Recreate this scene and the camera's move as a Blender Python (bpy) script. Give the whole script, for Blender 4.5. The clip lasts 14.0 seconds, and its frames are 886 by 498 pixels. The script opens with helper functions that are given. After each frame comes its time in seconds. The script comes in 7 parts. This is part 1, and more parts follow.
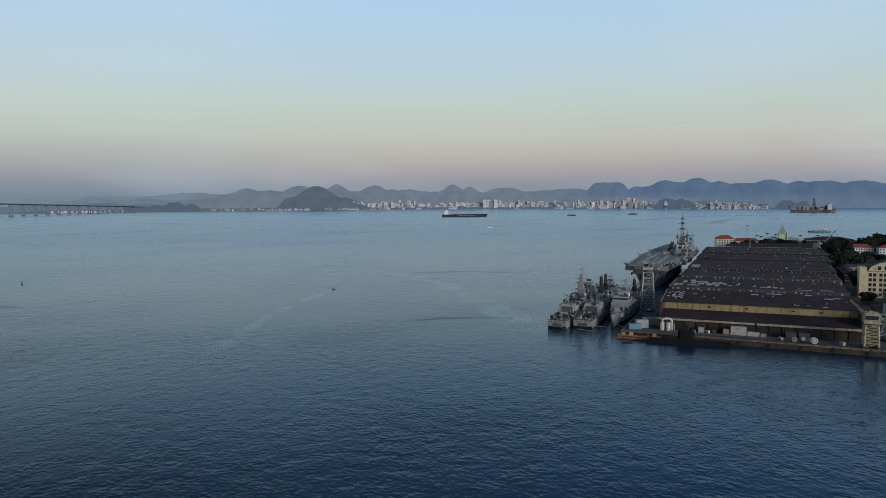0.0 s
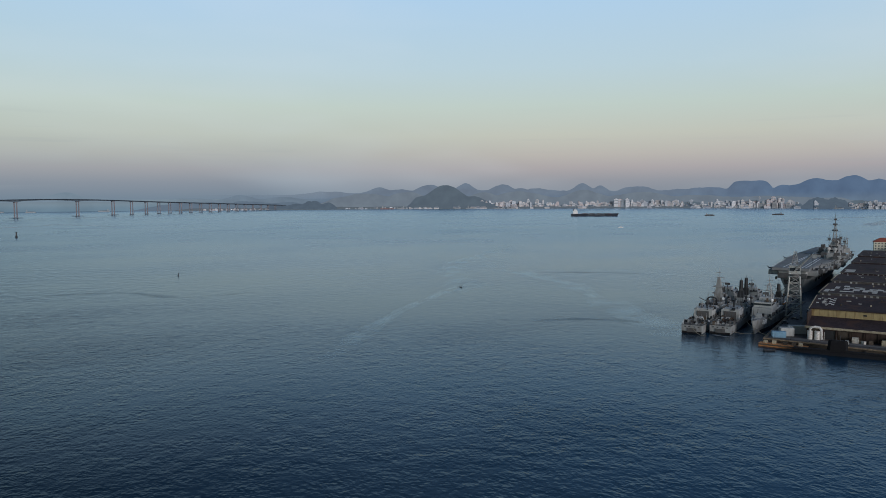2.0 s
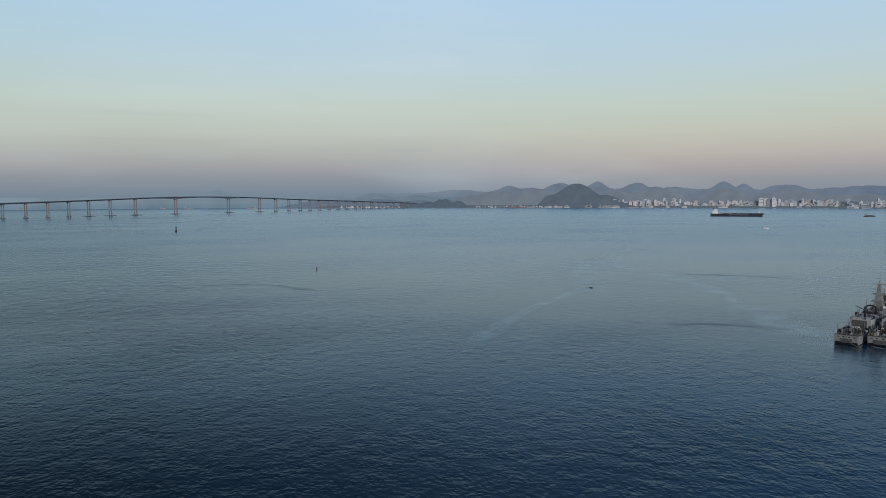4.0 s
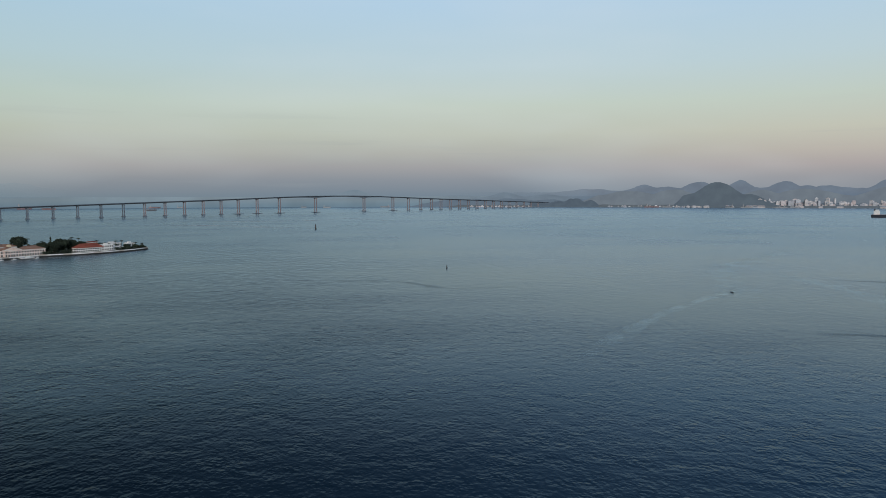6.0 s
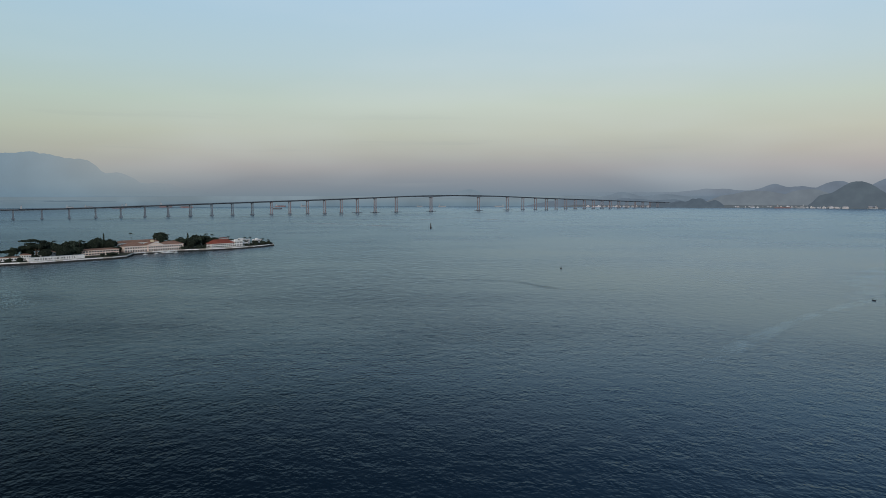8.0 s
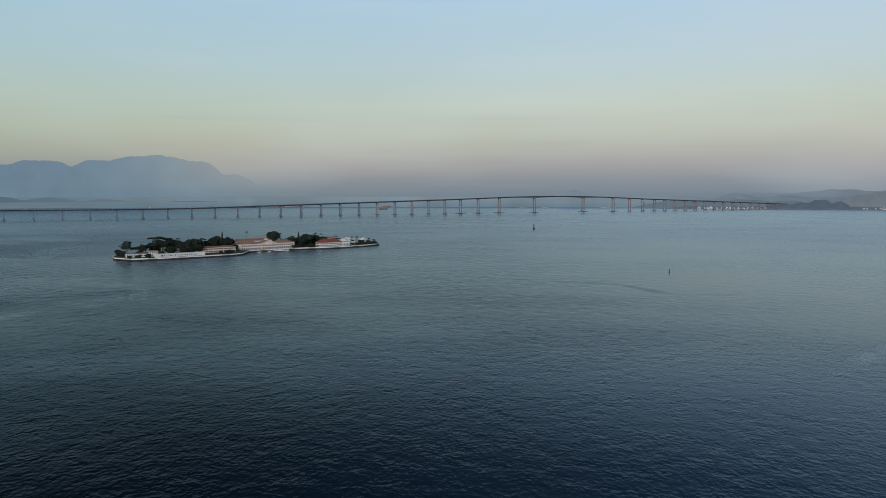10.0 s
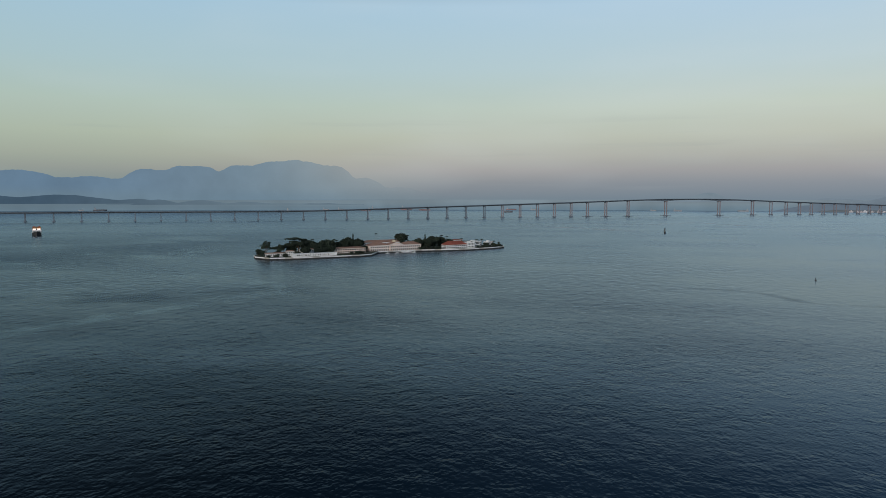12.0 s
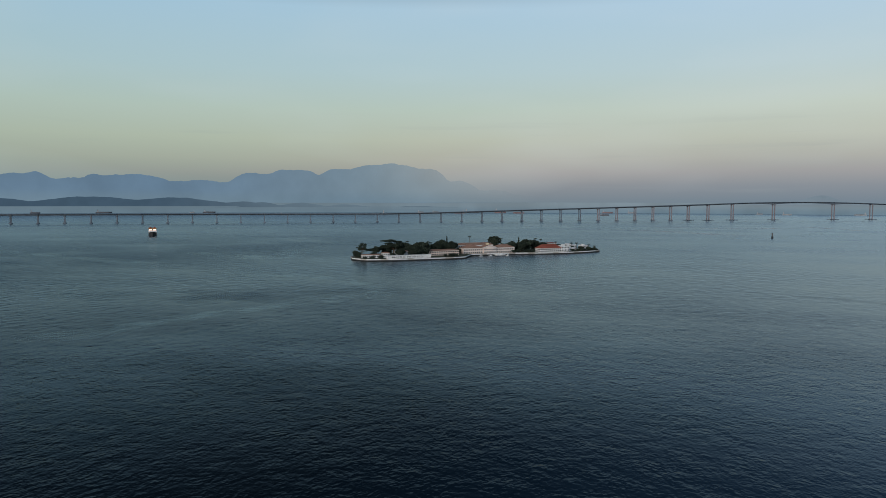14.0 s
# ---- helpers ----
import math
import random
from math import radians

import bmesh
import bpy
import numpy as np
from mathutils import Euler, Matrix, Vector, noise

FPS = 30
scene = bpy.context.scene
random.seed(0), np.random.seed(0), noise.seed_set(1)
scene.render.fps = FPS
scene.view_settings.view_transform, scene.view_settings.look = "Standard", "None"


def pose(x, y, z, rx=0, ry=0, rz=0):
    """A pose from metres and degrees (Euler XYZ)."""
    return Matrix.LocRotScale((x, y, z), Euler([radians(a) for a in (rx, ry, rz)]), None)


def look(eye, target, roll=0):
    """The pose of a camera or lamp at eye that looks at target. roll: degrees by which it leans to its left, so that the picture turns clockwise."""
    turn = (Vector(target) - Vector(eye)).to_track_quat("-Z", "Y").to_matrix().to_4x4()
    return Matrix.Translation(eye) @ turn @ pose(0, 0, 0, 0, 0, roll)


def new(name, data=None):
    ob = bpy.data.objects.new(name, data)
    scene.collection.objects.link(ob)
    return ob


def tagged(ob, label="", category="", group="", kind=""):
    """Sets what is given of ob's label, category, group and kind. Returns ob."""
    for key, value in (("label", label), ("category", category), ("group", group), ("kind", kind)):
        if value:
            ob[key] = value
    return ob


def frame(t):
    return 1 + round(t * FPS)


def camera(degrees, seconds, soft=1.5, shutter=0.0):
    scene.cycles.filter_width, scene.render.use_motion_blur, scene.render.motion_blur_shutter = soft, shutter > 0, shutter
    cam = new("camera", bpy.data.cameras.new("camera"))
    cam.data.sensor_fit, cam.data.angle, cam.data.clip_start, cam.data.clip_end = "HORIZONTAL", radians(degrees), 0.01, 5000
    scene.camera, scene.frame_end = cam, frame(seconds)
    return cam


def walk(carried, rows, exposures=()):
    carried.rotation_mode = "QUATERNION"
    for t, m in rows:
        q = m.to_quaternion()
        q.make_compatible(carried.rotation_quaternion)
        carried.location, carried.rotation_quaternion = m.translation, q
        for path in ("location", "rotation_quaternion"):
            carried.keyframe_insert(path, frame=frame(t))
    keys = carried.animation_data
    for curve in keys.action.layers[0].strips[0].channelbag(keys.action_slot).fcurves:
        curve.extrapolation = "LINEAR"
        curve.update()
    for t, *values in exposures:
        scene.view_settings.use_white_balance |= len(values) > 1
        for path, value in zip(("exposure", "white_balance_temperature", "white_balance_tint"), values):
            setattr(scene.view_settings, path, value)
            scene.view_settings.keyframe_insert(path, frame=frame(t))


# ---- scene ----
cam = camera(63.9, 14.0, soft=0.8)

# The drone hovers at one spot, 75 m above the bay, and turns to the left.
EYE = (0.0, 0.0, 75.0)
PATH = [
    (0.0, 40.97, -4.12, -0.34),
    (0.5, 38.41, -4.12, -0.35),
    (1.0, 35.82, -4.14, -0.30),
    (1.5, 33.25, -4.15, -0.29),
    (2.0, 30.69, -4.15, -0.29),
    (2.5, 28.08, -4.17, -0.25),
    (3.0, 25.49, -4.19, -0.19),
    (3.2, 24.46, -4.20, -0.18),
    (5.3, 13.51, -4.28, -0.11),
    (5.5, 12.49, -4.28, -0.11),
    (6.0, 9.85, -4.28, -0.11),
    (6.5, 7.26, -4.29, -0.07),
    (7.0, 4.71, -4.30, -0.04),
    (7.5, 2.57, -4.31, -0.03),
    (7.7, 1.80, -4.31, -0.02),
    (9.8, -6.64, -4.26, 0.04),
    (10.0, -7.61, -4.25, 0.04),
    (10.5, -10.09, -4.20, 0.04),
    (11.0, -12.55, -4.16, 0.03),
    (11.5, -15.06, -4.10, 0.03),
    (12.0, -17.67, -4.03, 0.05),
    (12.5, -20.36, -3.98, 0.07),
    (13.0, -22.67, -3.93, 0.08),
    (13.5, -24.12, -3.87, 0.09),
    (14.0, -25.21, -3.81, 0.11),
]


def heading(yaw, pitch):
    y, p = radians(yaw), radians(pitch)
    return Vector((math.sin(y) * math.cos(p), math.cos(y) * math.cos(p), math.sin(p)))


walk(cam, [(t, look(EYE, Vector(EYE) + 1000 * heading(yaw, pitch), roll)) for t, yaw, pitch, roll in PATH],
     exposures=[(0.0, -0.08, 6130, 10), (3.0, -0.08, 6200, 10), (7.0, -0.10, 6450, 10), (14.0, -0.12, 6500, 10)])

# ---- light: clear dusk, the sun just down behind the camera ----
world = bpy.data.worlds.new("dusk_sky")
scene.world = world
world.use_nodes = True
wn, wl = world.node_tree.nodes, world.node_tree.links
wn.clear()
SUN_AZ = 186.0
sky = wn.new("ShaderNodeTexSky")
sky.sky_type, sky.sun_disc = "NISHITA", False
sky.sun_elevation, sky.sun_rotation = radians(3.0), radians(SUN_AZ)
coord = wn.new("ShaderNodeTexCoord")
split = wn.new("ShaderNodeSeparateXYZ")
wl.new(coord.outputs["Generated"], split.inputs[0])
height = wn.new("ShaderNodeMapRange")
height.inputs["From Min"].default_value, height.inputs["From Max"].default_value = 0.0, 0.6
wl.new(split.outputs["Z"], height.inputs["Value"])
ramp = wn.new("ShaderNodeValToRGB")
SKY = [  # sine of the elevation, colour
    (0.000, (0.215, 0.268, 0.322)),
    (0.022, (0.288, 0.312, 0.358)),
    (0.040, (0.405, 0.378, 0.395)),
    (0.058, (0.488, 0.458, 0.430)),
    (0.085, (0.548, 0.552, 0.480)),
    (0.125, (0.545, 0.622, 0.562)),
    (0.175, (0.515, 0.645, 0.695)),
    (0.260, (0.465, 0.645, 0.810)),
    (0.300, (0.370, 0.545, 0.730)),
    (0.350, (0.180, 0.310, 0.500)),
    (0.420, (0.095, 0.190, 0.355)),
    (0.500, (0.080, 0.170, 0.310)),
    (0.600, (0.055, 0.125, 0.250)),
]
els = ramp.color_ramp.elements
while len(els) < len(SKY):
    els.new(0.5)
for e, (s, c) in zip(els, SKY):
    e.position, e.color = s / 0.6, (*c, 1)
wl.new(height.outputs[0], ramp.inputs[0])
# thin streaks of high cloud
cmap = wn.new("ShaderNodeMapping")
cmap.inputs["Scale"].default_value = (1.5, 1.5, 6)
cmap.inputs["Rotation"].default_value = (radians(7), radians(-6), 0)
wl.new(coord.outputs["Generated"], cmap.inputs[0])
cn = wn.new("ShaderNodeTexNoise")
cn.inputs["Scale"].default_value, cn.inputs["Detail"].default_value = 1.5, 3
wl.new(cmap.outputs[0], cn.inputs["Vector"])
cr = wn.new("ShaderNodeMapRange")
cr.inputs["From Min"].default_value, cr.inputs["From Max"].default_value = 0.45, 0.75
cr.inputs["To Min"].default_value, cr.inputs["To Max"].default_value = 0.0, 0.30
wl.new(cn.outputs["Fac"], cr.inputs["Value"])
cm = wn.new("ShaderNodeMixRGB")
cm.inputs[2].default_value = (0.70, 0.75, 0.78, 1)
wl.new(cr.outputs[0], cm.inputs[0])
wl.new(ramp.outputs[0], cm.inputs[1])
# a few long low cloud bars, a little darker than the glow behind them
bmap, bn, br, bz, bk, bars = (wn.new("ShaderNode" + k) for k in ("Mapping", "TexNoise", "MapRange", "MapRange", "Math", "MixRGB"))
bmap.inputs["Scale"].default_value = (2.2, 2.2, 46)
wl.new(coord.outputs["Generated"], bmap.inputs[0])
bn.inputs["Scale"].default_value, bn.inputs["Detail"].default_value = 1.7, 5
wl.new(bmap.outputs[0], bn.inputs["Vector"])
br.inputs["From Min"].default_value, br.inputs["From Max"].default_value, br.inputs["To Max"].default_value = 0.60, 0.74, 0.24
wl.new(bn.outputs["Fac"], br.inputs["Value"])
bz.inputs["From Min"].default_value, bz.inputs["From Max"].default_value, bz.inputs["To Min"].default_value, bz.inputs["To Max"].default_value = 0.085, 0.125, 1.0, 0.0
wl.new(split.outputs["Z"], bz.inputs["Value"])
bk.operation = "MULTIPLY"
wl.new(br.outputs[0], bk.inputs[0])
wl.new(bz.outputs[0], bk.inputs[1])
bars.inputs[2].default_value = (0.36, 0.385, 0.41, 1)
wl.new(bk.outputs[0], bars.inputs[0])
wl.new(cm.outputs[0], bars.inputs[1])
bg_a, bg_b, add, wout = (wn.new("ShaderNode" + k) for k in ("Background", "Background", "AddShader", "OutputWorld"))
bg_a.inputs["Strength"].default_value = 0.96
bg_b.inputs["Strength"].default_value = 0.02
# the sky dims and cools smoothly from the south-east round to the north-west
turn = wn.new("ShaderNodeMapRange")
turn.inputs["From Min"].default_value, turn.inputs["From Max"].default_value = -0.9, 0.15
wl.new(split.outputs["X"], turn.inputs["Value"])
dim = wn.new("ShaderNodeMixRGB")
dim.inputs[1].default_value, dim.inputs[2].default_value = (0.775, 0.88, 0.885, 1), (1, 1, 1, 1)
wl.new(turn.outputs[0], dim.inputs[0])
upper = wn.new("ShaderNodeMapRange")
upper.inputs["From Min"].default_value, upper.inputs["From Max"].default_value = 0.255, 0.36
wl.new(split.outputs["Z"], upper.inputs["Value"])
dusk = wn.new("ShaderNodeMixRGB")
dusk.inputs[1].default_value, dusk.inputs[2].default_value = (0.05, 0.085, 0.11, 1), (1, 1, 1, 1)
night = wn.new("ShaderNodeMapRange")
night.inputs["From Min"].default_value, night.inputs["From Max"].default_value = -0.45, 0.40
wl.new(split.outputs["X"], night.inputs["Value"])
wl.new(night.outputs[0], dusk.inputs[0])
high = wn.new("ShaderNodeMixRGB")
wl.new(upper.outputs[0], high.inputs[0])
wl.new(dim.outputs[0], high.inputs[1])
wl.new(dusk.outputs[0], high.inputs[2])
cool = wn.new("ShaderNodeMixRGB")
cool.blend_type, cool.inputs[0].default_value = "MULTIPLY", 1.0
# towards the north the haze along the horizon is deeper and bluer
hz, hx, hk, haze = (wn.new("ShaderNode" + k) for k in ("MapRange", "MapRange", "Math", "MixRGB"))
for node, lo, hi, v in ((hz, 0.05, 0.12, split.outputs["Z"]), (hx, 0.30, 0.62, split.outputs["X"])):
    node.inputs["From Min"].default_value, node.inputs["From Max"].default_value = lo, hi
    node.inputs["To Min"].default_value, node.inputs["To Max"].default_value = 1.0, 0.0
    wl.new(v, node.inputs["Value"])
hk.operation, haze.blend_type, haze.inputs[2].default_value = "MULTIPLY", "MULTIPLY", (0.83, 0.93, 0.985, 1)
wl.new(hz.outputs[0], hk.inputs[0])
wl.new(hx.outputs[0], hk.inputs[1])
hw, hm = wn.new("ShaderNodeMapRange"), wn.new("ShaderNodeMath")
hw.inputs["From Min"].default_value, hw.inputs["From Max"].default_value, hm.operation = -0.45, 0.0, "MULTIPLY"
wl.new(split.outputs["X"], hw.inputs["Value"])
wl.new(hk.outputs[0], hm.inputs[0])
wl.new(hw.outputs[0], hm.inputs[1])
wl.new(hm.outputs[0], haze.inputs[0])
wl.new(bars.outputs[0], haze.inputs[1])
# and towards the west the low glow is greener
gx, gk, green = (wn.new("ShaderNode" + k) for k in ("MapRange", "Math", "MixRGB"))
gx.inputs["From Min"].default_value, gx.inputs["From Max"].default_value = -0.30, -0.68
wl.new(split.outputs["X"], gx.inputs["Value"])
gk.operation, green.blend_type, green.inputs[2].default_value = "MULTIPLY", "MULTIPLY", (0.885, 1.0, 0.93, 1)
wl.new(hz.outputs[0], gk.inputs[0])
wl.new(gx.outputs[0], gk.inputs[1])
wl.new(gk.outputs[0], green.inputs[0])
wl.new(haze.outputs[0], green.inputs[1])
wl.new(green.outputs[0], cool.inputs[1])
wl.new(high.outputs[0], cool.inputs[2])
wl.new(cool.outputs[0], bg_a.inputs["Color"])
wl.new(sky.outputs[0], bg_b.inputs["Color"])
wl.new(bg_a.outputs[0], add.inputs[0])
wl.new(bg_b.outputs[0], add.inputs[1])
wl.new(add.outputs[0], wout.inputs[0])

sun = new("sun", bpy.data.lights.new("sun", "SUN"))
sun.data.energy, sun.data.angle, sun.data.color = 1.8, radians(25), (1.0, 0.945, 0.905)
sun.matrix_world = look(2000 * heading(SUN_AZ, 14), (0, 0, 0))

# ---- materials ----


def nodes_of(name):
    m = bpy.data.materials.new(name)
    m.use_nodes = True
    return m, m.node_tree.nodes, m.node_tree.links, m.node_tree.nodes["Principled BSDF"]


def surface(name, col, rough=0.7, metal=0.0, grain=2.0, patch=0.15, vary=0.18, bump=0.0, stain=None, streak=(1, 1, 1), rand=0.0):
    """A painted or mineral surface: fine grain, large patches, optional stains of another colour."""
    m, n, l, p = nodes_of(name)
    p.inputs["Roughness"].default_value, p.inputs["Metallic"].default_value = rough, metal
    if rough > 0.75:
        p.inputs["Specular IOR Level"].default_value = 0.2
    geo = n.new("ShaderNodeNewGeometry")
    mp = n.new("ShaderNodeMapping")
    mp.inputs["Scale"].default_value = streak
    l.new(geo.outputs["Position"], mp.inputs[0])
    fine, big = n.new("ShaderNodeTexNoise"), n.new("ShaderNodeTexNoise")
    for t, s in ((fine, grain), (big, patch)):
        t.inputs["Scale"].default_value, t.inputs["Detail"].default_value = s, 5
        l.new(mp.outputs[0], t.inputs["Vector"])
    f = n.new("ShaderNodeMath")
    f.operation = "ADD"
    l.new(fine.outputs["Fac"], f.inputs[0])
    l.new(big.outputs["Fac"], f.inputs[1])
    r = n.new("ShaderNodeMapRange")
    r.inputs["From Min"].default_value, r.inputs["From Max"].default_value = 0.6, 1.4
    r.inputs["To Min"].default_value, r.inputs["To Max"].default_value = 1 - 1.6 * vary, 1 + 1.6 * vary
    l.new(f.outputs[0], r.inputs["Value"])
    tone = r.outputs[0]
    if rand:
        oi = n.new("ShaderNodeObjectInfo")
        rr = n.new("ShaderNodeMapRange")
        rr.inputs["To Min"].default_value, rr.inputs["To Max"].default_value = 1 - rand, 1 + rand
        l.new(oi.outputs["Random"], rr.inputs["Value"])
        mul = n.new("ShaderNodeMath")
        mul.operation = "MULTIPLY"
        l.new(tone, mul.inputs[0])
        l.new(rr.outputs[0], mul.inputs[1])
        tone = mul.outputs[0]
    c = n.new("ShaderNodeMixRGB")
    c.blend_type, c.inputs[0].default_value = "MULTIPLY", 1.0
    c.inputs[1].default_value = (*col, 1)
    l.new(tone, c.inputs[2])
    out = c.outputs[0]
    if stain:
        s = n.new("ShaderNodeTexNoise")
        s.inputs["Scale"].default_value, s.inputs["Detail"].default_value = patch * 2.7, 7
        l.new(mp.outputs[0], s.inputs["Vector"])
        sr = n.new("ShaderNodeMapRange")
        sr.inputs["From Min"].default_value, sr.inputs["From Max"].default_value = 0.5, 0.68
        sr.inputs["To Max"].default_value = 0.75
        l.new(s.outputs["Fac"], sr.inputs["Value"])
        sm = n.new("ShaderNodeMixRGB")
        sm.inputs[2].default_value = (*stain, 1)
        l.new(sr.outputs[0], sm.inputs[0])
        l.new(out, sm.inputs[1])
        out = sm.outputs[0]
    l.new(out, p.inputs["Base Color"])
    if bump:
        b = n.new("ShaderNodeBump")
        b.inputs["Strength"].default_value, b.inputs["Distance"].default_value = bump, 0.05
        l.new(fine.outputs["Fac"], b.inputs["Height"])
        l.new(b.outputs[0], p.inputs["Normal"])
    return m


def distant(name, col, haze_glow, amount, patch=0.02, east=None, span=(-60, -20), fade=None, foot=None, rise=(70, 200)):
    """Far land of the backdrop: dark woods with the evening haze painted in as emission. The haze may change its
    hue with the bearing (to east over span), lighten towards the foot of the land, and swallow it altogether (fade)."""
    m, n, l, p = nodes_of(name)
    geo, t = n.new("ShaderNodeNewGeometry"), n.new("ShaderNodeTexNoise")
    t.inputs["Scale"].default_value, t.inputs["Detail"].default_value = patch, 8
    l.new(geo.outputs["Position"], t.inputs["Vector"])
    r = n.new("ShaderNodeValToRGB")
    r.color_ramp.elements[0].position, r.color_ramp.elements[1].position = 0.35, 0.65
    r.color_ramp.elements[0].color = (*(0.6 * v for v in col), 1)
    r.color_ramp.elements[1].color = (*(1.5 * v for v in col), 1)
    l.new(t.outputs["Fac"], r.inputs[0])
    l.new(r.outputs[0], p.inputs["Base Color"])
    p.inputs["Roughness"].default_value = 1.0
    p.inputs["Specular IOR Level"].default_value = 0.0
    p.inputs["Emission Color"].default_value = (*haze_glow, 1)
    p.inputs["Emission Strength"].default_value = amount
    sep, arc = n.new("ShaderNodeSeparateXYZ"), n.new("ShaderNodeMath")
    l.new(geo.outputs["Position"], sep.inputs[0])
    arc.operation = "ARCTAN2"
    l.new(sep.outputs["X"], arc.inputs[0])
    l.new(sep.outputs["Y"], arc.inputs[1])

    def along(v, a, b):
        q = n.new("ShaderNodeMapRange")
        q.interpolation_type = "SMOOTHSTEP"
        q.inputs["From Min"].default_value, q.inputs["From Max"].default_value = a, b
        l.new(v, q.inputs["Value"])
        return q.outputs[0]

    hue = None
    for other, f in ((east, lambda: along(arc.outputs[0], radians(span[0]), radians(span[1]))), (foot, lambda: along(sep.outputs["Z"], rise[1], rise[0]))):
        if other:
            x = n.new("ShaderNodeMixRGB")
            x.inputs[1].default_value, x.inputs[2].default_value = (*haze_glow, 1), (*other, 1)
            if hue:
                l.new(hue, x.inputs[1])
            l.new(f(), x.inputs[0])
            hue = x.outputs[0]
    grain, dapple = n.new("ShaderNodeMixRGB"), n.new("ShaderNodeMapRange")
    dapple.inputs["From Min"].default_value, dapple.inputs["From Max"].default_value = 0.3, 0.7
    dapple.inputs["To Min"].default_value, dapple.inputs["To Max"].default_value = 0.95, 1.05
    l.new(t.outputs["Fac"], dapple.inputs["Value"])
    grain.blend_type, grain.inputs[0].default_value, grain.inputs[1].default_value = "MULTIPLY", 1.0, (*haze_glow, 1)
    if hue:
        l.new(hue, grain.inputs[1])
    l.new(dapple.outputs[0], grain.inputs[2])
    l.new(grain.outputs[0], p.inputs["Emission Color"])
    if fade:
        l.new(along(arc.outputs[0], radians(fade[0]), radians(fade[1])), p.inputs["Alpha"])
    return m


def water_material():
    m, n, l, p = nodes_of("sea_water")
    n.remove(p)
    out = [q for q in n if q.type == "OUTPUT_MATERIAL"][0]
    body, gloss, rim, both = (n.new("ShaderNode" + k) for k in ("BsdfDiffuse", "BsdfGlossy", "Fresnel", "MixShader"))
    gloss.inputs["Color"].default_value = (0.62, 0.73, 0.80, 1)
    rim.inputs["IOR"].default_value = 1.333
    l.new(rim.outputs[0], both.inputs[0])
    l.new(body.outputs[0], both.inputs[1])
    l.new(gloss.outputs[0], both.inputs[2])
    l.new(both.outputs[0], out.inputs["Surface"])
    geo = n.new("ShaderNodeNewGeometry")

    def tex(scale, detail, stretch, turn=0.0, rough=0.5):
        mp = n.new("ShaderNodeMapping")
        mp.inputs["Scale"].default_value = stretch
        mp.inputs["Rotation"].default_value = (0, 0, radians(turn))
        l.new(geo.outputs["Position"], mp.inputs[0])
        t = n.new("ShaderNodeTexNoise")
        t.inputs["Scale"].default_value, t.inputs["Detail"].default_value, t.inputs["Roughness"].default_value = scale, detail, rough
        l.new(mp.outputs[0], t.inputs["Vector"])
        return t.outputs["Fac"]

    def ranged(v, a, b, lo, hi):
        r = n.new("ShaderNodeMapRange")
        for k, x in zip(("From Min", "From Max", "To Min", "To Max"), (a, b, lo, hi)):
            r.inputs[k].default_value = x
        l.new(v, r.inputs["Value"])
        return r.outputs[0]

    def calc(op, a, b):
        c = n.new("ShaderNodeMath")
        c.operation = op
        for i, v in enumerate((a, b)):
            if hasattr(v, "is_linked"):
                l.new(v, c.inputs[i])
            else:
                c.inputs[i].default_value = v
        return c.outputs[0]

    # wind patches: where the chop is stronger, and smoother slicks between them
    gust = tex(0.0045, 6, (1.0, 1.5, 1), -25, 0.55)
    slick = tex(0.0075, 7, (1.0, 2.2, 1), 28, 0.6)
    chop = calc("MULTIPLY", ranged(gust, 0.36, 0.64, 0.62, 1.3), ranged(slick, 0.52, 0.70, 1.0, 0.6))
    paws = tex(0.075, 4, (1.0, 1.7, 1), 15, 0.65)
    chop = calc("MULTIPLY", chop, ranged(paws, 0.35, 0.65, 0.40, 1.65))
    swell = tex(0.125, 1.5, (1.2, 1.05, 1), 0, 0.45)
    wave = tex(0.46, 1.6, (1.25, 1.0, 1), 20, 0.5)
    hgt = calc("ADD", calc("MULTIPLY", swell, 0.50), calc("MULTIPLY", wave, 0.34))
    b = n.new("ShaderNodeBump")
    b.inputs["Distance"].default_value = 1.0
    # out on the open bay single waves are lost in a general roughness
    flat = n.new("ShaderNodeVectorMath")
    flat.operation = "MULTIPLY"
    flat.inputs[1].default_value = (1, 1, 0)
    l.new(geo.outputs["Position"], flat.inputs[0])
    ln = n.new("ShaderNodeVectorMath")
    ln.operation = "LENGTH"
    l.new(flat.outputs[0], ln.inputs[0])
    far = ranged(ln.outputs["Value"], 200.0, 1300.0, 0.0, 1.0)
    open_bay = ranged(ln.outputs["Value"], 1000.0, 2200.0, 1.0, 0.0)
    sep = n.new("ShaderNodeSeparateXYZ")
    l.new(geo.outputs["Position"], sep.inputs[0])
    # short steep chop thrown back from the quays, longer and lower waves in the open
    chop = calc("MULTIPLY", chop, ranged(sep.outputs["X"], 100.0, 260.0, 1.0, 1.15))
    chop = calc("MULTIPLY", chop, ranged(sep.outputs["X"], -260.0, 100.0, 0.66, 0.58))
    l.new(calc("MULTIPLY", chop, calc("ADD", ranged(far, 0.0, 1.0, 1.0, 0.4), calc("MULTIPLY", calc("MULTIPLY", far, open_bay), ranged(sep.outputs["X"], -400.0, 150.0, 0.75, 0.0)))), b.inputs["Strength"])
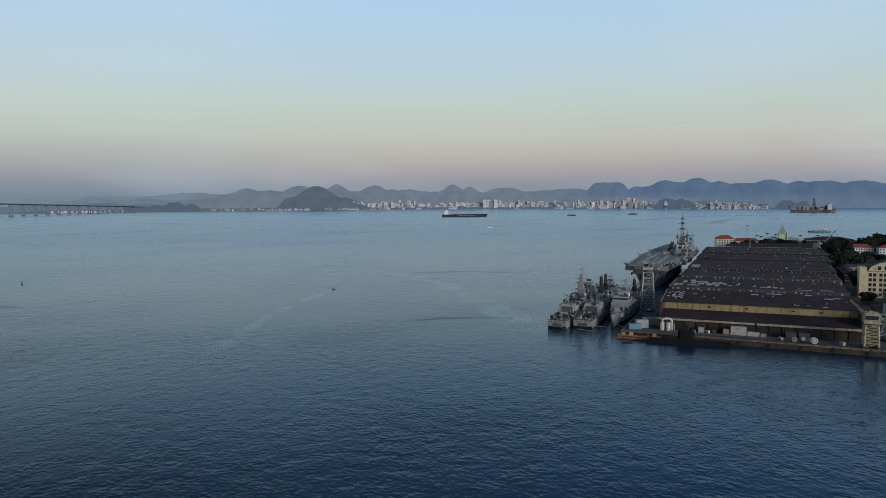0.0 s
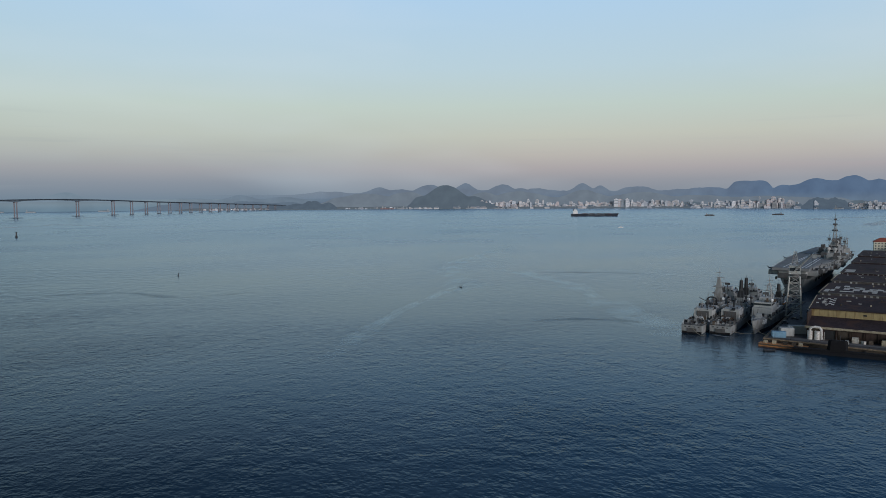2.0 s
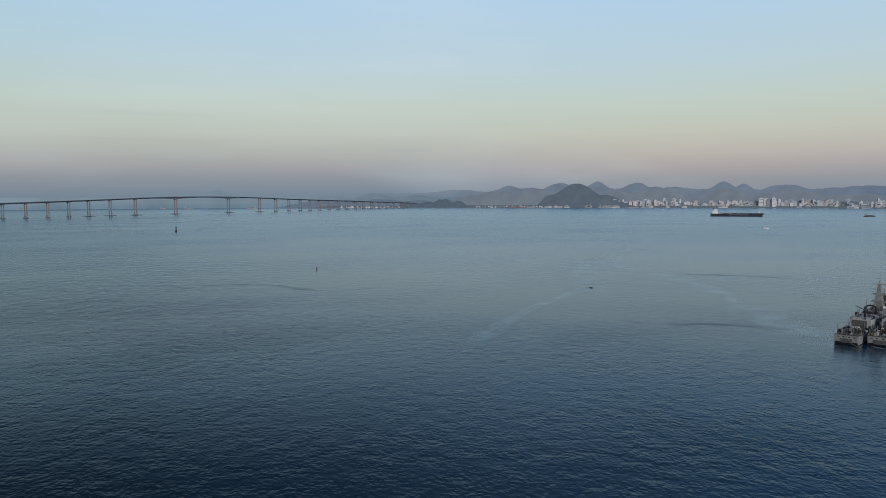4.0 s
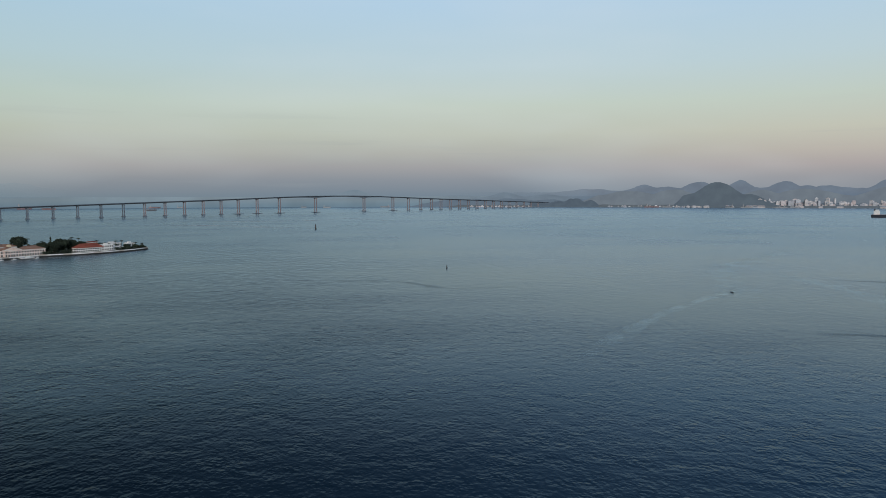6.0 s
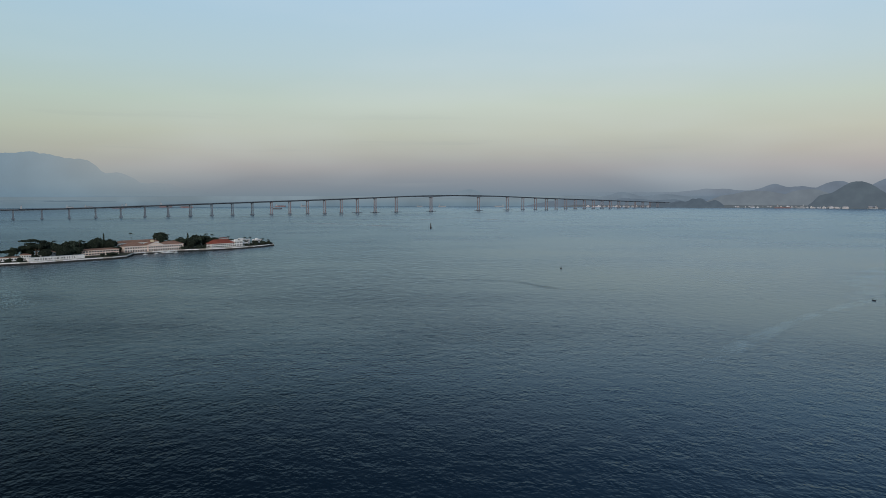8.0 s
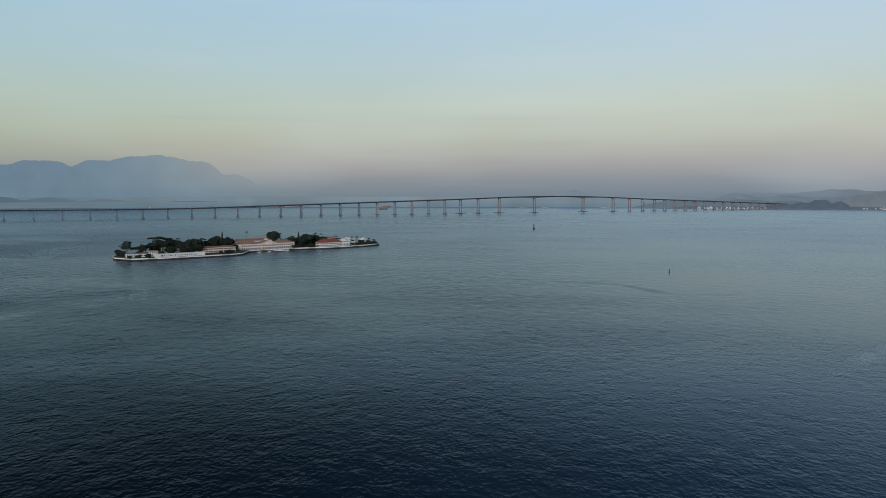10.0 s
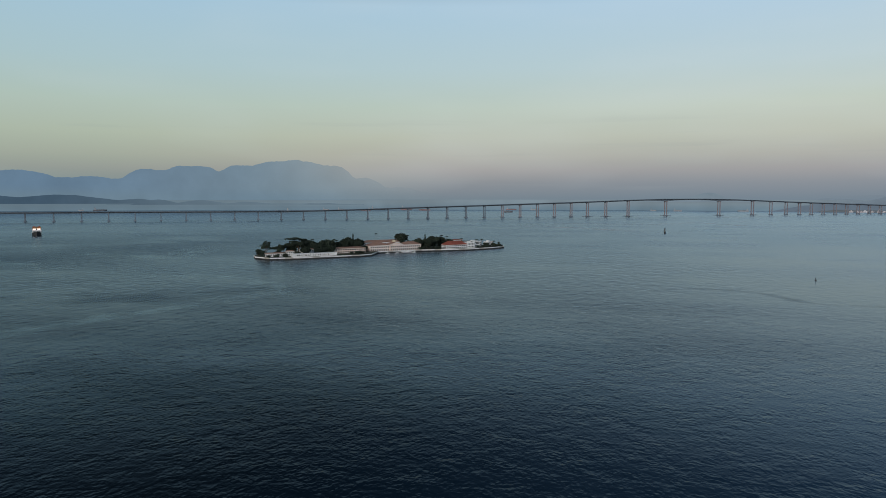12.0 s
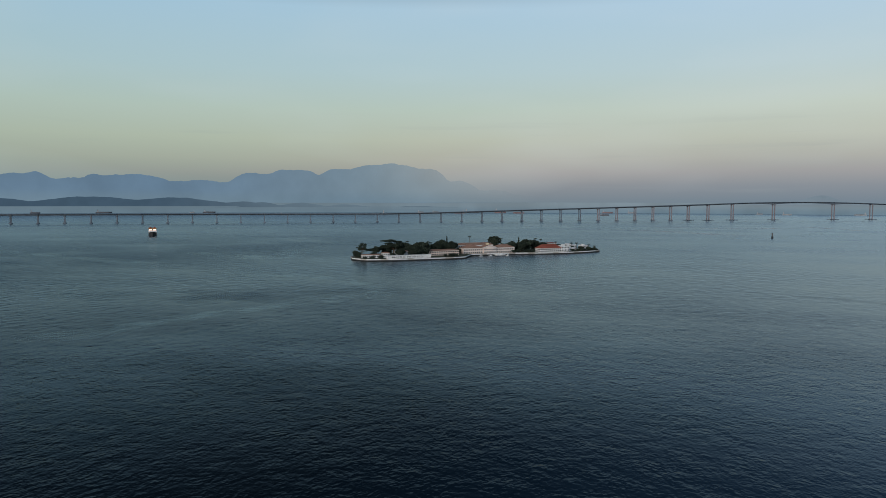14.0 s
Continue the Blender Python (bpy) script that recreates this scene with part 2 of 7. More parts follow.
    # longer waves, told apart in the middle distance of the open bay
    roll = calc("MULTIPLY", ranged(ln.outputs["Value"], 330.0, 620.0, 0.0, 1.0), ranged(ln.outputs["Value"], 950.0, 1500.0, 1.0, 0.0))
    hgt = calc("ADD", hgt, calc("MULTIPLY", calc("MULTIPLY", tex(0.075, 1.5, (1.5, 0.9, 1), 12, 0.5), roll), ranged(sep.outputs["X"], -50.0, 250.0, 1.5, 0.5)))
    # the sheltered basin before the quay lies smoother and mirrors the buildings
    inland = calc("ADD", calc("MULTIPLY", sep.outputs["X"], 0.9026), calc("MULTIPLY", sep.outputs["Y"], 0.4305))
    basin = calc("MULTIPLY", ranged(inland, 300.0, 375.0, 0.0, 1.0), ranged(ln.outputs["Value"], 480.0, 620.0, 1.0, 0.0))
    hgt = calc("MULTIPLY", hgt, ranged(basin, 0.0, 1.0, 1.0, 0.45))
    l.new(hgt, b.inputs["Height"])
    for k in (body, gloss, rim):
        l.new(b.outputs[0], k.inputs["Normal"])
    l.new(calc("ADD", ranged(gust, 0.3, 0.7, 0.11, 0.17), calc("MULTIPLY", calc("POWER", far, 0.5), 0.12)), gloss.inputs["Roughness"])
    # the sky's reflection is painted darker in the gloss colour towards the open west
    west_dim = n.new("ShaderNodeMixRGB")
    west_dim.use_clamp = True
    west_dim.inputs[1].default_value, west_dim.inputs[2].default_value = (0.64, 0.75, 0.82, 1), (0.245, 0.32, 0.39, 1)
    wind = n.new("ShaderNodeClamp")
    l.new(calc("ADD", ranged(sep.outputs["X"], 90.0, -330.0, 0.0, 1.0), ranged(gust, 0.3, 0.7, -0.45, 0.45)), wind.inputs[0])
    l.new(calc("MULTIPLY", wind.outputs[0], calc("MAXIMUM", ranged(far, 0.08, 0.42, 1.0, 0.27), calc("MULTIPLY", open_bay, ranged(sep.outputs["X"], -330.0, -760.0, 0.0, 0.85)))), west_dim.inputs[0])
    # gloss colour painted brighter in the middle distance and east, for more reflected sky
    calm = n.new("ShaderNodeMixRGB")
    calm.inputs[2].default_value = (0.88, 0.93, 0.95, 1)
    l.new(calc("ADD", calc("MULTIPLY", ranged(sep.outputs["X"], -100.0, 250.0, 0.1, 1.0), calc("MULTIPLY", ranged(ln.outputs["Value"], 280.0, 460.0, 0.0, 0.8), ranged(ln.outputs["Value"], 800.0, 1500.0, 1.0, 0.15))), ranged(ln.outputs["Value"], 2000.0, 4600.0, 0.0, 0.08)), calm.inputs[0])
    l.new(west_dim.outputs[0], calm.inputs[1])
    # close in and westward, the gloss colour is painted darker, dimming the reflection
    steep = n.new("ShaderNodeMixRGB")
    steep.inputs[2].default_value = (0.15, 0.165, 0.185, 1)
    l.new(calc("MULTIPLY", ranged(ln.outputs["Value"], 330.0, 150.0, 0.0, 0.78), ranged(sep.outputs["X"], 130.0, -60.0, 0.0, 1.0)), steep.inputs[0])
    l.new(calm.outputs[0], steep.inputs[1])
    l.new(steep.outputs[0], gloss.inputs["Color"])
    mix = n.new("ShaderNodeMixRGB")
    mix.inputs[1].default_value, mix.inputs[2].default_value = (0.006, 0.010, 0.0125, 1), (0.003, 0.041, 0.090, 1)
    # body colour runs darker to the west and bluer off the dockyard
    east_blue = calc("ADD", ranged(sep.outputs["X"], -120.0, 225.0, 0.0, 0.9), calc("MULTIPLY", gust, 0.1))
    # painted darker before the quay, in place of the workshop's dark reflection
    l.new(calc("MULTIPLY", east_blue, ranged(basin, 0.0, 1.0, 1.0, 0.5)), mix.inputs[0])
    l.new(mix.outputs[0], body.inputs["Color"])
    return m


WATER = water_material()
CONCRETE = surface("weathered_concrete", (0.30, 0.29, 0.28), 0.85, grain=0.8, patch=0.08, vary=0.22, stain=(0.16, 0.14, 0.12))
# girder and grey piers: bluish distance haze is mixed into the colour
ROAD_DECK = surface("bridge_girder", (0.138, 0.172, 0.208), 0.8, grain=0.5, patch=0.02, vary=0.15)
PIER_GREY = surface("hazy_pier_concrete", (0.155, 0.190, 0.228), 0.85, grain=0.3, patch=0.03, vary=0.2)
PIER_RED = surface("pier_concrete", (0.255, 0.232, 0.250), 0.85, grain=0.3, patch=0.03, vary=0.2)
QUAY = surface("quay_paving", (0.088, 0.078, 0.074), 0.9, grain=0.7, patch=0.05, vary=0.3, stain=(0.09, 0.08, 0.075))
ROAD = surface("quay_road", (0.145, 0.14, 0.138), 0.85, grain=0.6, patch=0.06, vary=0.25, stain=(0.12, 0.11, 0.105))
COPING = surface("ochre_coping", (0.215, 0.165, 0.115), 0.9, grain=0.9, patch=0.25, vary=0.3, stain=(0.10, 0.075, 0.055))
QUAY_WALL = surface("quay_wall", (0.062, 0.050, 0.040), 0.9, grain=0.8, patch=0.2, vary=0.35, stain=(0.07, 0.06, 0.05))
ROOF = surface("rusted_roof_sheets", (0.043, 0.030, 0.034), 0.95, grain=0.9, patch=0.06, vary=0.3, stain=(0.085, 0.045, 0.034), bump=0.3)
ROOF_PALE = surface("new_roof_sheet", (0.52, 0.49, 0.45), 0.8, grain=1.2, patch=0.3, vary=0.12, rand=0.2)
OCHRE = surface("ochre_cladding", (0.36, 0.285, 0.145), 0.8, grain=0.8, patch=0.15, vary=0.22, stain=(0.20, 0.13, 0.06), streak=(1, 1, 0.25))
RUST = surface("rust_brown_cladding", (0.052, 0.035, 0.030), 0.85, grain=0.7, patch=0.12, vary=0.35, stain=(0.07, 0.05, 0.04), streak=(1, 1, 0.3))
# near-black plates painted for the shade inside doorways and vents
DARK = surface("opening_shade", (0.02, 0.02, 0.022), 0.6, grain=1, patch=0.2, vary=0.2)
PALE = surface("pale_band", (0.38, 0.33, 0.24), 0.8, grain=0.8, patch=0.2, vary=0.25, stain=(0.2, 0.15, 0.1))
WHITE = surface("white_paint", (0.80, 0.80, 0.79), 0.6, grain=1.5, patch=0.2, vary=0.08, stain=(0.58, 0.57, 0.54))
CREAM = surface("cream_plaster", (0.68, 0.58, 0.40), 0.8, grain=1.0, patch=0.1, vary=0.1, stain=(0.45, 0.37, 0.25))
IVORY = surface("ivory_plaster", (0.74, 0.70, 0.56), 0.8, grain=1.0, patch=0.1, vary=0.1, stain=(0.5, 0.45, 0.33))
WORN_WHITE = surface("weathered_white_paint", (0.50, 0.475, 0.43), 0.75, grain=1.2, patch=0.25, vary=0.15, stain=(0.30, 0.25, 0.20))
DUCT_WHITE = surface("rusty_white_ducting", (0.62, 0.60, 0.57), 0.75, grain=1.4, patch=0.5, vary=0.15, stain=(0.28, 0.18, 0.12))
PINK = surface("pink_plaster", (0.76, 0.62, 0.54), 0.8, grain=1.0, patch=0.1, vary=0.1, stain=(0.5, 0.36, 0.3))
TILE_RED = surface("red_clay_tiles", (0.31, 0.090, 0.060), 0.85, grain=0.9, patch=0.15, vary=0.25, stain=(0.22, 0.07, 0.05))
TILE_BROWN = surface("brown_clay_tiles", (0.36, 0.215, 0.155), 0.85, grain=0.9, patch=0.15, vary=0.25, stain=(0.2, 0.1, 0.08))
GREY = surface("naval_grey_paint", (0.285, 0.290, 0.285), 0.7, grain=0.8, patch=0.12, vary=0.14, stain=(0.15, 0.13, 0.115), streak=(1, 1, 0.3))
GREY_DARK = surface("dark_deck_paint", (0.10, 0.10, 0.10), 0.8, grain=0.7, patch=0.1, vary=0.2, stain=(0.12, 0.1, 0.09))
GREY_PALE = surface("pale_grey_paint", (0.40, 0.40, 0.39), 0.7, grain=0.8, patch=0.15, vary=0.1)
BOOT = surface("waterline_black", (0.012, 0.012, 0.014), 0.9, grain=1, patch=0.2, vary=0.2)
BLACK = surface("black_paint", (0.018, 0.018, 0.02), 0.6, grain=1, patch=0.2, vary=0.2)
HULL_RED = surface("red_antifouling", (0.30, 0.06, 0.04), 0.7, grain=0.4, patch=0.05, vary=0.2)
# far ships: distance haze is mixed into the paint colours, greying them
FAR_RED = surface("hazy_red_hull", (0.25, 0.165, 0.17), 0.8, grain=0.4, patch=0.05, vary=0.2)
FAR_BLACK = surface("hazy_black_hull", (0.040, 0.046, 0.058), 0.85, grain=0.4, patch=0.05, vary=0.2)
FAR_DARK = surface("hazy_dark_hull", (0.12, 0.13, 0.15), 0.8, grain=0.4, patch=0.05, vary=0.2)
FAR_WHITE = surface("hazy_white_paint", (0.33, 0.35, 0.37), 0.8, grain=0.4, patch=0.05, vary=0.12)
FLIGHT_DECK = surface("flight_deck_paint", (0.215, 0.22, 0.225), 0.85, grain=0.5, patch=0.05, vary=0.2, stain=(0.19, 0.18, 0.17))
BLUE = surface("blue_paint", (0.17, 0.31, 0.43), 0.6, grain=1, patch=0.2, vary=0.15)
ORANGE = surface("orange_paint", (0.45, 0.19, 0.06), 0.7, grain=1, patch=0.2, vary=0.25, stain=(0.2, 0.1, 0.05))
GREEN_METAL = surface("copper_green", (0.32, 0.40, 0.33), 0.7, grain=1, patch=0.2, vary=0.15)
STEEL = surface("crane_steel", (0.46, 0.465, 0.44), 0.6, metal=0.2, grain=1.5, patch=0.3, vary=0.2, stain=(0.2, 0.12, 0.07))
STEEL_YELLOW = surface("worn_yellow_steel", (0.42, 0.38, 0.22), 0.65, grain=1.5, patch=0.3, vary=0.25, stain=(0.22, 0.14, 0.08))
LEAF = surface("dark_foliage", (0.032, 0.045, 0.032), 0.8, grain=0.6, patch=0.12, vary=0.4, rand=0.25)
BARK = surface("bark", (0.10, 0.075, 0.055), 0.9, grain=3, patch=0.5, vary=0.3)
EARTH = surface("island_ground", (0.085, 0.085, 0.055), 0.95, grain=0.6, patch=0.08, vary=0.3, stain=(0.06, 0.075, 0.03))
GLASS_DARK = surface("window_glass", (0.03, 0.035, 0.04), 0.15, grain=1, patch=0.3, vary=0.15)
ROCK = surface("sea_stones", (0.045, 0.046, 0.046), 0.9, grain=0.9, patch=0.3, vary=0.35, stain=(0.045, 0.048, 0.045))
# far city: distance haze is mixed in, paling walls and window bands
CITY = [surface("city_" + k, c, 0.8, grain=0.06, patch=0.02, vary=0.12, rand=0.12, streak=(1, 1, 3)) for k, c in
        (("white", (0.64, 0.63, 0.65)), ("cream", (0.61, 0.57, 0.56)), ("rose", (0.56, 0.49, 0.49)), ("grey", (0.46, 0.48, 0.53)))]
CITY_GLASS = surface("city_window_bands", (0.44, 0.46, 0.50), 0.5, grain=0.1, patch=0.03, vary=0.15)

LAMPLIGHT = bpy.data.materials.new("lit_window")
LAMPLIGHT.use_nodes = True
lamp = LAMPLIGHT.node_tree.nodes["Principled BSDF"]
lamp.inputs["Emission Color"].default_value, lamp.inputs["Emission Strength"].default_value = (1.0, 0.80, 0.62, 1), 1.6

# ---- building helpers ----


def link(name, bm, mat, parent=None, label="", smooth=False):
    me = bpy.data.meshes.new(name)
    bm.to_mesh(me)
    bm.free()
    if smooth:
        me.polygons.foreach_set("use_smooth", [True] * len(me.polygons))
    for k in mat if isinstance(mat, (list, tuple)) else [mat]:
        me.materials.append(k)
    ob = new(name, me)
    if parent:
        ob.parent = parent
    return tagged(ob, label)


part = link


def thing(name, m, label, category, group="", kind=""):
    """An empty at the thing's base, to parent its parts."""
    ob = new(name)
    ob.matrix_world = m
    ob.empty_display_size = 1
    return tagged(ob, label, category, group, kind)


def box(bm, x0, x1, y0, y1, z0, z1, top=1.0, mat=0, turn=0.0):
    """A box; its top may be drawn in by the factor top."""
    cx, cy = (x0 + x1) / 2, (y0 + y1) / 2
    c, s = math.cos(turn), math.sin(turn)
    vs = []
    for z, k in ((z0, 1.0), (z1, top)):
        for x, y in ((x0, y0), (x1, y0), (x1, y1), (x0, y1)):
            dx, dy = (x - cx) * k, (y - cy) * k
            vs.append(bm.verts.new((cx + c * dx - s * dy, cy + s * dx + c * dy, z)))
    for f in ((3, 2, 1, 0), (4, 5, 6, 7), (0, 1, 5, 4), (1, 2, 6, 5), (2, 3, 7, 6), (3, 0, 4, 7)):
        bm.faces.new([vs[i] for i in f]).material_index = mat
    return bm


def boxes(*rows):
    bm = bmesh.new()
    for r in rows:
        box(bm, *r)
    return bm


def tube(bm, a, b, r0, r1=None, n=8, caps=True):
    """A round bar from a to b."""
    a, b = Vector(a), Vector(b)
    r1 = r0 if r1 is None else r1
    q = (b - a).to_track_quat("Z", "Y")
    rings = [[bm.verts.new(p + q @ Vector((r * math.cos(k * math.tau / n), r * math.sin(k * math.tau / n), 0))) for k in range(n)] for p, r in ((a, r0), (b, max(r1, 0.004)))]
    for k in range(n):
        bm.faces.new((rings[0][k], rings[0][(k + 1) % n], rings[1][(k + 1) % n], rings[1][k]))
    if caps:
        bm.faces.new(rings[0][::-1])
        bm.faces.new(rings[1])
    return bm


def loft(bm, rings, close=True, ends=True):
    """Skin through rings of points of equal number."""
    vs = [[bm.verts.new(p) for p in r] for r in rings]
    n = len(vs[0])
    for a, b in zip(vs, vs[1:]):
        for k in range(n if close else n - 1):
            j = (k + 1) % n
            bm.faces.new((a[k], a[j], b[j], b[k]))
    if ends:
        bm.faces.new(vs[0][::-1])
        bm.faces.new(vs[-1])
    bmesh.ops.recalc_face_normals(bm, faces=bm.faces)
    return bm


def hip_roof(x0, x1, y0, y1, z0, z1, over=0.5, inset=None):
    """A hipped roof with an overhang and a thick eave."""
    x0, x1, y0, y1 = x0 - over, x1 + over, y0 - over, y1 + over
    k = min(x1 - x0, y1 - y0) / 2 if inset is None else inset
    bm = bmesh.new()
    e = 0.25
    lo = [bm.verts.new(p) for p in ((x0, y0, z0), (x1, y0, z0), (x1, y1, z0), (x0, y1, z0))]
    mid = [bm.verts.new(p) for p in ((x0, y0, z0 + e), (x1, y0, z0 + e), (x1, y1, z0 + e), (x0, y1, z0 + e))]
    long_x = (x1 - x0) >= (y1 - y0)
    if long_x:
        ra, rb = bm.verts.new((x0 + k, (y0 + y1) / 2, z1)), bm.verts.new((x1 - k, (y0 + y1) / 2, z1))
        roof = ((mid[0], mid[1], rb, ra), (mid[1], mid[2], rb), (mid[2], mid[3], ra, rb), (mid[3], mid[0], ra))
    else:
        ra, rb = bm.verts.new(((x0 + x1) / 2, y0 + k, z1)), bm.verts.new(((x0 + x1) / 2, y1 - k, z1))
        roof = ((mid[1], mid[2], rb, ra), (mid[0], mid[1], ra), (mid[3], mid[0], ra, rb), (mid[2], mid[3], rb))
    for f in roof:
        bm.faces.new(f)
    for i in range(4):
        bm.faces.new((lo[i], lo[(i + 1) % 4], mid[(i + 1) % 4], mid[i]))
    bm.faces.new(lo[::-1])
    bmesh.ops.recalc_face_normals(bm, faces=bm.faces)
    return bm


def polar(az, d, z=0.0):
    a = radians(az)
    return Vector((d * math.sin(a), d * math.cos(a), z))


def facing(az, d, z=0.0, turn=0.0):
    """A pose on the bay: x runs to the right as seen from the middle of the bay, y away from it."""
    p = polar(az, d, z)
    return pose(p.x, p.y, p.z, 0, 0, -az + turn)


def fine(name, *rows):
    return boxes(*rows)


DOCK = pose(322, 224, 0, 0, 0, -64.5)     # x along the front quay, y inland
ISLE = pose(-485, 765, 0, 0, 0, 51.17)    # x along the island, y inland
SPAN = pose(-2254.6, 1490.6, 0, 0, 0, 39.16)  # x along the bridge

# ---- the bay ----


def disc(name, r, z, mat, label):
    bm = bmesh.new()
    radii = [0, 60, 150, 300, 600, 1200, 2400, r]
    n = 96
    rings = [[bm.verts.new(polar(k * 360 / n, q, z)) for k in range(n)] for q in radii[1:]]
    c = bm.verts.new((0, 0, z))
    for k in range(n):
        j = (k + 1) % n
        bm.faces.new((c, rings[0][j], rings[0][k]))
        for a, b in zip(rings, rings[1:]):
            bm.faces.new((a[k], a[j], b[j], b[k]))
    bmesh.ops.recalc_face_normals(bm, faces=bm.faces)
    if bm.faces[0].normal.z < 0:
        bmesh.ops.reverse_faces(bm, faces=bm.faces)
    return tagged(link(name, bm, mat), label, "water", kind="structure")


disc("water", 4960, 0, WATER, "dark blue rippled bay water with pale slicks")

# beyond five kilometres a plain pale upright strip, glowing as haze, replaces the bay
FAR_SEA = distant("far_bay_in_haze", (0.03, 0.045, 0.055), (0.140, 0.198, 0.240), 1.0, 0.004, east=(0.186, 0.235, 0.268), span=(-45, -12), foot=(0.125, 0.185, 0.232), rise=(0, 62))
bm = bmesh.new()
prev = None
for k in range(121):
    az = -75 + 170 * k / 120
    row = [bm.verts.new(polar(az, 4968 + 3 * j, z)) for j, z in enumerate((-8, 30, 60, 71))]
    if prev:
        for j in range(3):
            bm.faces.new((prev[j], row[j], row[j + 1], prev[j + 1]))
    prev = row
tagged(link("backdrop_bay", bm, FAR_SEA), "pale glowing backdrop strip for distant bay water in evening haze", "water", kind="structure")


def ridge(name, d0, d1, a0, a1, peaks, mat, label, floor=0.0, rough=0.05, base=0.0, step=0.12, taper=1.5):
    """Hills from d0 to d1 metres out, between two bearings: the upper edge of rounded peaks (bearing, degrees above eye level, half width, and a form: under 2 pointed, over 2 flat-topped), with spurs and gullies."""
    rows, cols = 9, int((a1 - a0) / step)
    bm = bmesh.new()
    grid = []
    for i in range(cols + 1):
        az = a0 + (a1 - a0) * i / cols
        el = floor + sum(max((pe - floor) * math.exp(-0.8 * (abs(az - pa) / pw) ** (form[0] if form else 2)), 0) ** 8 for pa, pe, pw, *form in peaks) ** 0.125
        el += rough * noise.fractal((az * 0.9, 3.1, len(peaks)), 0.9, 2.1, 5)
        el += 0.35 * rough * noise.fractal((az * 6.0, 9.3, 1.0), 0.8, 2.1, 5)
        edge = min(1.0, (az - a0) / taper, (a1 - az) / taper)
        top = (75 + d1 * math.tan(radians(el)) - base) * max(edge, 0) ** 0.7
        col = []
        for j in range(rows):
            f = j / (rows - 1)
            d = d0 + (d1 - d0) * f
            rise = f ** 0.75 * (1 + 0.22 * (1 - f) * noise.fractal((az * 1.8, f * 2.5, 7.7), 1.0, 2.0, 4))
            col.append(bm.verts.new(polar(az, d, base + max(top, 0) * rise - (2 if j == 0 else 0))))
        grid.append(col)
    for a, b in zip(grid, grid[1:]):
        for j in range(rows - 1):
            bm.faces.new((a[j], b[j], b[j + 1], a[j + 1]))
    return tagged(link(name, bm, mat, smooth=True), label, "hills", kind="structure")


# haze painted as emission: grey-violet towards the south-east, blue towards the north
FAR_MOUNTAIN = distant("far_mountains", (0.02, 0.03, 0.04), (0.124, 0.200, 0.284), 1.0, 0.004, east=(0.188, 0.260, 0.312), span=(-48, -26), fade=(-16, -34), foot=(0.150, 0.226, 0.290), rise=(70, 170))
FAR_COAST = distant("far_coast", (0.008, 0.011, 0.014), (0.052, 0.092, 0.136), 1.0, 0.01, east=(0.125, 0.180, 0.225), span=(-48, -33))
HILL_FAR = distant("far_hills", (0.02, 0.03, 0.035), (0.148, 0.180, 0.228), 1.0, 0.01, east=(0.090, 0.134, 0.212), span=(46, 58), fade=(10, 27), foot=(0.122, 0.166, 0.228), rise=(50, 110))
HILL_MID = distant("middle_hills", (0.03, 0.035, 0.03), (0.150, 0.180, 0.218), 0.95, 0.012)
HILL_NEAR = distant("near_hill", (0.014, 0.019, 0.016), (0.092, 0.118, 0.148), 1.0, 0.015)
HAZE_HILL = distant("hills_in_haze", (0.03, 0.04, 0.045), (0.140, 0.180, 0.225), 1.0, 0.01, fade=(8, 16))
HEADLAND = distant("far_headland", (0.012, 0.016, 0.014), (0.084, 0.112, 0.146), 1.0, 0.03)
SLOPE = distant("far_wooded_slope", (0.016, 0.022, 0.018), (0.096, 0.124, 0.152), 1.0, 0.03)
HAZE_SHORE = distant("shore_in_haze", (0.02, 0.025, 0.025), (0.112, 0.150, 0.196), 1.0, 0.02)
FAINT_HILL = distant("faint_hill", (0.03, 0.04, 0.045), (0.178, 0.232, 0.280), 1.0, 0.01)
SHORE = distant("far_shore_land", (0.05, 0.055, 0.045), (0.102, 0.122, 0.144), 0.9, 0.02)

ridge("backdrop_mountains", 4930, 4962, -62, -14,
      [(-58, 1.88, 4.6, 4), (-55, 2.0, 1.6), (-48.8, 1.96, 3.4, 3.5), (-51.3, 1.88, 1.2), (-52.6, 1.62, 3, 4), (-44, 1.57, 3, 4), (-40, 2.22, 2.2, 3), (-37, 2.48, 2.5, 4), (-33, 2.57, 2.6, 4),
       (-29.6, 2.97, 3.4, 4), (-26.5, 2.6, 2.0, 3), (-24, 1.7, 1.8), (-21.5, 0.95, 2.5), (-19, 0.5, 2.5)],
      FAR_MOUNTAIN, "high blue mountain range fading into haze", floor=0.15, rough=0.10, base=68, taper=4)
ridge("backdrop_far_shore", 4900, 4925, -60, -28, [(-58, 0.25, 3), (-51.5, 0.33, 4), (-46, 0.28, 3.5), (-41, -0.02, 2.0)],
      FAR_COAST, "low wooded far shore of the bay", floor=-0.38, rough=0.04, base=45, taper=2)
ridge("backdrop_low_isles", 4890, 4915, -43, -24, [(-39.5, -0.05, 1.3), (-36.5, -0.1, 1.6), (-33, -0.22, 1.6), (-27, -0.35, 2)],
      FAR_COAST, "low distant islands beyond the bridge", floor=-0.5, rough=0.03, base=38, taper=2)
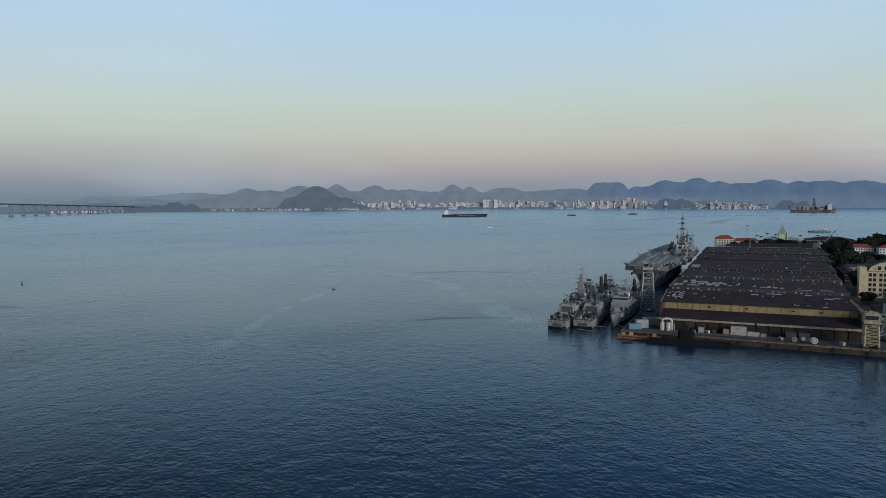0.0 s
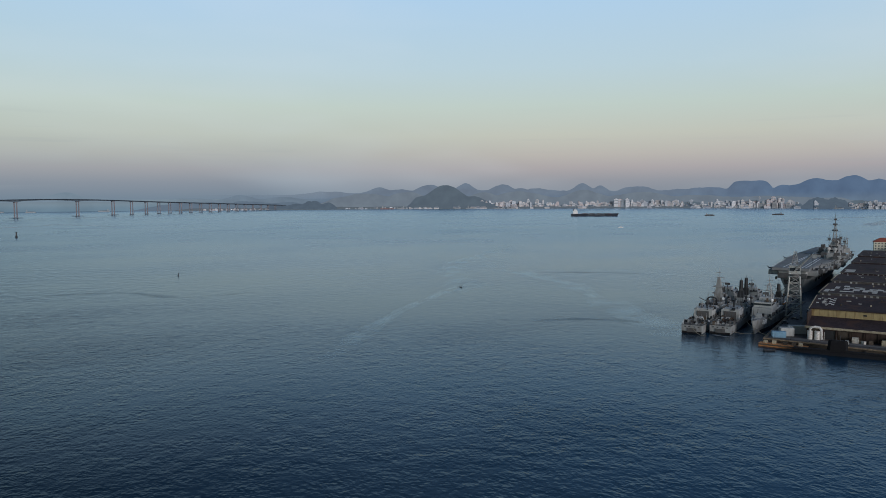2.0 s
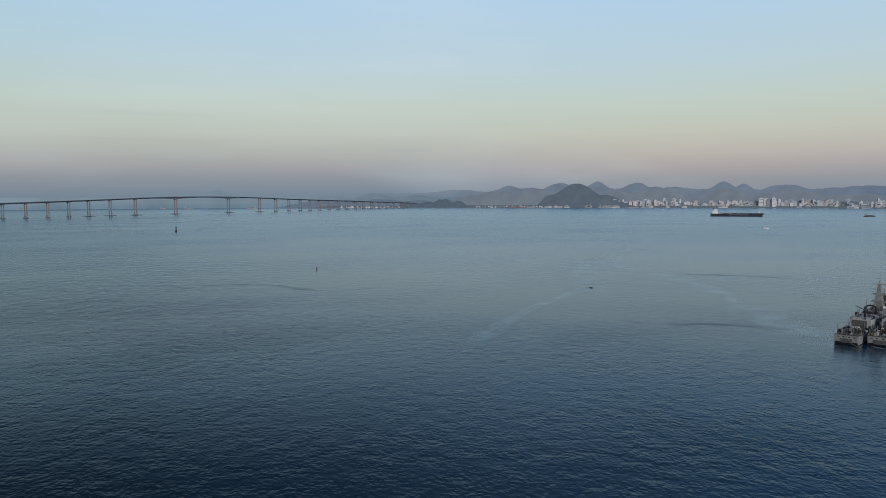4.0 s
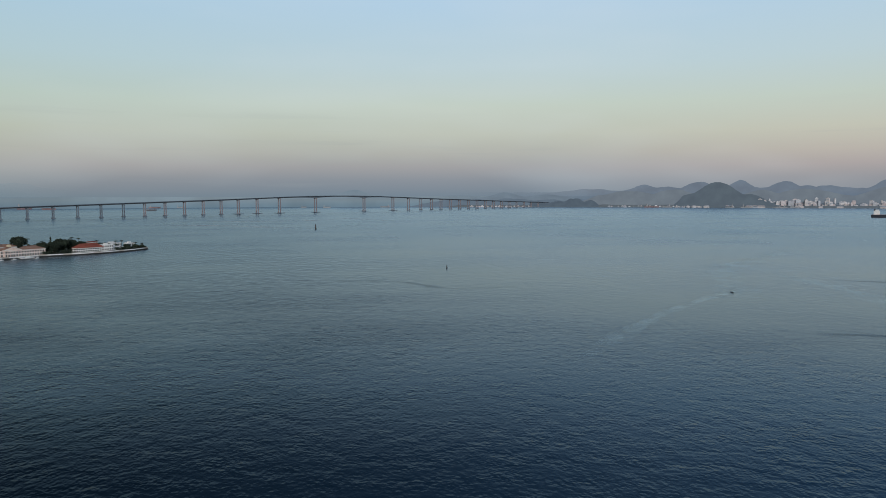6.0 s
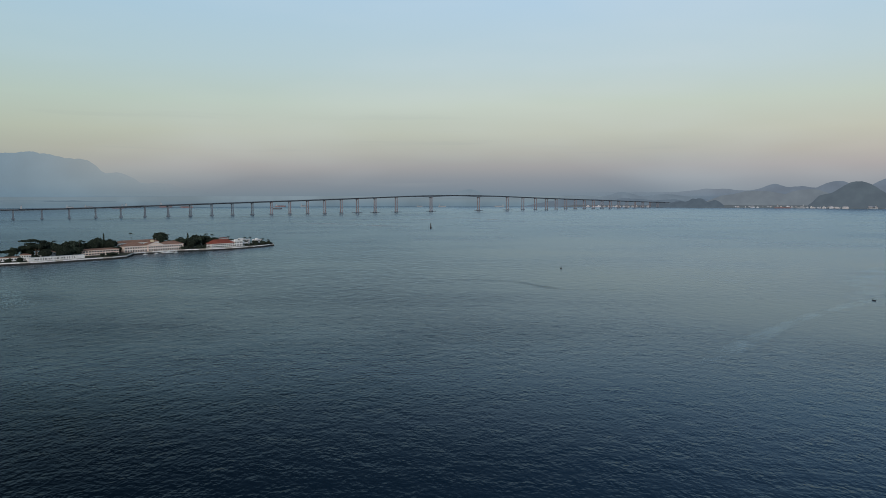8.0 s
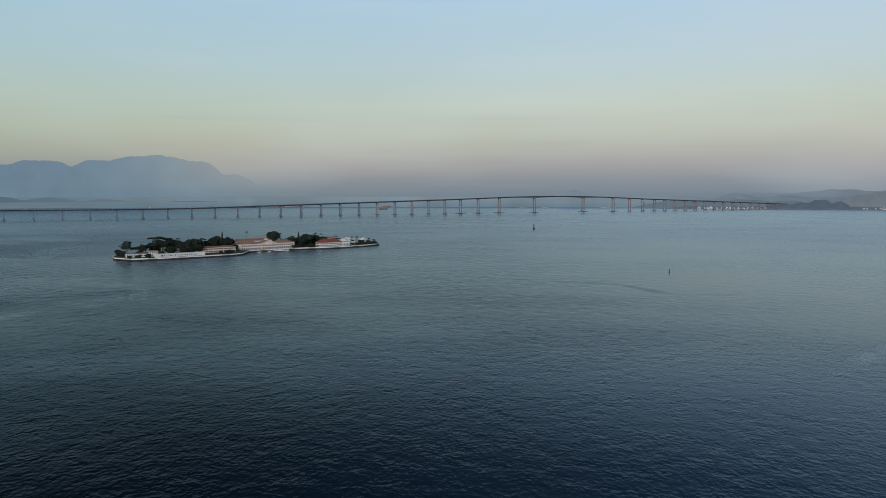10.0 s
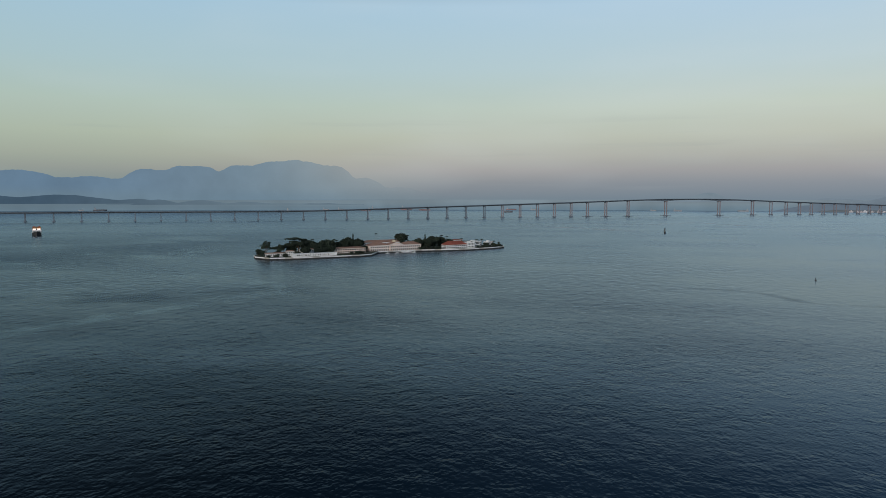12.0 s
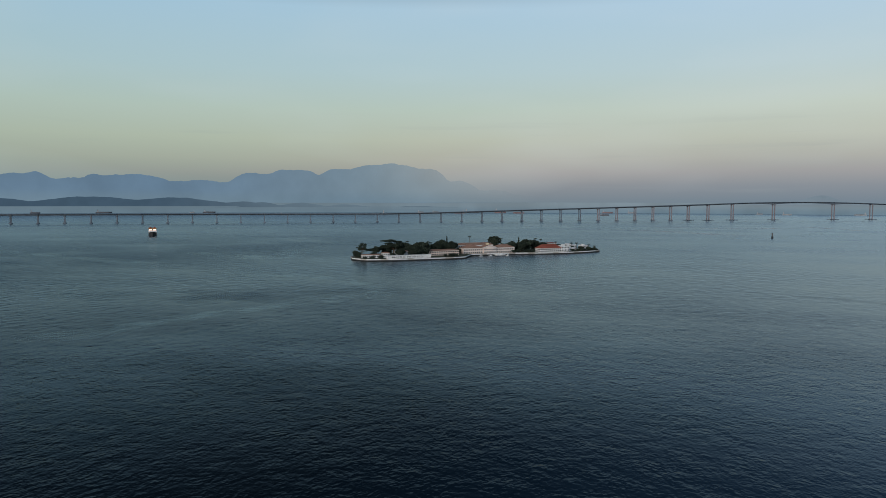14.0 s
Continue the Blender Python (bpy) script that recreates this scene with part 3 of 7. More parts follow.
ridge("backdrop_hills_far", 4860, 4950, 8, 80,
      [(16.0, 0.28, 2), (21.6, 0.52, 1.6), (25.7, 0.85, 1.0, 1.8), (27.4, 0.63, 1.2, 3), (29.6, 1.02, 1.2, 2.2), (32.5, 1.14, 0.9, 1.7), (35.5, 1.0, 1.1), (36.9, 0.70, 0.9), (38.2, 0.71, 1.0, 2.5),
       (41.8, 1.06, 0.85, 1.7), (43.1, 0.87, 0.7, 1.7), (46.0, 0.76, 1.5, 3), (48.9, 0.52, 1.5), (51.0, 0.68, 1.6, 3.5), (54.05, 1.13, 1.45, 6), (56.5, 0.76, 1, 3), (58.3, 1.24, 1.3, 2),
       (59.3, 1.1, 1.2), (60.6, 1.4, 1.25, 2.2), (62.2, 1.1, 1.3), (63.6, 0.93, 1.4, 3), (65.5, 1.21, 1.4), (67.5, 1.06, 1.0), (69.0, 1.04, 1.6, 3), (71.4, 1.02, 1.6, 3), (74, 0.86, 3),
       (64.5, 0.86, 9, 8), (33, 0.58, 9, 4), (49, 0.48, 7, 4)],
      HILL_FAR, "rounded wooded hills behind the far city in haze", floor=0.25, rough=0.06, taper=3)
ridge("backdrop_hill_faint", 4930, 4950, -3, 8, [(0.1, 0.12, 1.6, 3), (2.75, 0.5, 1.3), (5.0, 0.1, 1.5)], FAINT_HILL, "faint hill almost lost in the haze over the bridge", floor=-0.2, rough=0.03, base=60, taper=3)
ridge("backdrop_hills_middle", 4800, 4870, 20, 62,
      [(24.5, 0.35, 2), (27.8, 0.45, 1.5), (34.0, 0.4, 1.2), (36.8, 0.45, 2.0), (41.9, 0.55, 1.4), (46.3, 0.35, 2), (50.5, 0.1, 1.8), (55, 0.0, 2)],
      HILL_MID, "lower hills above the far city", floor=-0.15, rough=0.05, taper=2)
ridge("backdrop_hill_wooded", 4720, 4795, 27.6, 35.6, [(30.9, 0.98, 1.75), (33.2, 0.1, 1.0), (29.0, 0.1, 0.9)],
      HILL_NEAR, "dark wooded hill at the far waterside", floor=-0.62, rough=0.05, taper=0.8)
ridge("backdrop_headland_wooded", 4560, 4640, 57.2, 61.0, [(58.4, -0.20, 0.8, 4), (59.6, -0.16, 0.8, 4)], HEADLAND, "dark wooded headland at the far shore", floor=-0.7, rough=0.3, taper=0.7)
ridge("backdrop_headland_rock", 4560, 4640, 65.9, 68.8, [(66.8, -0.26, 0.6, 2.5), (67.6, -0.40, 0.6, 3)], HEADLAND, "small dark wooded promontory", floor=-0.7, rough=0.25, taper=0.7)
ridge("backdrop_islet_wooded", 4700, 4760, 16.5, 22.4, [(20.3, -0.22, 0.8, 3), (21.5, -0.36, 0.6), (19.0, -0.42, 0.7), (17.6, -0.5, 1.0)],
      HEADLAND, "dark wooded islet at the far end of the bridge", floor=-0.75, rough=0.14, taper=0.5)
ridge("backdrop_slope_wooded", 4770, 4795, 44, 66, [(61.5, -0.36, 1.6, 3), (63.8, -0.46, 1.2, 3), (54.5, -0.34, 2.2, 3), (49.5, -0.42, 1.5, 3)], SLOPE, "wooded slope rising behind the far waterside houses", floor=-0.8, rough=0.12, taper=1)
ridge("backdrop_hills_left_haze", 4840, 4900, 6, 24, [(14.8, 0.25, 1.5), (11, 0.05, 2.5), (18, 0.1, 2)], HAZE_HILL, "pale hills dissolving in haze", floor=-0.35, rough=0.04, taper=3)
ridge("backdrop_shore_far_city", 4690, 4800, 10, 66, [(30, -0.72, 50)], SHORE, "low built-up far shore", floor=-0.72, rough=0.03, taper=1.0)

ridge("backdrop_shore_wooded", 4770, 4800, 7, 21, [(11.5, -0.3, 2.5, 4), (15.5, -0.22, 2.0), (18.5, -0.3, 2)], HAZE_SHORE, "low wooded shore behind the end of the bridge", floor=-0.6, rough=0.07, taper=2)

# ---- the long bridge ----
MAIN = [2480 + q for q in (0, 92, 206, 406, 706, 906, 1020, 1116, 1202, 1280)]
PIERS = [80.0 * k for k in range(-3, 31)] + MAIN + [MAIN[-1] + 80 * k for k in range(1, 15)]


def deck_z(s):
    """Height of the roadway: level, then a long vertical curve over the ship channel."""
    d = abs(s - 3036)
    if d < 520:
        return 77 - 12.5 * (d / 520) ** 1.8
    return max(31.5 if s < 3036 else 24.0, 64.5 - (d - 520) * (0.0272 if s < 3036 else 0.0265))


def soft_deck(s):
    return sum(deck_z(s + k * 40) for k in range(-4, 5)) / 9


def girder_depth(s):
    """The box girder is deeper over the piers of the three wide spans."""
    for p in (2886, 3186):
        if abs(s - p) < 100:
            return 5.2 + 4.5 * (1 - abs(s - p) / 100) ** 2
    return 4.6


bridge = thing("bridge", SPAN, "long grey concrete road bridge on twin-column piers across the bay", "bridge")
for a, b in zip(PIERS, PIERS[1:]):
    n = max(2, int((b - a) / 12))
    rings, slab = [], []
    for k in range(n + 1):
        s = a + (b - a) * k / n
        z, h = soft_deck(s), girder_depth(s)
        rings.append([(s, -5.5, z - 1.2), (s, 5.5, z - 1.2), (s, 4.2, z - h), (s, -4.2, z - h)])
        slab.append([(s, -13, z), (s, 13, z), (s, 13, z - 0.5), (s, 5.5, z - 1.2), (s, -5.5, z - 1.2), (s, -13, z - 0.5)])
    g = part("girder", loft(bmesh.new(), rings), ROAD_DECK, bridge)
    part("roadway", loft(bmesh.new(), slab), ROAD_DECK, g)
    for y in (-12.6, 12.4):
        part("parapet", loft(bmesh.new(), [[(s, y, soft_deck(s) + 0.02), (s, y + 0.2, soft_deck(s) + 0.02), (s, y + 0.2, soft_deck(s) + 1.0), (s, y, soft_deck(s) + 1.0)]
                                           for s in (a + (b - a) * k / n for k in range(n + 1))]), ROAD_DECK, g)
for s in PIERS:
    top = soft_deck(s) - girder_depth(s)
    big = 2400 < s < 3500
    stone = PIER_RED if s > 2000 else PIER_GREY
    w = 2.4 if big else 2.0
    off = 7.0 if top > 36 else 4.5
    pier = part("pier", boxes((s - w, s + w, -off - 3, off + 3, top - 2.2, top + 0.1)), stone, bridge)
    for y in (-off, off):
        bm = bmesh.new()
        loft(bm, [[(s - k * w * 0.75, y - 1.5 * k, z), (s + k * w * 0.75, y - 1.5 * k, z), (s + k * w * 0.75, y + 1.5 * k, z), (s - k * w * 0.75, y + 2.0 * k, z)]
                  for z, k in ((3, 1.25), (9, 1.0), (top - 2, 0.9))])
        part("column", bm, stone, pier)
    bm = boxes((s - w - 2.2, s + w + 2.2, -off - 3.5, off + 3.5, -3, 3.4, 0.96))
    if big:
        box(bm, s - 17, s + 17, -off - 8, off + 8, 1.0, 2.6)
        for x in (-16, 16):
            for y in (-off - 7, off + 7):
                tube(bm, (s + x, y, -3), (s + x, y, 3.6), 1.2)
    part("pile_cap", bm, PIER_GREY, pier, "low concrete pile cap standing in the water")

# ---- trees ----


def leaf_clumps(bm, centre, radii, count, size, rng, flat=1.0):
    """Many small tilted leaf tufts scattered through an ellipsoid, denser at its skin."""
    cx, cy, cz = centre
    for _ in range(count):
        v = Vector((rng.gauss(0, 1), rng.gauss(0, 1), rng.gauss(0, 1))).normalized() * (0.55 + 0.5 * rng.random())
        p = Vector((cx + v.x * radii[0], cy + v.y * radii[1], cz + v.z * radii[2] * flat))
        s = size * (0.6 + 0.9 * rng.random())
        q = Euler((rng.random() * 6.28, rng.random() * 6.28, rng.random() * 6.28)).to_quaternion()
        vs = [bm.verts.new(p + q @ Vector(c) * s) for c in ((1, 0, 0.2), (0, 0.8, -0.2), (-1, 0, 0.2), (0, -0.8, -0.2))]
        bm.faces.new(vs)
        bm.faces.new((vs[0], vs[2], bm.verts.new(p + q @ Vector((0.1, 0.1, 0.9)) * s)))


def broad_tree(m, h, r, seed, label, category="tree", flat=False, group="", trunks=1):
    rng = random.Random(seed)
    t = thing("tree", m, label, category, group)
    crown_z = h * (0.86 if flat else 0.64)
    bm = bmesh.new()
    fork = Vector((0, 0, h * (0.45 if flat else 0.3)))
    tube(bm, (0, 0, -0.4), fork, 0.035 * h, 0.026 * h, 7)
    limbs = []
    for k in range(6):
        a = k * 1.05 + rng.random()
        e = Vector((math.cos(a) * r * 0.6, math.sin(a) * r * 0.6, crown_z + rng.uniform(-0.06, 0.08) * h))
        tube(bm, fork - Vector((0, 0, 0.2)), e, 0.018 * h, 0.006 * h, 5)
        limbs.append(e)
    part("trunk", bm, BARK, t, "brown forked trunk")
    bm = bmesh.new()
    rz = h * (0.10 if flat else 0.27)
    for e in limbs + [Vector((0, 0, crown_z + rz * 0.5))]:
        k = rng.uniform(0.42, 0.62)
        leaf_clumps(bm, e + Vector((0, 0, rz * 0.3)), (r * k, r * k, rz * rng.uniform(0.7, 1.0)), 150, 0.115 * r, rng)
    if not flat:
        for k in range(5):
            a = k * 1.3 + rng.random()
            leaf_clumps(bm, Vector((math.cos(a) * r * 0.45, math.sin(a) * r * 0.45, h * rng.uniform(0.28, 0.46))), (r * 0.42, r * 0.42, h * 0.2), 60, 0.11 * r, rng)
    part("crown", bm, LEAF, t, "dark green uneven crown")
    return t


def casuarina_tree(m, h, r, seed, label, group=""):
    """A tall airy tree: steep limbs that carry loose drooping plumes with sky between them."""
    rng = random.Random(seed)
    t = thing("casuarina", m, label, "tree", group)
    fork = Vector((0.2, 0, h * 0.32))
    bm = tube(bmesh.new(), (0, 0, -0.4), fork, 0.45, 0.34, 7)
    tips = []
    for k in range(13):
        a, f = k * 2.4 + rng.random(), 0.35 + 0.65 * (k / 12) ** 0.8
        e = Vector((math.cos(a) * r * (1.05 - 0.45 * f), math.sin(a) * r * (1.05 - 0.45 * f), h * (0.3 + 0.66 * f)))
        tube(bm, fork.lerp(Vector((0, 0, h * 0.85)), max(0.0, f - 0.45)), e, 0.2, 0.05, 5)
        tips.append(e)
    part("trunk", bm, BARK, t, "slender grey-brown forked trunk")
    bm = bmesh.new()
    for e in tips:
        k = rng.uniform(0.26, 0.40) * r
        leaf_clumps(bm, e, (k, k, k * 0.9), 60, 0.40, rng)
        leaf_clumps(bm, e - Vector((0, 0, k)), (k * 0.5, k * 0.5, k), 20, 0.38, rng)
    part("crown", bm, LEAF, t, "loose feathery plumes of foliage")
    return t


def cedar_tree(m, h, seed, label, group="", spread=1.0):
    """A dark cedar: one stout trunk and wide flat shelves of foliage."""
    rng = random.Random(seed)
    t = thing("cedar", m, label, "tree", group)
    bm = tube(bmesh.new(), (0, 0, -0.4), (0.3, 0, h * 0.55), 0.7, 0.5, 8)
    tube(bm, (0.3, 0, h * 0.55), (0, 0, h), 0.5, 0.15, 7)
    shelves = []
    for k in range(7):
        z, a = h * (0.42 + 0.55 * k / 6), k * 2.3 + rng.random()
        reach = (1.15 - 0.09 * k) * h * 0.34 * spread
        e = Vector((math.cos(a) * reach, math.sin(a) * reach * 0.6, z + 0.4))
        tube(bm, (0.2, 0, z - 1.0), e, 0.3, 0.08, 5)
        shelves.append((e, reach * 0.75))
    part("trunk", bm, BARK, t, "stout trunk with level limbs")
    bm = bmesh.new()
    for e, r in shelves + [(Vector((-h * 0.25 * spread, 0, h * 0.97)), h * 0.36 * spread)]:
        leaf_clumps(bm, e, (r, r * 0.7, 0.8), int(120 * spread ** 1.5), 0.9, rng)
    part("crown", bm, LEAF, t, "flat shelves of dark foliage")
    return t


def palm_tree(m, h, seed, label, group=""):
    rng = random.Random(seed)
    t = thing("palm_tree", m, label, "palm tree", group)
    bm = bmesh.new()
    lean = Vector((rng.uniform(-0.4, 0.4), rng.uniform(-0.4, 0.4), 0))
    tube(bm, (0, 0, -0.3), (lean.x, lean.y, h * 0.5), 0.32, 0.26, 7)
    tube(bm, (lean.x, lean.y, h * 0.5), (lean.x * 2, lean.y * 2, h), 0.26, 0.2, 7)
    part("trunk", bm, BARK, t, "slender grey-brown trunk")
    top = Vector((lean.x * 2, lean.y * 2, h))
    bm = bmesh.new()
    for k in range(15):
        a = k * 2.4 + rng.random() * 0.3
        out = Vector((math.cos(a), math.sin(a), 0))
        side = Vector((-out.y, out.x, 0))
        rise, length = rng.uniform(0.1, 1.2), rng.uniform(2.4, 3.3)
        pts = [top + out * length * f + Vector((0, 0, rise * f * 1.6 - 2.2 * f * f)) for f in (0, 0.35, 0.7, 1.0)]
        row = [(bm.verts.new(p - side * w - Vector((0, 0, 0.25 * w))), bm.verts.new(p + Vector((0, 0, 0.12))), bm.verts.new(p + side * w - Vector((0, 0, 0.25 * w)))) for p, w in zip(pts, (0.15, 0.55, 0.45, 0.05))]
        for a0, b0 in zip(row, row[1:]):
            bm.faces.new((a0[0], a0[1], b0[1], b0[0]))
            bm.faces.new((a0[1], a0[2], b0[2], b0[1]))
    part("crown", bm, LEAF, t, "spray of drooping fronds")
    return t


def pine_tree(m, h, seed, label, group=""):
    """A narrow tall conifer with short whorled boughs."""
    rng = random.Random(seed)
    t = thing("conifer", m, label, "tree", group)
    part("trunk", tube(bmesh.new(), (0, 0, -0.3), (0, 0, h), 0.4, 0.08, 7), BARK, t)
    bm = bmesh.new()
    for k in range(9):
        z = h * (0.35 + 0.65 * k / 9)
        leaf_clumps(bm, (0, 0, z), (1.9 * (1.1 - k / 10), 1.9 * (1.1 - k / 10), 0.8), 34, 0.5, rng)
    part("crown", bm, LEAF, t, "narrow whorled crown")
    return t


# ---- ships ----


def hull_mesh(length, beam, z_stern, z_bow, stern=0.8, rake=0.05, draft=2.5, flare=0.85, full=0.5):
    """A lofted hull, stern at x = 0, bow at x = length, waterline at z = 0."""
    rings = []
    for k in range(17):
        f = k / 16
        body = min(1.0, stern + (1 - stern) * min(1, f / 0.25)) * (1.0 if f < full else max(0.02, 1 - ((f - full) / (1 - full)) ** 2.2))
        top = beam / 2 * max(body, 0.02)
        wl = top * (1 - (1 - flare) * (0.3 + 0.7 * f))
        z = z_stern + (z_bow - z_stern) * f ** 2.2
        dx = rake * length * max(0, f - 0.75) / 0.25
        x = length * f * (1 - rake)
        rings.append([(x + dx, -top, z), (x + dx * 0.25, -wl, 0.2), (x, -wl * 0.6, -draft), (x, wl * 0.6, -draft), (x + dx * 0.25, wl, 0.2), (x + dx, top, z)])
    return loft(bmesh.new(), rings)


def lattice(bm, x, y, z0, z1, w0, w1, n=5, r=0.14):
    """A four-legged braced tower."""
    def ring(f):
        w = w0 + (w1 - w0) * f
        z = z0 + (z1 - z0) * f
        return [Vector((x + sx * w, y + sy * w, z)) for sx, sy in ((-1, -1), (1, -1), (1, 1), (-1, 1))]
    for k in range(n):
        a, b = ring(k / n), ring((k + 1) / n)
        for i in range(4):
            j = (i + 1) % 4
            tube(bm, a[i], b[i], r, n=5)
            tube(bm, a[i], b[j], r * 0.7, n=4)
            tube(bm, b[i], b[j], r * 0.7, n=4)
    return bm


def rails(bm, pts, h=1.0, r=0.05):
    for a, b in zip(pts, pts[1:]):
        a, b = Vector(a), Vector(b)
        n = max(1, int((b - a).length / 4))
        for k in range(n + 1):
            p = a + (b - a) * k / n
            tube(bm, p, p + Vector((0, 0, h)), r, n=4, caps=False)
        for z in (h * 0.5, h):
            tube(bm, a + Vector((0, 0, z)), b + Vector((0, 0, z)), r, n=4, caps=False)
    return bm


def radar(name, parent, x, y, z, w, mat):
    bm = bmesh.new()
    tube(bm, (x, y, z), (x, y, z + 1.4), 0.25)
    box(bm, x - 0.25, x + 0.25, y - w / 2, y + w / 2, z + 1.2, z + 2.6)
    for k in range(5):
        yy = y - w / 2 + w * k / 4
        tube(bm, (x - 0.6, yy, z + 1.2), (x - 0.6, yy, z + 2.6), 0.07, n=4)
    return part(name, bm, mat, parent)


def frigate(m, label, macks, mast_at=50, mast_top=29, beam=13.0, plated=False, arch_at=None):
    """A grey frigate; x runs from stern to bow. macks: black mast-funnels (x, height)."""
    t = thing("frigate", m, label, "warship", "grey warships moored side by side")
    L = 126.0
    hull = part("hull", hull_mesh(L, beam, 4.6, 8.2, stern=0.86, rake=0.07), GREY, t)
    bm = bmesh.new()
    rings = []
    for k in range(13):
        f = k / 12
        hw = beam / 2 * (0.78 + 0.14 * min(1, f * 4)) * (1 if f < 0.55 else max(0.02, 1 - ((f - 0.55) / 0.45) ** 2.0))
        x = -0.12 + L * 0.938 * f
        rings.append([(x, -hw - 0.14, -0.4), (x, -hw - 0.16, 1.25), (x, hw + 0.16, 1.25), (x, hw + 0.14, -0.4)])
    part("boot_stripe", loft(bm, rings), BOOT, hull, "black waterline stripe")
    deck = bmesh.new()
    loft(deck, [[(x, -w, z), (x, w, z), (x, w, z + 0.12), (x, -w, z + 0.12)] for x, w, z in
                ((0.4, beam * 0.42, 4.65), (30, beam * 0.49, 4.8), (63, beam * 0.49, 5.3), (92, beam * 0.36, 6.3), (112, beam * 0.18, 7.3), (122, 0.5, 8.0))])
    part("deck", deck, GREY_DARK, hull, "dark grey weather deck")
    h = beam / 2
    part("hangar", boxes((24, 42, -h + 1.4, h - 1.4, 4.8, 10.0, 0.95), (24.6, 41, -h + 2.4, h - 2.4, 10.0, 10.6)), GREY_PALE, t)
    part("hangar_door", boxes((23.7, 24.2, -3.2, 3.2, 4.9, 9.2)), GREY_DARK, t)
    mid = part("midships_house", boxes((42, 80, -h + 0.9, h - 0.9, 5.0, 8.6, 0.98), (46, 60, -h + 2, h - 2, 8.6, 11.2, 0.95), (64, 78, -h + 2, h - 2, 8.6, 11.6, 0.95)), GREY, t)
    fore = part("bridge_house", boxes((80, 98, -h + 1.2, h - 1.2, 5.4, 11.5, 0.96), (82, 95, -h + 1.6, h - 1.6, 11.5, 14.4, 0.94), (83, 90, -3, 3, 14.4, 16.6, 0.9)), GREY_PALE, t)
    part("bridge_windows", boxes((94.4, 95.3, -h + 2, h - 2, 12.8, 13.7), (86, 94, -h + 1.55, h - 1.55, 12.8, 13.7)), GLASS_DARK, fore)
    for k, y in enumerate((-h + 1.0, h - 1.0)):
        for x in (50, 56, 67):
            bm = bmesh.new()
            loft(bm, [[(x + dx, y - w, 9.4), (x + dx, y + w, 9.4), (x + dx, y + w * 0.5, 8.7), (x + dx, y - w * 0.5, 8.7)] for dx, w in ((-2.4, 0.2), (-1.4, 0.8), (1.4, 0.8), (2.4, 0.2))])
            tube(bm, (x - 1.2, y, 8.8), (x - 1.2, y * 0.85, 8.5), 0.15)
            tube(bm, (x + 1.2, y, 8.8), (x + 1.2, y * 0.85, 8.5), 0.15)
            part("boat", bm, ORANGE if (k + x) % 3 == 0 else GREY_PALE, t)
    if plated:
        bm = loft(bmesh.new(), [[(mast_at - w, -w, z), (mast_at + w, -w, z), (mast_at + w, w, z), (mast_at - w, w, z)] for z, w in ((10.5, 2.9), (16, 1.9), (mast_top - 6, 0.7))])
        for z, w in ((15, 3.6), (19, 2.9)):
            box(bm, mast_at - w * 0.7, mast_at + w * 0.7, -w, w, z, z + 0.5)
        mast = part("mast", bm, GREY, t, "grey plated pyramid mast")
    else:
        mast = part("mast", lattice(bmesh.new(), mast_at, 0, 11, mast_top - 5, 2.2, 0.7, 6, 0.16), GREY_PALE, t)
    if arch_at:
        bm = bmesh.new()
        pts = [Vector((arch_at, 2.9 * math.cos(a), 12.8 + 2.0 * math.sin(a))) for a in (q * math.pi / 8 for q in range(17))]
        for p, q in zip(pts, pts[1:]):
            tube(bm, p, q, 0.45, n=6)
        box(bm, arch_at - 1.6, arch_at + 1.6, -3.2, 3.2, 9.6, 11.2)
        for y in (-2.0, 2.0):
            tube(bm, (arch_at, y, 10.8), (arch_at, y * 1.2, 13.6), 0.35, n=6)
        part("antenna_frame", bm, BLACK, t, "black ringed antenna frame")
    part("topmast", tube(bmesh.new(), (mast_at, 0, mast_top - 5.5), (mast_at, 0, mast_top), 0.2, 0.06), GREY, mast)
    for z, w in ((mast_top - 9, 4.5), (mast_top - 6, 3.2), (mast_top - 3, 1.8)):
        part("yardarm", tube(bmesh.new(), (mast_at, -w, z), (mast_at, w, z), 0.12, n=5), GREY, mast)
        part("yardarm", tube(bmesh.new(), (mast_at - w * 0.5, 0, z + 0.3), (mast_at + w * 0.5, 0, z + 0.3), 0.1, n=5), GREY, mast)
    radar("radar_antenna", t, mast_at + 3, 0, 11.5, 4, GREY_DARK)
    radar("radar_antenna", t, 86, 0, 16.6, 3, GREY_DARK)
    for x, top in macks:
        bm = boxes((x - 3.2, x + 3.2, -2.2, 2.2, 8.6, top * 0.62, 0.82))
        f = part("funnel", bm, GREY, t)
        bm = boxes((x - 2.2, x + 2.2, -1.7, 1.7, top * 0.62, top * 0.8, 0.8))
        tube(bm, (x, 0, top * 0.78), (x, 0, top * 1.08), 1.25, 0.95, 8)
        tube(bm, (x, -1.8, top * 0.9), (x, 1.8, top * 0.9), 0.15)
        tube(bm, (x, 0, top), (x, 0, top + 3.5), 0.1)
        part("funnel_cap", bm, BLACK, f, "soot-black funnel cap and aerial")
    bm = boxes((104, 109, -1.8, 1.8, 6.9, 9.4, 0.7))
    tube(bm, (108, 0, 8.4), (114, 0, 9.3), 0.18)
    part("gun_turret", bm, GREY_PALE, t)
    bm = boxes((18, 21, -1.4, 1.4, 4.8, 6.6, 0.75))
    tube(bm, (18.4, 0, 6), (14, 0, 6.8), 0.14)
    part("aft_gun", bm, GREY_PALE, t)
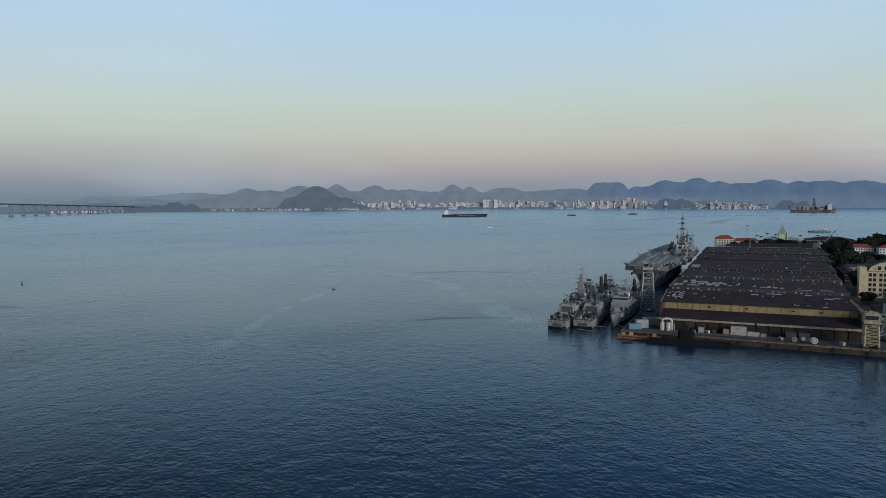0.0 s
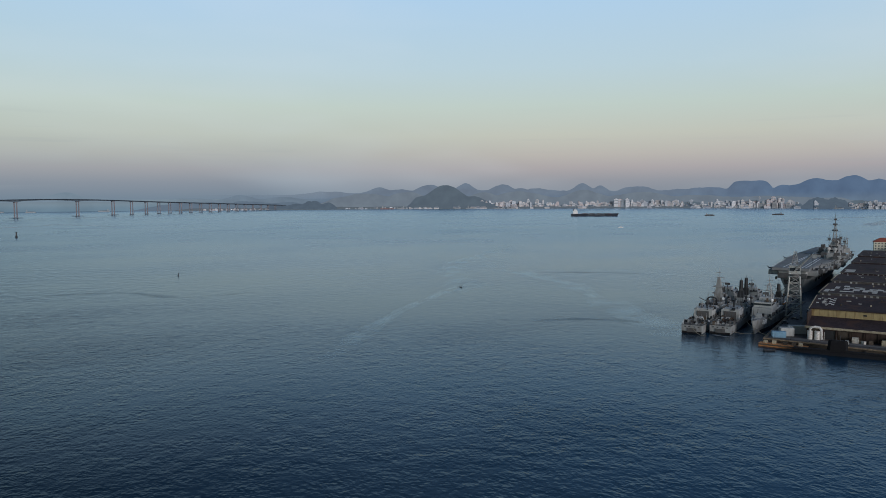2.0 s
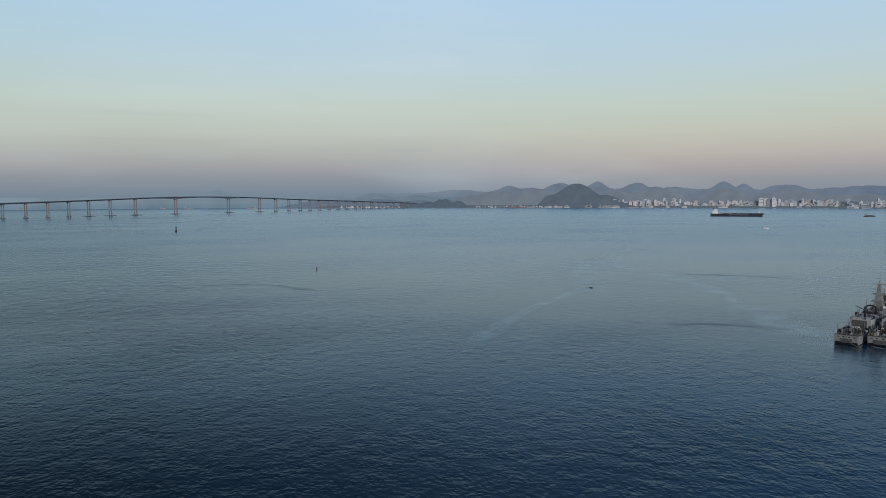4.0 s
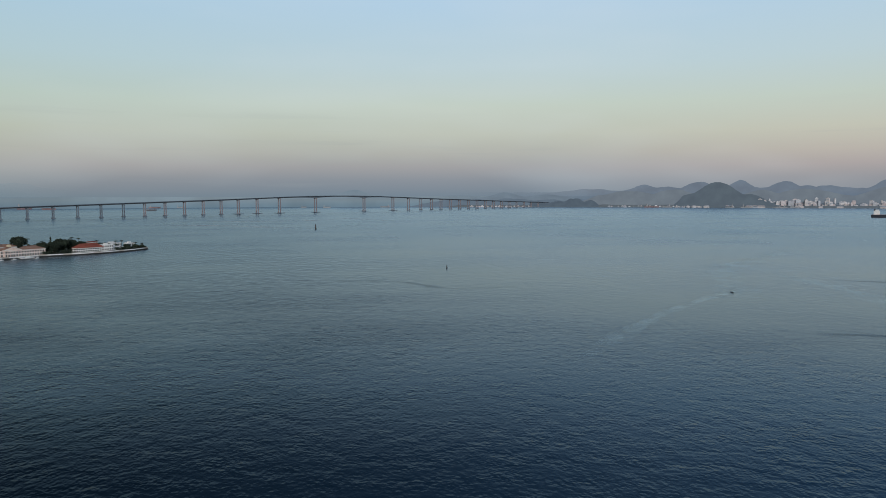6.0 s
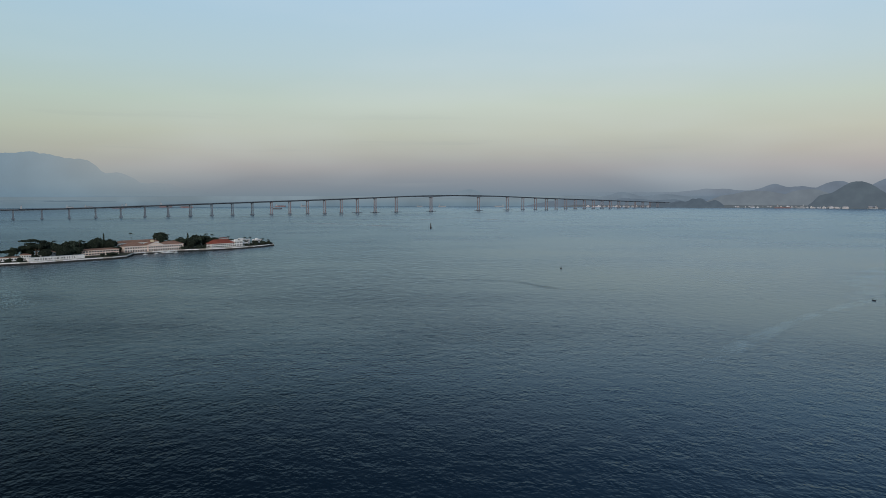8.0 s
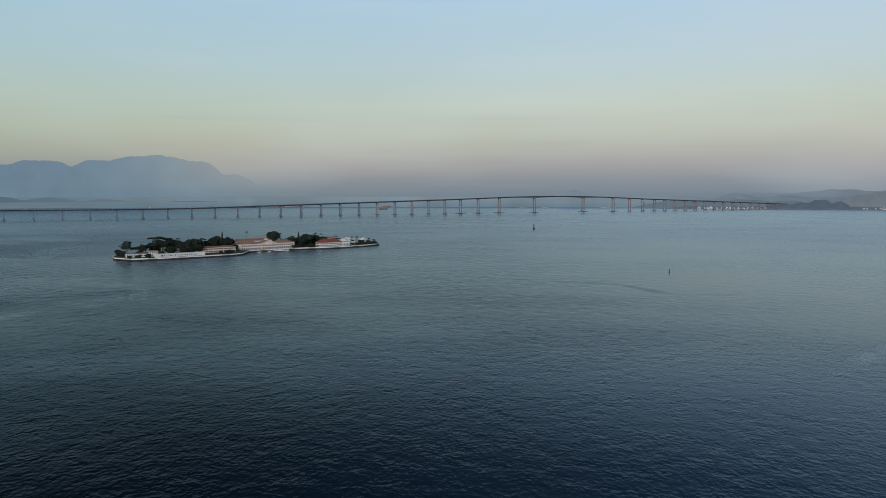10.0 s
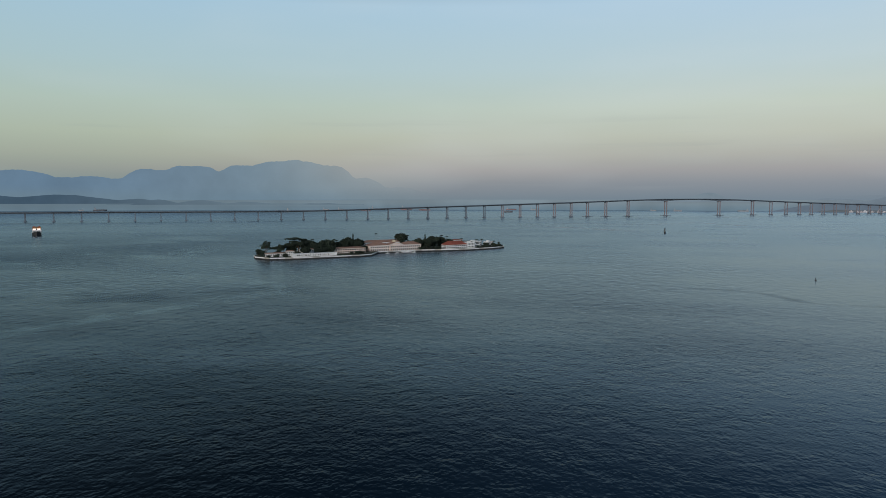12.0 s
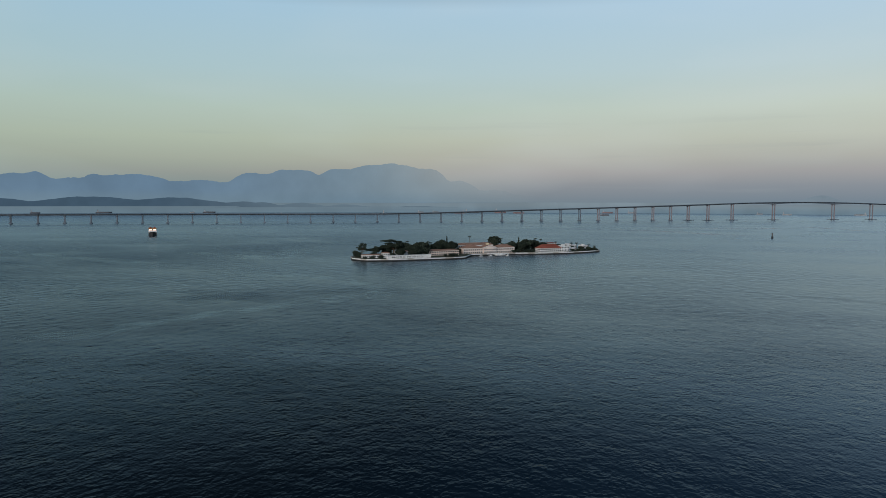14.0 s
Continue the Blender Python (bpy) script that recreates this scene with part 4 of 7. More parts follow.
    for x, y, z in ((60, -3, 11.2), (90, 4, 14.4)):
        bm = bmesh.new()
        bmesh.ops.create_uvsphere(bm, u_segments=10, v_segments=6, radius=1.0, matrix=Matrix.Translation((x, y, z + 0.9)))
        tube(bm, (x, y, z - 0.2), (x, y, z + 0.5), 0.4)
        part("radome", bm, WHITE, t, "white radome")
    rng = random.Random(int(mast_at * 10))
    for k in range(190):
        x, y = rng.uniform(1.5, 22) if k > 130 else rng.uniform(2, 102), rng.choice((-1, 1)) * rng.uniform(0.6, h - 0.9)
        z = 4.8 if x < 24 else 10 if x < 42 else 11.2 if 46 < x < 60 and abs(y) < h - 2 else 11.6 if 64 < x < 78 and abs(y) < h - 2 else 8.6 if x < 80 else 14.4 if x < 95 else 6.6
        s = rng.uniform(0.3, 1.1)
        bm = boxes((x - s, x + s, y - s * 0.6, y + s * 0.6, z, z + s * rng.uniform(0.8, 2.2), rng.uniform(0.6, 1)))
        if k % 4 == 0:
            tube(bm, (x, y, z), (x + rng.uniform(-1, 1), y, z + rng.uniform(2.5, 5.5)), 0.12, 0.06, 5)
        part("deck_fitting", bm, rng.choice((GREY, GREY_PALE, GREY_DARK, GREY_DARK, BLACK, BLACK, BARK, WHITE if k % 7 == 0 else GREY_DARK)), t)
    for k in range(14):
        x = 26 + k * 5.2
        for y in (-1, 1):
            if rng.random() < 0.7:
                z = 5.4 if x < 80 else 7
                part("side_door", boxes((x, x + rng.uniform(0.9, 2.6), y * (h - 1.1) - 0.35, y * (h - 1.1) + 0.35, z, z + rng.uniform(1.4, 2.2))), GREY_DARK, t, "dark recessed door or louvre")
    for y in (-1, 1):  # hull number, as plain bars
        for k in range(2):
            x = 104 + 3.2 * k
            w = beam / 2 * max(0.02, 1 - ((x / L - 0.5) / 0.5) ** 2.2) * 0.93
            part("number_bar", boxes((x, x + 2.2, min(y * (w - 0.9), y * (w + 0.12)), max(y * (w - 0.9), y * (w + 0.12)), 4.2, 6.4)), WHITE, hull, "white painted number block")
    for k in range(3):
        x = 6 + 6.2 * k
        part("deck_tarpaulin", boxes((x, x + rng.uniform(2, 4), rng.uniform(-4, -1), rng.uniform(1, 4), 4.8, 5.5 + 0.5 * k, 0.9)), rng.choice((BARK, GREY_DARK, RUST)), t, "dark covered stores on the quarterdeck")
    # dark box painted for the shade of a stern recess
    part("stern_ramp", boxes((-0.35, 0.4, -2.6, 2.6, 0.9, 3.0)), GREY_DARK, hull, "dark recess in the stern")
    for y in (-3.6, -1.4, 1.4, 3.6):
        part("mooring_port", boxes((-0.06, 0.3, y - 0.45, y + 0.45, 3.5, 4.0)), BLACK, hull)
    for x in (44, 48, 52, 70, 74, 78):
        for y in (-1, 1):
            part("life_raft", tube(bmesh.new(), (x, y * (h - 1.5), 9.2), (x + 1.6, y * (h - 1.5), 9.2), 0.5, n=8), WHITE, t, "white life raft canister")
    bm = bmesh.new()
    for x in (29, 44, 62, 79):
        tube(bm, (x, -1.5, 10), (x, -1.5, 16 + (x % 5)), 0.15, 0.05, 5)
        tube(bm, (x + 2, 2.2, 9), (x + 2, 2.2, 15), 0.12, 0.05, 5)
    tube(bm, (mast_at, 0, mast_top - 4), (4, 0, 6), 0.05, n=4)
    tube(bm, (mast_at, 0, mast_top - 4), (118, 0, 8.4), 0.05, n=4)
    part("whip_aerials", bm, GREY_DARK, t)
    bm = bmesh.new()
    tube(bm, (33, 0, 10.6), (33, 0, 14), 0.5, 0.4)
    tube(bm, (33, 0, 13.6), (27, 3, 16.5), 0.22, 0.15)
    part("boat_crane", bm, BLACK, t)
    bm = bmesh.new()
    for y in (-1, 1):
        rails(bm, [(0.6, y * beam * 0.42, 4.75), (24, y * beam * 0.47, 4.85)])
        rails(bm, [(98, y * beam * 0.3, 6.7), (112, y * beam * 0.17, 7.4), (122, y * 0.4, 8.1)])
    rails(bm, [(0.6, -beam * 0.42, 4.75), (0.6, beam * 0.42, 4.75)])
    part("guard_rail", bm, GREY_PALE, t)
    return t


def carrier(m):
    """A laid-up aircraft carrier, seen over its stern; x is port to starboard, y runs forward."""
    t = thing("aircraft_carrier", m, "worn grey aircraft carrier moored beside the dockyard", "warship")
    L = 262.0
    rings = []
    for k in range(18):
        f = k / 17
        b = 14.5 * min(1, 0.66 + f * 2.2) * (1 if f < 0.6 else max(0.05, 1 - ((f - 0.6) / 0.4) ** 2))
        top = max(b, 9.5)
        y = 4 + (L - 8) * f
        low = b * (0.58 + 0.34 * min(1, f * 3.5))
        rings.append([(-top, y - (4 if k == 0 else 0), 15.5), (-b * (0.88 if f < 0.12 else 1), y, 9), (-low, y + (5 if k == 0 else 0), 0.3), (-b * 0.6, y + (8 if k == 0 else 0), -4), (b * 0.6, y + (8 if k == 0 else 0), -4), (low, y + (5 if k == 0 else 0), 0.3), (b * (0.88 if f < 0.12 else 1), y, 9), (top, y - (4 if k == 0 else 0), 15.5)])
    hull = part("hull", loft(bmesh.new(), rings), GREY_PALE, t)
    outline = [(-13.5, -3), (12, -3), (14, 25), (18, 60), (23, 90), (24, 165), (17, 200), (11, 258), (-11, 258), (-14, 200), (-16, 160), (-16.5, 120), (-15, 60), (-14, 20)]
    bm = bmesh.new()
    lo, hi = ([bm.verts.new((x, y, z)) for x, y in outline] for z in (15.8, 17.8))
    bm.faces.new(hi)
    bm.faces.new(lo[::-1])
    for k in range(len(outline)):
        j = (k + 1) % len(outline)
        bm.faces.new((lo[k], lo[j], hi[j], hi[k]))
    deck = part("flight_deck", bm, FLIGHT_DECK, t, "dark flight deck with worn white stripes")
    for x0, x1, y0, y1 in ((-6.5, 6, 2, 200), (-3.0, -3, 2, 200), (6.5, 8.5, 2, 110), (9.0, 11, 2, 110)):
        bm = bmesh.new()
        for k in range(14):
            a, b = k / 14, (k + 0.8) / 14
            xa, xb = x0 + (x1 - x0) * a * 0.3, x0 + (x1 - x0) * b * 0.3
            ya, yb = y0 + (y1 - y0) * a, y0 + (y1 - y0) * b
            vs = [bm.verts.new(p) for p in ((xa - 0.45, ya, 17.82), (xa + 0.45, ya, 17.82), (xb + 0.45, yb, 17.82), (xb - 0.45, yb, 17.82))]
            bm.faces.new(vs)
        part("deck_stripe", bm, WHITE, deck, "faded white painted stripe")
    # the overhanging round-down and stern galleries
    part("stern_gallery", boxes((-10, 10, 0.6, 2.2, 9.5, 13.5), (-8.5, 8.5, 0.2, 1.4, 10.4, 12.6)), GREY_DARK, hull)
    for x, y0, y1 in ((-17.5, 6, 22), (-20, 100, 136), (-18.5, 52, 76), (16.5, 8, 30), (19.5, 38, 62), (25, 70, 90), (27, 96, 120)):
        s = 1 if x > 0 else -1
        bm = boxes((min(x, x - s * 7), max(x, x - s * 7), y0, y1, 11.5, 15.2, 0.92))
        rails(bm, [(x, y0, 15.2), (x, y1, 15.2)], 1.1)
        part("sponson", bm, GREY, hull)
    for x, y, w in ((-18, 12, 2.2), (-21, 112, 2.4), (18, 20, 2)):
        bm = boxes((min(x, x + (4 if x < 0 else -4)), max(x, x + (4 if x < 0 else -4)), y - w, y + w, 15.9, 16.6))
        tube(bm, (x, y, 16.4), (x - 1.5 * (1 if x < 0 else -1), y, 17.6), 0.3)
        part("boat_boom", bm, BLACK, hull)
    isl = part("island", boxes((10, 21, 120, 186, 17.8, 21.4, 0.96), (11, 20, 130, 178, 21.4, 24.4, 0.95), (11.5, 19.5, 136, 158, 24.4, 27.4, 0.94), (12.5, 18.5, 139, 150, 27.4, 30, 0.92)), GREY, t, "grey island superstructure")
    part("bridge_windows", boxes((11.2, 19.8, 129.5, 130.4, 22.4, 23.7), (10.9, 11.3, 132, 170, 22.4, 23.7), (12, 19, 135.6, 136.3, 25.6, 26.8)), GLASS_DARK, isl)
    part("funnel", boxes((12, 19.5, 152, 164, 27, 32.5, 0.86)), GREY_DARK, t, "dark sloped funnel")
    mast = part("mast", lattice(bmesh.new(), 15.5, 145, 29.5, 45, 1.7, 0.7, 6, 0.2), GREY, t)
    part("topmast", tube(bmesh.new(), (15.5, 145, 44.5), (15.5, 145, 57), 0.3, 0.1), GREY_DARK, mast)
    for z, w in ((40, 5), (45.5, 4), (50, 2.6)):
        bm = tube(bmesh.new(), (15.5 - w, 145, z), (15.5 + w, 145, z), 0.2, n=5)
        box(bm, 15.5 - w * 0.45, 15.5 + w * 0.45, 144.6, 145.4, z + 0.1, z + 1.4)
        part("yardarm", bm, GREY_DARK, mast)
    for x, y, z, w in ((14, 133, 24.4, 7), (16, 158, 32.5, 7), (15, 172, 24.4, 5)):
        radar("radar_antenna", t, x, y, z, w, GREY_DARK)
    for x, y, z, r in ((12.5, 124, 25, 1.9), (18.5, 137, 30.5, 1.5), (15, 180, 25, 2.2), (17.5, 125, 24.5, 1.8), (8, 150, 21, 1.6), (19, 200, 22.5, 2.0), (14, 208, 21.5, 1.8)):
        bm = bmesh.new()
        bmesh.ops.create_uvsphere(bm, u_segments=12, v_segments=8, radius=r, matrix=Matrix.Translation((x, y, z)))
        tube(bm, (x, y, z - r - 3.6), (x, y, z - r * 0.5), r * 0.5)
        part("radome", bm, GREY_PALE, t, "pale rounded radome")
    part("aft_mast", tube(tube(lattice(bmesh.new(), 21, 200, 17.8, 31, 1.6, 0.6, 5, 0.18), (21, 200, 31), (21, 200, 38), 0.2, 0.06), (18, 200, 31), (24, 200, 31), 0.18), GREY, t)
    for x, y, z0, h in ((12, 134, 24.4, 13), (18.5, 128, 21.4, 14), (19, 162, 21, 17), (12.5, 170, 21, 12), (17, 176, 21, 15), (20, 190, 17.8, 15), (14, 215, 17.8, 12)):
        bm = tube(bmesh.new(), (x, y, z0 - 0.3), (x, y, z0 + h), 0.35, 0.12, 6)
        for f, w in ((0.55, 2.6), (0.8, 1.6)):
            tube(bm, (x - w, y, z0 + h * f), (x + w, y, z0 + h * f), 0.16, n=5)
        box(bm, x - 1.2, x + 1.2, y - 0.4, y + 0.4, z0 + h * 0.62, z0 + h * 0.74)
        part("pole_mast", bm, GREY_DARK, t, "dark pole mast with yards")
    rng = random.Random(8)
    for k in range(95):
        x, y, s = rng.uniform(-2, 22) if k < 60 else rng.uniform(12, 24), rng.uniform(92, 225), rng.uniform(0.8, 2.6)
        part("deck_gear", boxes((x - s, x + s, y - s * 0.7, y + s * 0.7, 17.8, 17.8 + s * rng.uniform(0.9, 2.4), 0.85)), rng.choice((GREY, GREY_PALE, GREY_DARK)), t)
    for k in range(26):  # gear, booms and platforms along the cluttered starboard edge
        y = 18 + k * 7.4
        x = 13 + min(y, 95) * 0.11
        s = rng.uniform(0.8, 2.0)
        bm = boxes((x - 1, x + 2.5 + s, y - s * 1.6, y + s * 1.6, 12.5 + rng.uniform(0, 2), 15.7), (x + 1.4, x + 2.2, y - 0.3, y + 0.3, 15.7, 18.4))
        tube(bm, (x + 1.8, y, 18), (x + 1.8 + rng.uniform(1, 5), y + rng.uniform(-3, 3), 18 + rng.uniform(-2, 3)), 0.22, 0.12, 5)
        part("edge_platform", bm, rng.choice((GREY, GREY_DARK, GREY_PALE)), hull)
    for k in range(12):
        y = 20 + k * 17
        for x0 in (13.9, -14.62):
            # black plates painted for the shade of hull openings, the stern's too
            part("side_opening", boxes((x0, x0 + 0.72, y, y + rng.uniform(4, 9), 6.2, 8.4)), BLACK, hull, "dark side gallery opening")
    part("stern_opening", boxes((-5.5, 5.5, -0.2, 0.5, 5.2, 8.6)), BLACK, hull, "dark stern opening")
    bm = bmesh.new()
    rails(bm, [(-13.5, -2.8, 17.8), (-14, 20, 17.8), (-15, 60, 17.8), (-16.5, 120, 17.8)], 1.2, 0.06)
    rails(bm, [(12, -2.8, 17.8), (14, 25, 17.8), (18, 60, 17.8), (23, 90, 17.8)], 1.2, 0.06)
    part("guard_rail", bm, GREY, t)
    return t


def cargo_ship(m, L, beam, free, hull_mat, label, house=0.12, tall=18, cranes=0, bars=False, group="", category="ship"):
    """A merchant ship, stern at x = -L/2, accommodation aft, hatches or cranes forward."""
    white = FAR_WHITE if group else WHITE
    t = thing("cargo_ship", m, label, category, group)
    bm = hull_mesh(L, beam, free, free * 1.25, stern=0.85, rake=0.04, draft=3, flare=0.9, full=0.72)
    bmesh.ops.translate(bm, verts=bm.verts, vec=(-L / 2, 0, 0))
    part("hull", bm, hull_mat, t)
    part("deck", boxes((-L * 0.48, L * 0.36, -beam * 0.46, beam * 0.46, free + 0.02, free + 0.5)), FAR_RED if group else HULL_RED, t, "reddish steel deck")
    x = -L / 2 + L * house
    h = part("deckhouse", boxes((x - L * 0.05, x + L * 0.05, -beam * 0.42, beam * 0.42, free + 0.5, free + tall * 0.6), (x - L * 0.035, x + L * 0.04, -beam * 0.46, beam * 0.46, free + tall * 0.6, free + tall * 0.85, 0.95)), white, t, "white deckhouse")
    part("bridge_windows", boxes((x + L * 0.0395, x + L * 0.042, -beam * 0.4, beam * 0.4, free + tall * 0.68, free + tall * 0.76)), GLASS_DARK, h)
    part("funnel", boxes((x - L * 0.045, x - L * 0.015, -2, 2, free + tall * 0.6, free + tall, 0.85)), hull_mat, t)
    bm = tube(bmesh.new(), (x, 0, free + tall * 0.85), (x, 0, free + tall * 1.25), 0.4, 0.15)
    tube(bm, (L * 0.42, 0, free), (L * 0.42, 0, free + tall * 0.6), 0.5, 0.2)
    part("mast", bm, white, t)
    for k in range(4):
        a = -L * 0.26 + k * L * 0.15
        part("hatch_cover", boxes((a, a + L * 0.12, -beam * 0.3, beam * 0.3, free + 0.5, free + 2.2, 0.97)), GREY_DARK, t)
    for k in range(cranes):
        cx = -L * 0.2 + k * L * 0.19
        bm = tube(bmesh.new(), (cx, 0, free), (cx, 0, free + tall * 0.75), 1.2, 0.9)
        tube(bm, (cx, 0, free + tall * 0.7), (cx + L * 0.13, 0, free + tall * 1.0), 0.6, 0.3)
        part("deck_crane", bm, STEEL_YELLOW, t)
    if bars:
        for k in range(13):
            xx = -L * 0.14 + k * L * 0.028
            part("name_bar", boxes((xx, xx + L * 0.019, -beam / 2 - 0.25, -beam / 2 + 0.4, free * 0.48, free * 0.68)), FAR_WHITE, t, "white block of painted lettering")
    return t


def small_boat(m, L, mat, label, cabin=True, category="boat", group=""):
    t = thing("motor_boat", m, label, category, group)
    bm = hull_mesh(L, L * 0.3, L * 0.1, L * 0.15, stern=0.9, rake=0.08, draft=0.5, full=0.45)
    bmesh.ops.translate(bm, verts=bm.verts, vec=(-L / 2, 0, 0))
    part("hull", bm, mat, t)
    if cabin:
        c = part("cabin", boxes((-L * 0.15, L * 0.15, -L * 0.1, L * 0.1, L * 0.1, L * 0.28, 0.85)), WHITE, t)
        part("cabin_windows", boxes((-L * 0.1, L * 0.145, -L * 0.098, L * 0.098, L * 0.19, L * 0.235)), GLASS_DARK, c)
        part("mast", tube(bmesh.new(), (0, 0, L * 0.28), (0, 0, L * 0.5), 0.05), WHITE, t)
    else:
        part("outboard_motor", boxes((-L * 0.54, -L * 0.47, -0.25, 0.25, -0.2, L * 0.2)), BLACK, t)
        part("thwart", boxes((-L * 0.1, 0, -L * 0.13, L * 0.13, L * 0.1, L * 0.12)), BARK, t)
    return t

# ---- the naval dockyard ----


def dock(x, y, z=0, turn=0):
    return DOCK @ pose(x, y, z, 0, 0, turn)


# land: one slab with a stepped quay edge
bm = bmesh.new()
edge = [(0, 0), (360, -22.7), (420, 300), (400, 700), (230, 770), (60, 770), (14, 640), (11, 150), (0, 150)]
lo, hi = ([bm.verts.new((x, y, z)) for x, y in edge] for z in (-4, 2.9))
bm.faces.new(hi)
for k in range(len(edge)):
    j = (k + 1) % len(edge)
    bm.faces.new((lo[k], lo[j], hi[j], hi[k]))
bmesh.ops.recalc_face_normals(bm, faces=bm.faces)
for f in bm.faces:
    f.material_index = 0 if f.normal.z > 0.5 else 1
g = tagged(link("ground_dockyard", bm, [QUAY, QUAY_WALL]), "stained grey paving of the dockyard with a stone quay wall", "ground", kind="structure")
g.matrix_world = DOCK
bm = boxes((2.2, 11.0, 6, 149, 2.9, 2.925), (2.2, 240, 4.0, 8.6, 2.9, 2.93))
road = tagged(link("road_quay", bm, ROAD), "worn pale concrete roadway along the quay", "road", kind="structure")
road.matrix_world = DOCK
for x in (4.2, 8.8):
    r = tagged(link("trim_crane_rail", boxes((x - 0.09, x + 0.09, 8, 148, 2.93, 2.99)), GREY_DARK), "dark steel crane rail set in the quay road", "rail", kind="structure")
    r.matrix_world = DOCK


def quay_line(x):
    """The water's edge along the front quay."""
    return -0.063 * x


coping = thing("trim_quay_edge", DOCK, "worn ochre coping along the quay edge", "quay", kind="structure")
for k in range(60):
    x = k * 4.0
    dy = quay_line(x + 2)
    part("coping_stone", boxes((x + 0.05, x + 3.95, dy - 0.3, dy + 1.1, 2.5, 3.05 + 0.03 * (k % 3))), COPING, coping)
for k in range(37):
    part("coping_stone", boxes((-0.25, 1.1, 1.2 + k * 4.0, 5.1 + k * 4.0, 2.5, 3.05)), COPING, coping)
for k in range(24):
    bm = tube(bmesh.new(), (0, 0, 2.9), (0, 0, 3.6), 0.28, 0.2)
    tube(bm, (0, 0, 3.6), (0, 0, 3.8), 0.42, 0.36)
    b = tagged(link("bollard", bm, BLACK), "black iron mooring bollard on the quay", "bollard", "bollards along the quay")
    b.matrix_world = dock(4 + k * 8.5, 1.9 + quay_line(4 + k * 8.5)) if k < 18 else dock(1.9, 12 + (k - 18) * 18)
for k in range(16):
    bm = bmesh.new()
    loft(bm, [[(math.cos(a) * 0.55 * s, dy, 1.4 + math.sin(a) * 0.75 * s) for a in (q * math.tau / 8 for q in range(8))] for dy, s in ((-0.75, 0.8), (-0.55, 1), (-0.28, 1))])
    b = tagged(link("tyre_fender", bm, BLACK), "black rubber fender hung on the quay wall", "fender", "fenders on the quay wall")
    b.matrix_world = dock(3 + k * 14.0, quay_line(3 + k * 14.0) - 0.05)

# the long many-bayed workshop
X0, X1 = 18.0, 115.0
shop = thing("workshop", DOCK, "vast rusty-roofed dockyard workshop with ochre clerestory bands", "industrial building")
# each bay: front, back, eave and ridge height, east end (the rear bays are wider)
BAYS = [(29, 71, 16.0, 18.0, 115.0), (71, 140, 19.6, 18.0, 115.0), (140, 200, 19.6, 18.0, 117.5), (200, 296, 19.4, 18.0, 120.5), (296, 372, 19.4, 18.0, 127.0), (372, 470, 19.4, 18.0, 131.0)]
w = part("wall", boxes((X0, X1, 14, 14.5, 2.8, 9.0)), RUST, shop, "rust-brown front wall")
rng = random.Random(5)
for k in range(16):
    x = X0 + 1.5 + k * 6.0
    part("post", boxes((x - 0.3, x + 0.3, 13.4, 14.0, 2.9, 9.0)), RUST, w)
    if rng.random() < 0.62:
        hgt = rng.uniform(3.0, 5.0)
        part("doorway", boxes((x + 0.8, x + 5.2, 13.85, 14.1, 2.9, 2.9 + hgt)), DARK, w, "dark panel for the shade of an open doorway")
    else:
        part("cladding_panel", boxes((x + 0.6, x + 5.4, 13.8, 14.05, 3.6, 7.6)), rng.choice((RUST, RUST, QUAY_WALL)), w)
part("wall", boxes((X0, X0 + 0.5, 14.5, 470, 2.8, 15.8), (X1 - 0.5, X1, 14.5, 140, 2.8, 15.8)), RUST, shop, "long rust-brown side wall")
for a, b, za, zb, xe in BAYS[2:]:
    part("wall", boxes((xe - 0.5, xe, a + 0.1, b - 0.1, 2.8, 15.8), (xe - 12, xe - 0.52, a + 0.1, a + 0.5, 2.8, 17.0)), RUST, shop, "rust-brown side wall")
for y0, y1, x in ((146, 190, 117.8), (212, 262, 120.8)):
    part("gable_parapet", boxes((x, x + 1.3, y0, y1, 2.9, 18.6)), PALE, shop, "pale upright wall along the roof's end")
bm = bmesh.new()
loft(bm, [[(x, 13.0, 9.0), (x, 29.2, 12.1), (x, 29.2, 11.8), (x, 13.0, 8.7)] for x in (X0 - 0.6, X1 + 0.6)])
lean = part("lean_to_roof", bm, ROOF, shop, "dark rusty lean-to roof")
part("eave_board", boxes((X0 - 0.7, X0 + 48, 12.7, 12.99, 8.0, 9.05), (X0 + 49, X1 + 0.7, 12.7, 12.99, 7.9, 9.0)), PALE, lean, "pale weathered eave board")
for k in range(24):
    a = X0 + k * (X1 - X0) / 24
    part("clerestory_panel", boxes((a + 0.06, a + (X1 - X0) / 24 - 0.06, 28.9, 29.3 + 0.03 * (k % 2), 12.0, 16.0)), OCHRE, shop)
for x in (42, 61, 84, 97):
    part("vent_opening", boxes((x, x + 1.6, 28.7, 28.95, 13.6, 14.3)), DARK, shop)
